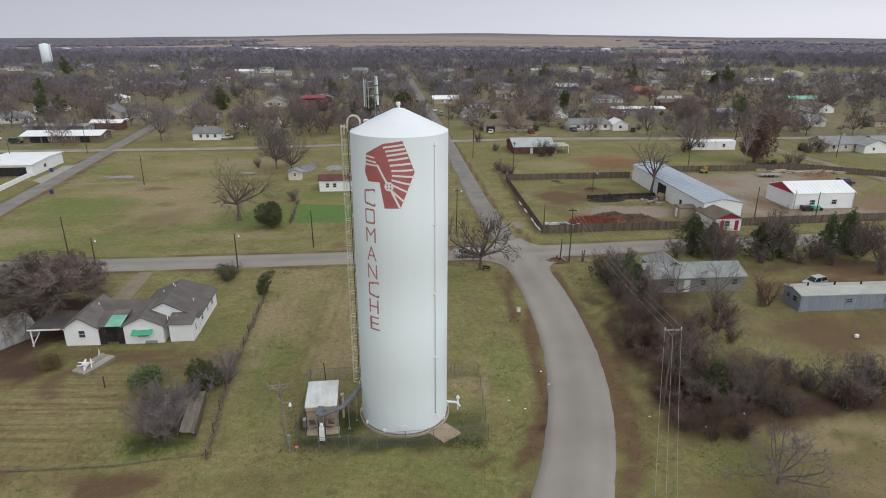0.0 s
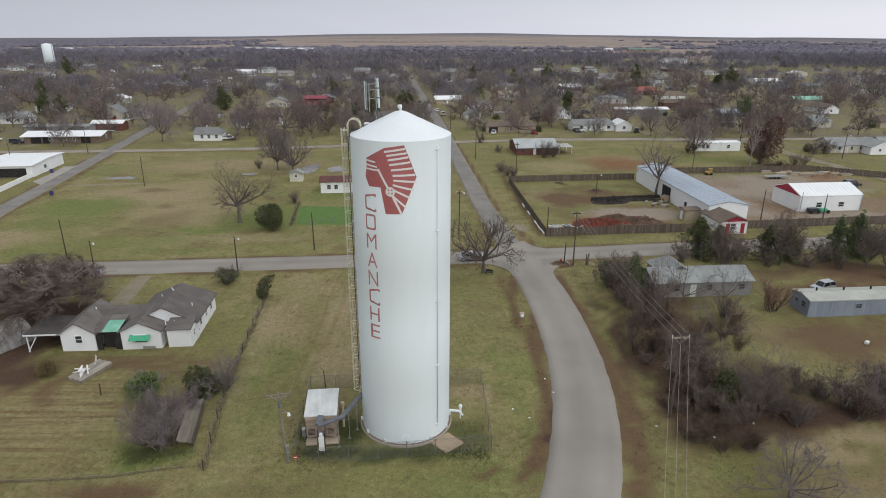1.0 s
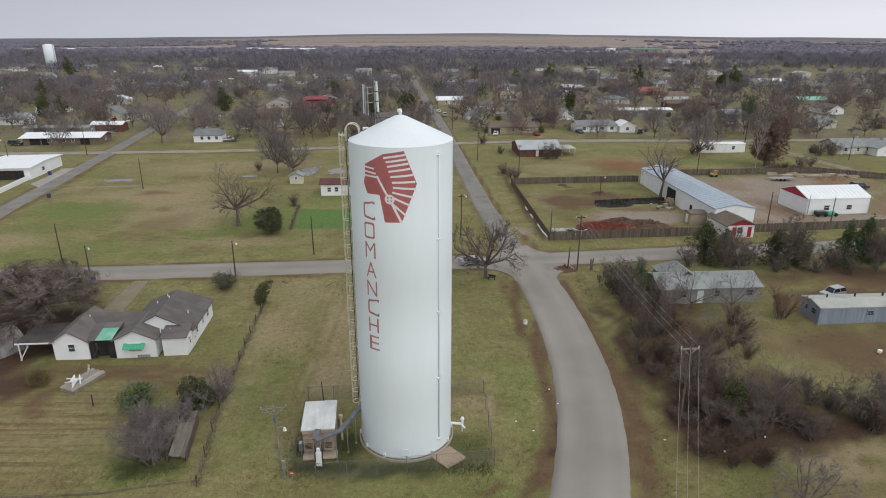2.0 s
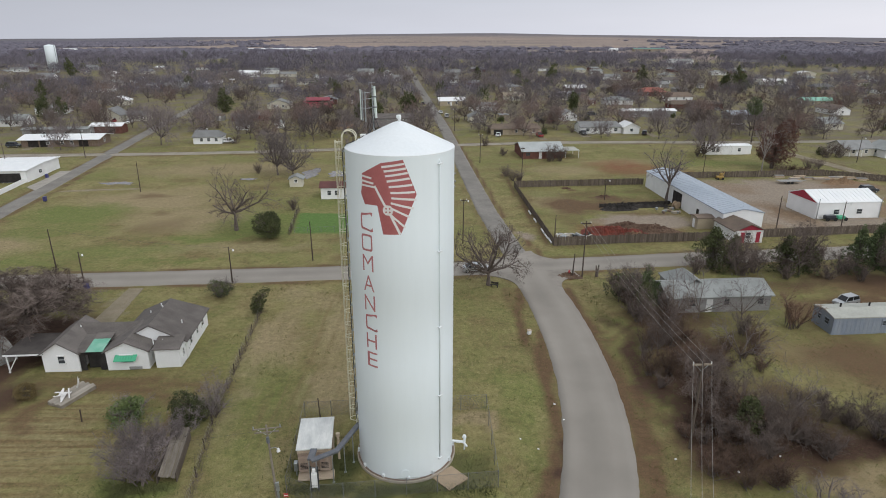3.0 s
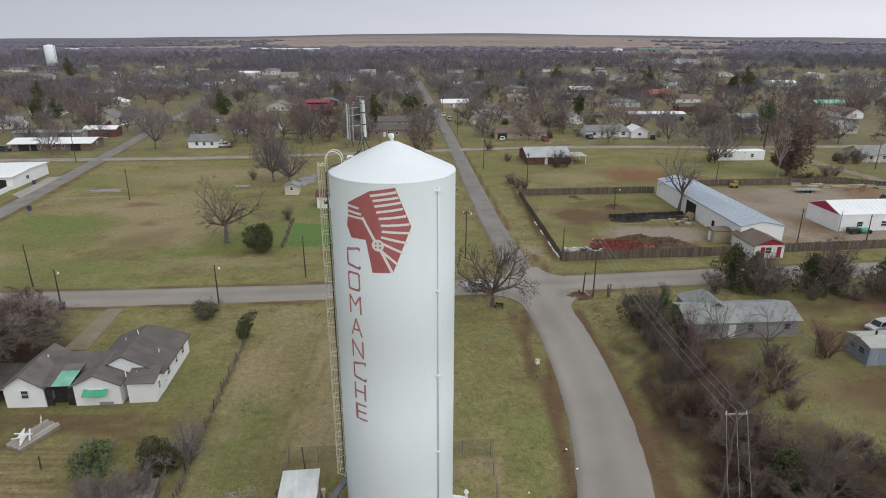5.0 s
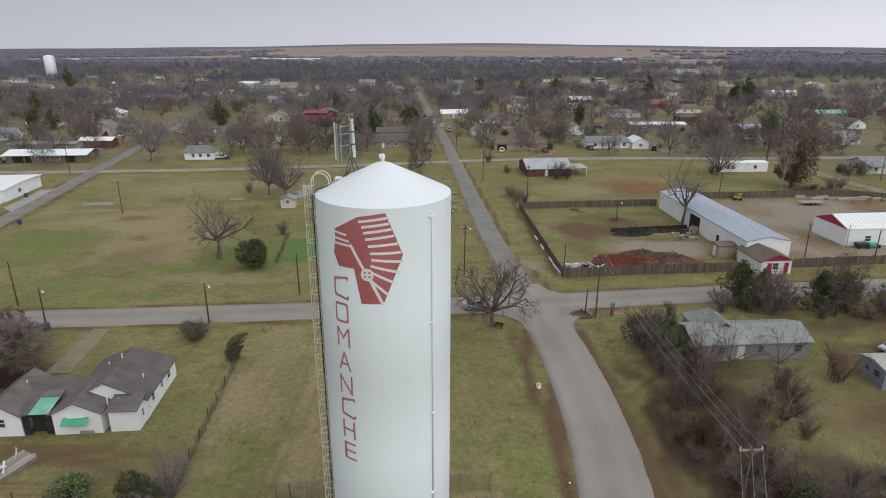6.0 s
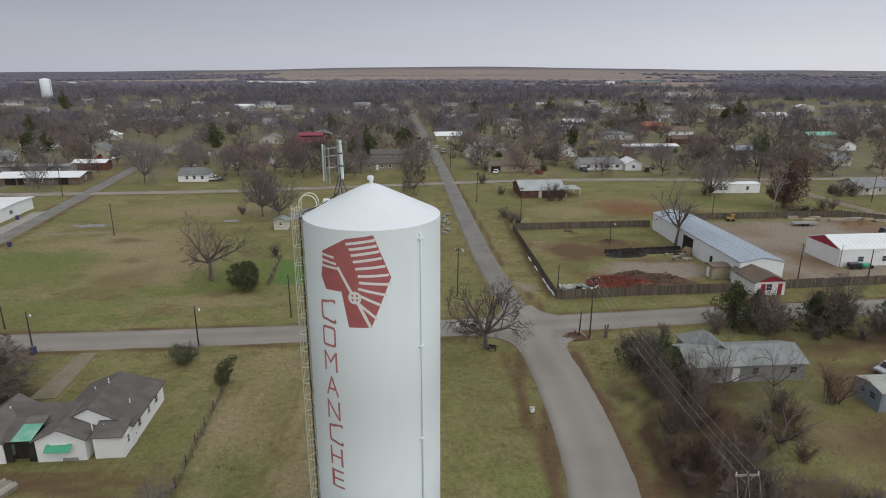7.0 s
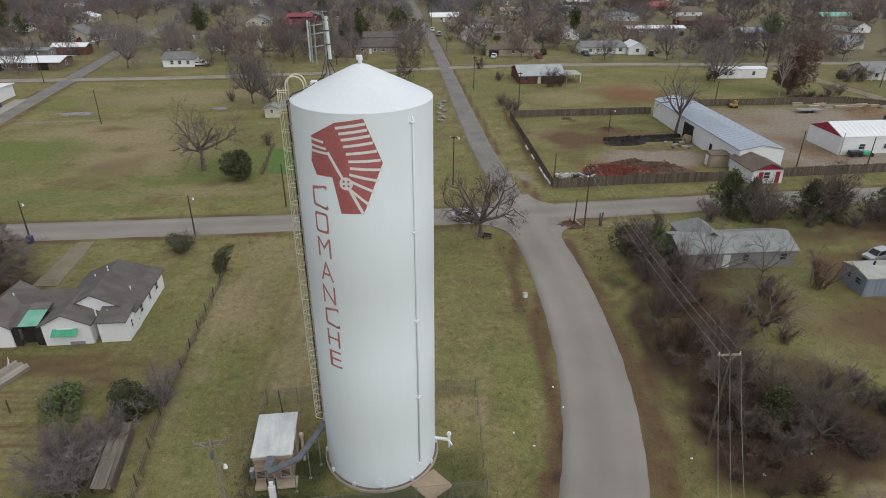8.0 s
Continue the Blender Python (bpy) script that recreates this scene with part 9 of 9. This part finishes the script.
# ---- hedges, shrubs and drives about the town houses ----
rs = random.Random(52)
rd = random.Random(8)
t_hedge = [shrub(140 + k, 2.6, 3.2, 11, (5, 3), 0.045) for k in range(3)]
t_green = [leafy(150 + k, 1.8, 2.4, 620, 0.2, 0.15, 0.02, 8) for k in range(2)]
for k, (hx, hy) in enumerate(HOUSES[:60]):
    if hy < 150 or hy > 330:
        continue
    for s in (-1, 1):
        if rs.random() < 0.8:
            px, py = hx + s * rs.uniform(8.5, 12), hy - rs.uniform(-3, 7)
            if min(float(near_line(np.array([px]), np.array([py]), l)[0]) for l, _ in STREETS) < 4:
                continue
            if rs.random() < 0.7:
                plant("town_shrub", t_hedge[k % 3], px, py, "bare brown shrub beside a town house", "shrub", rs.uniform(0, 360), rs.uniform(0.9, 1.6), BRUSH, (M_BARK, M_TWIG), "shrubs of the town", rs.uniform(0.8, 1.1))
            else:
                plant("town_bush", t_green[k % 2], px, py, "rounded dark green bush beside a town house", "bush", rs.uniform(0, 360), rs.uniform(0.8, 1.3), LEAFY, (M_BARK, M_LEAF), "bushes of the town")

for k, (hx, hy) in enumerate(HOUSES[:60]):
    if 160 < hy < 300 and rd.random() < 0.6:
        s = rd.choice((-1, 1))
        x0, y0, w, ln = hx + s * rd.uniform(7.5, 9.5), hy - 3.0, rd.uniform(2.6, 3.6), rd.uniform(8, 13)
        if min(float(near_line(np.array([x0]), np.array([y0 - ln / 2]), l)[0]) for l, _ in STREETS) < 5:
            continue
        bm = bmesh.new()
        slab(bm, [(x0 - w / 2 + 0.1 * ln, y0 - ln), (x0 + w / 2 + 0.1 * ln, y0 - ln), (x0 + w / 2, y0), (x0 - w / 2, y0)], -0.1, 0.04 + 0.004 * (k % 3))
        tagged(part("driveway", bm, M_PATH, None), "pale worn driveway beside a town house", "driveway", kind="structure")
        if rd.random() < 0.7 and hy > 195:
            kd = rd.choice(("sedan", "suv", "pickup"))
            c = rd.choice((M_CARWHITE, M_CARDARK, M_SILVER, M_CARWHITE, M_CARRED))
            vehicle("parked_car", "car parked on the drive of a town house", x0 + 0.04 * ln, y0 - ln * 0.4, 90 + 5 + 180 * rd.randrange(2), c, kd)

# ---- grass tufts near the tower ----
rg = random.Random(31)
tufts = Sticks()
count = 0
while count < 7000:
    x, y = rg.uniform(-45, 60), rg.uniform(-14, 46)
    if abs(math.hypot(x, y)) < 5.2 or (-11 < x < -6 and -5 < y < 0) or (-50 < x < -28 and 14 < y < 29):
        continue
    if noise.noise((x * 0.2, y * 0.2, 1)) + 0.4 * noise.noise((x * 0.9, y * 0.9, 2)) < 0.05:
        continue
    if min(float(near_line(np.array([x]), np.array([y]), l)[0]) - w / 2 for l, w in STREETS[:2]) < 0.7:
        continue
    count += 1
    for _ in range(3):
        p = Vector((x + rg.gauss(0, 0.12), y + rg.gauss(0, 0.12), -0.06))
        tufts.blade(p, p + Vector((rg.gauss(0, 0.1), rg.gauss(0, 0.1), rg.uniform(0.12, 0.3))), 0.03, rg)
tg = tufts.mesh("grass_tufts")
tg.materials.append(M_GRASS_BLADE)
tagged(new("grass_tufts", tg), "dry winter grass tufts on the lawns", "grass", kind="stuff")

# tall weeds inside the tower's fence and under the brush
weeds_in = Sticks()
count = 0
while count < 3000:
    k = rg.random()
    if k < 0.4:
        x, y = rg.gauss(-8, 2.0), rg.gauss(-2.6, 2.0)
    elif k < 0.75:
        x, y = rg.uniform(-10.5, 8.4), -5.6 + rg.gauss(0, 0.6)
    elif k < 0.8:
        x, y = rg.gauss(6.6, 1.2), rg.gauss(-2.6, 1.8)
    else:
        x, y = rg.gauss(-24.4, 1.6), rg.gauss(-5.8, 0.8)
    if math.hypot(x, y) < 5.2 or (-10.2 < x < -6.2 and -5 < y < 0.2):
        continue
    count += 1
    for _ in range(3):
        p = Vector((x + rg.gauss(0, 0.12), y + rg.gauss(0, 0.12), -0.06))
        weeds_in.blade(p, p + Vector((rg.gauss(0, 0.12), rg.gauss(0, 0.12), rg.uniform(0.12, 0.36))), 0.03, rg)
wm = weeds_in.mesh("tall_weeds")
wm.materials.append(M_WEED)
tagged(new("tall_weeds", wm), "tall dark green weeds inside the tower yard", "weeds", kind="stuff")
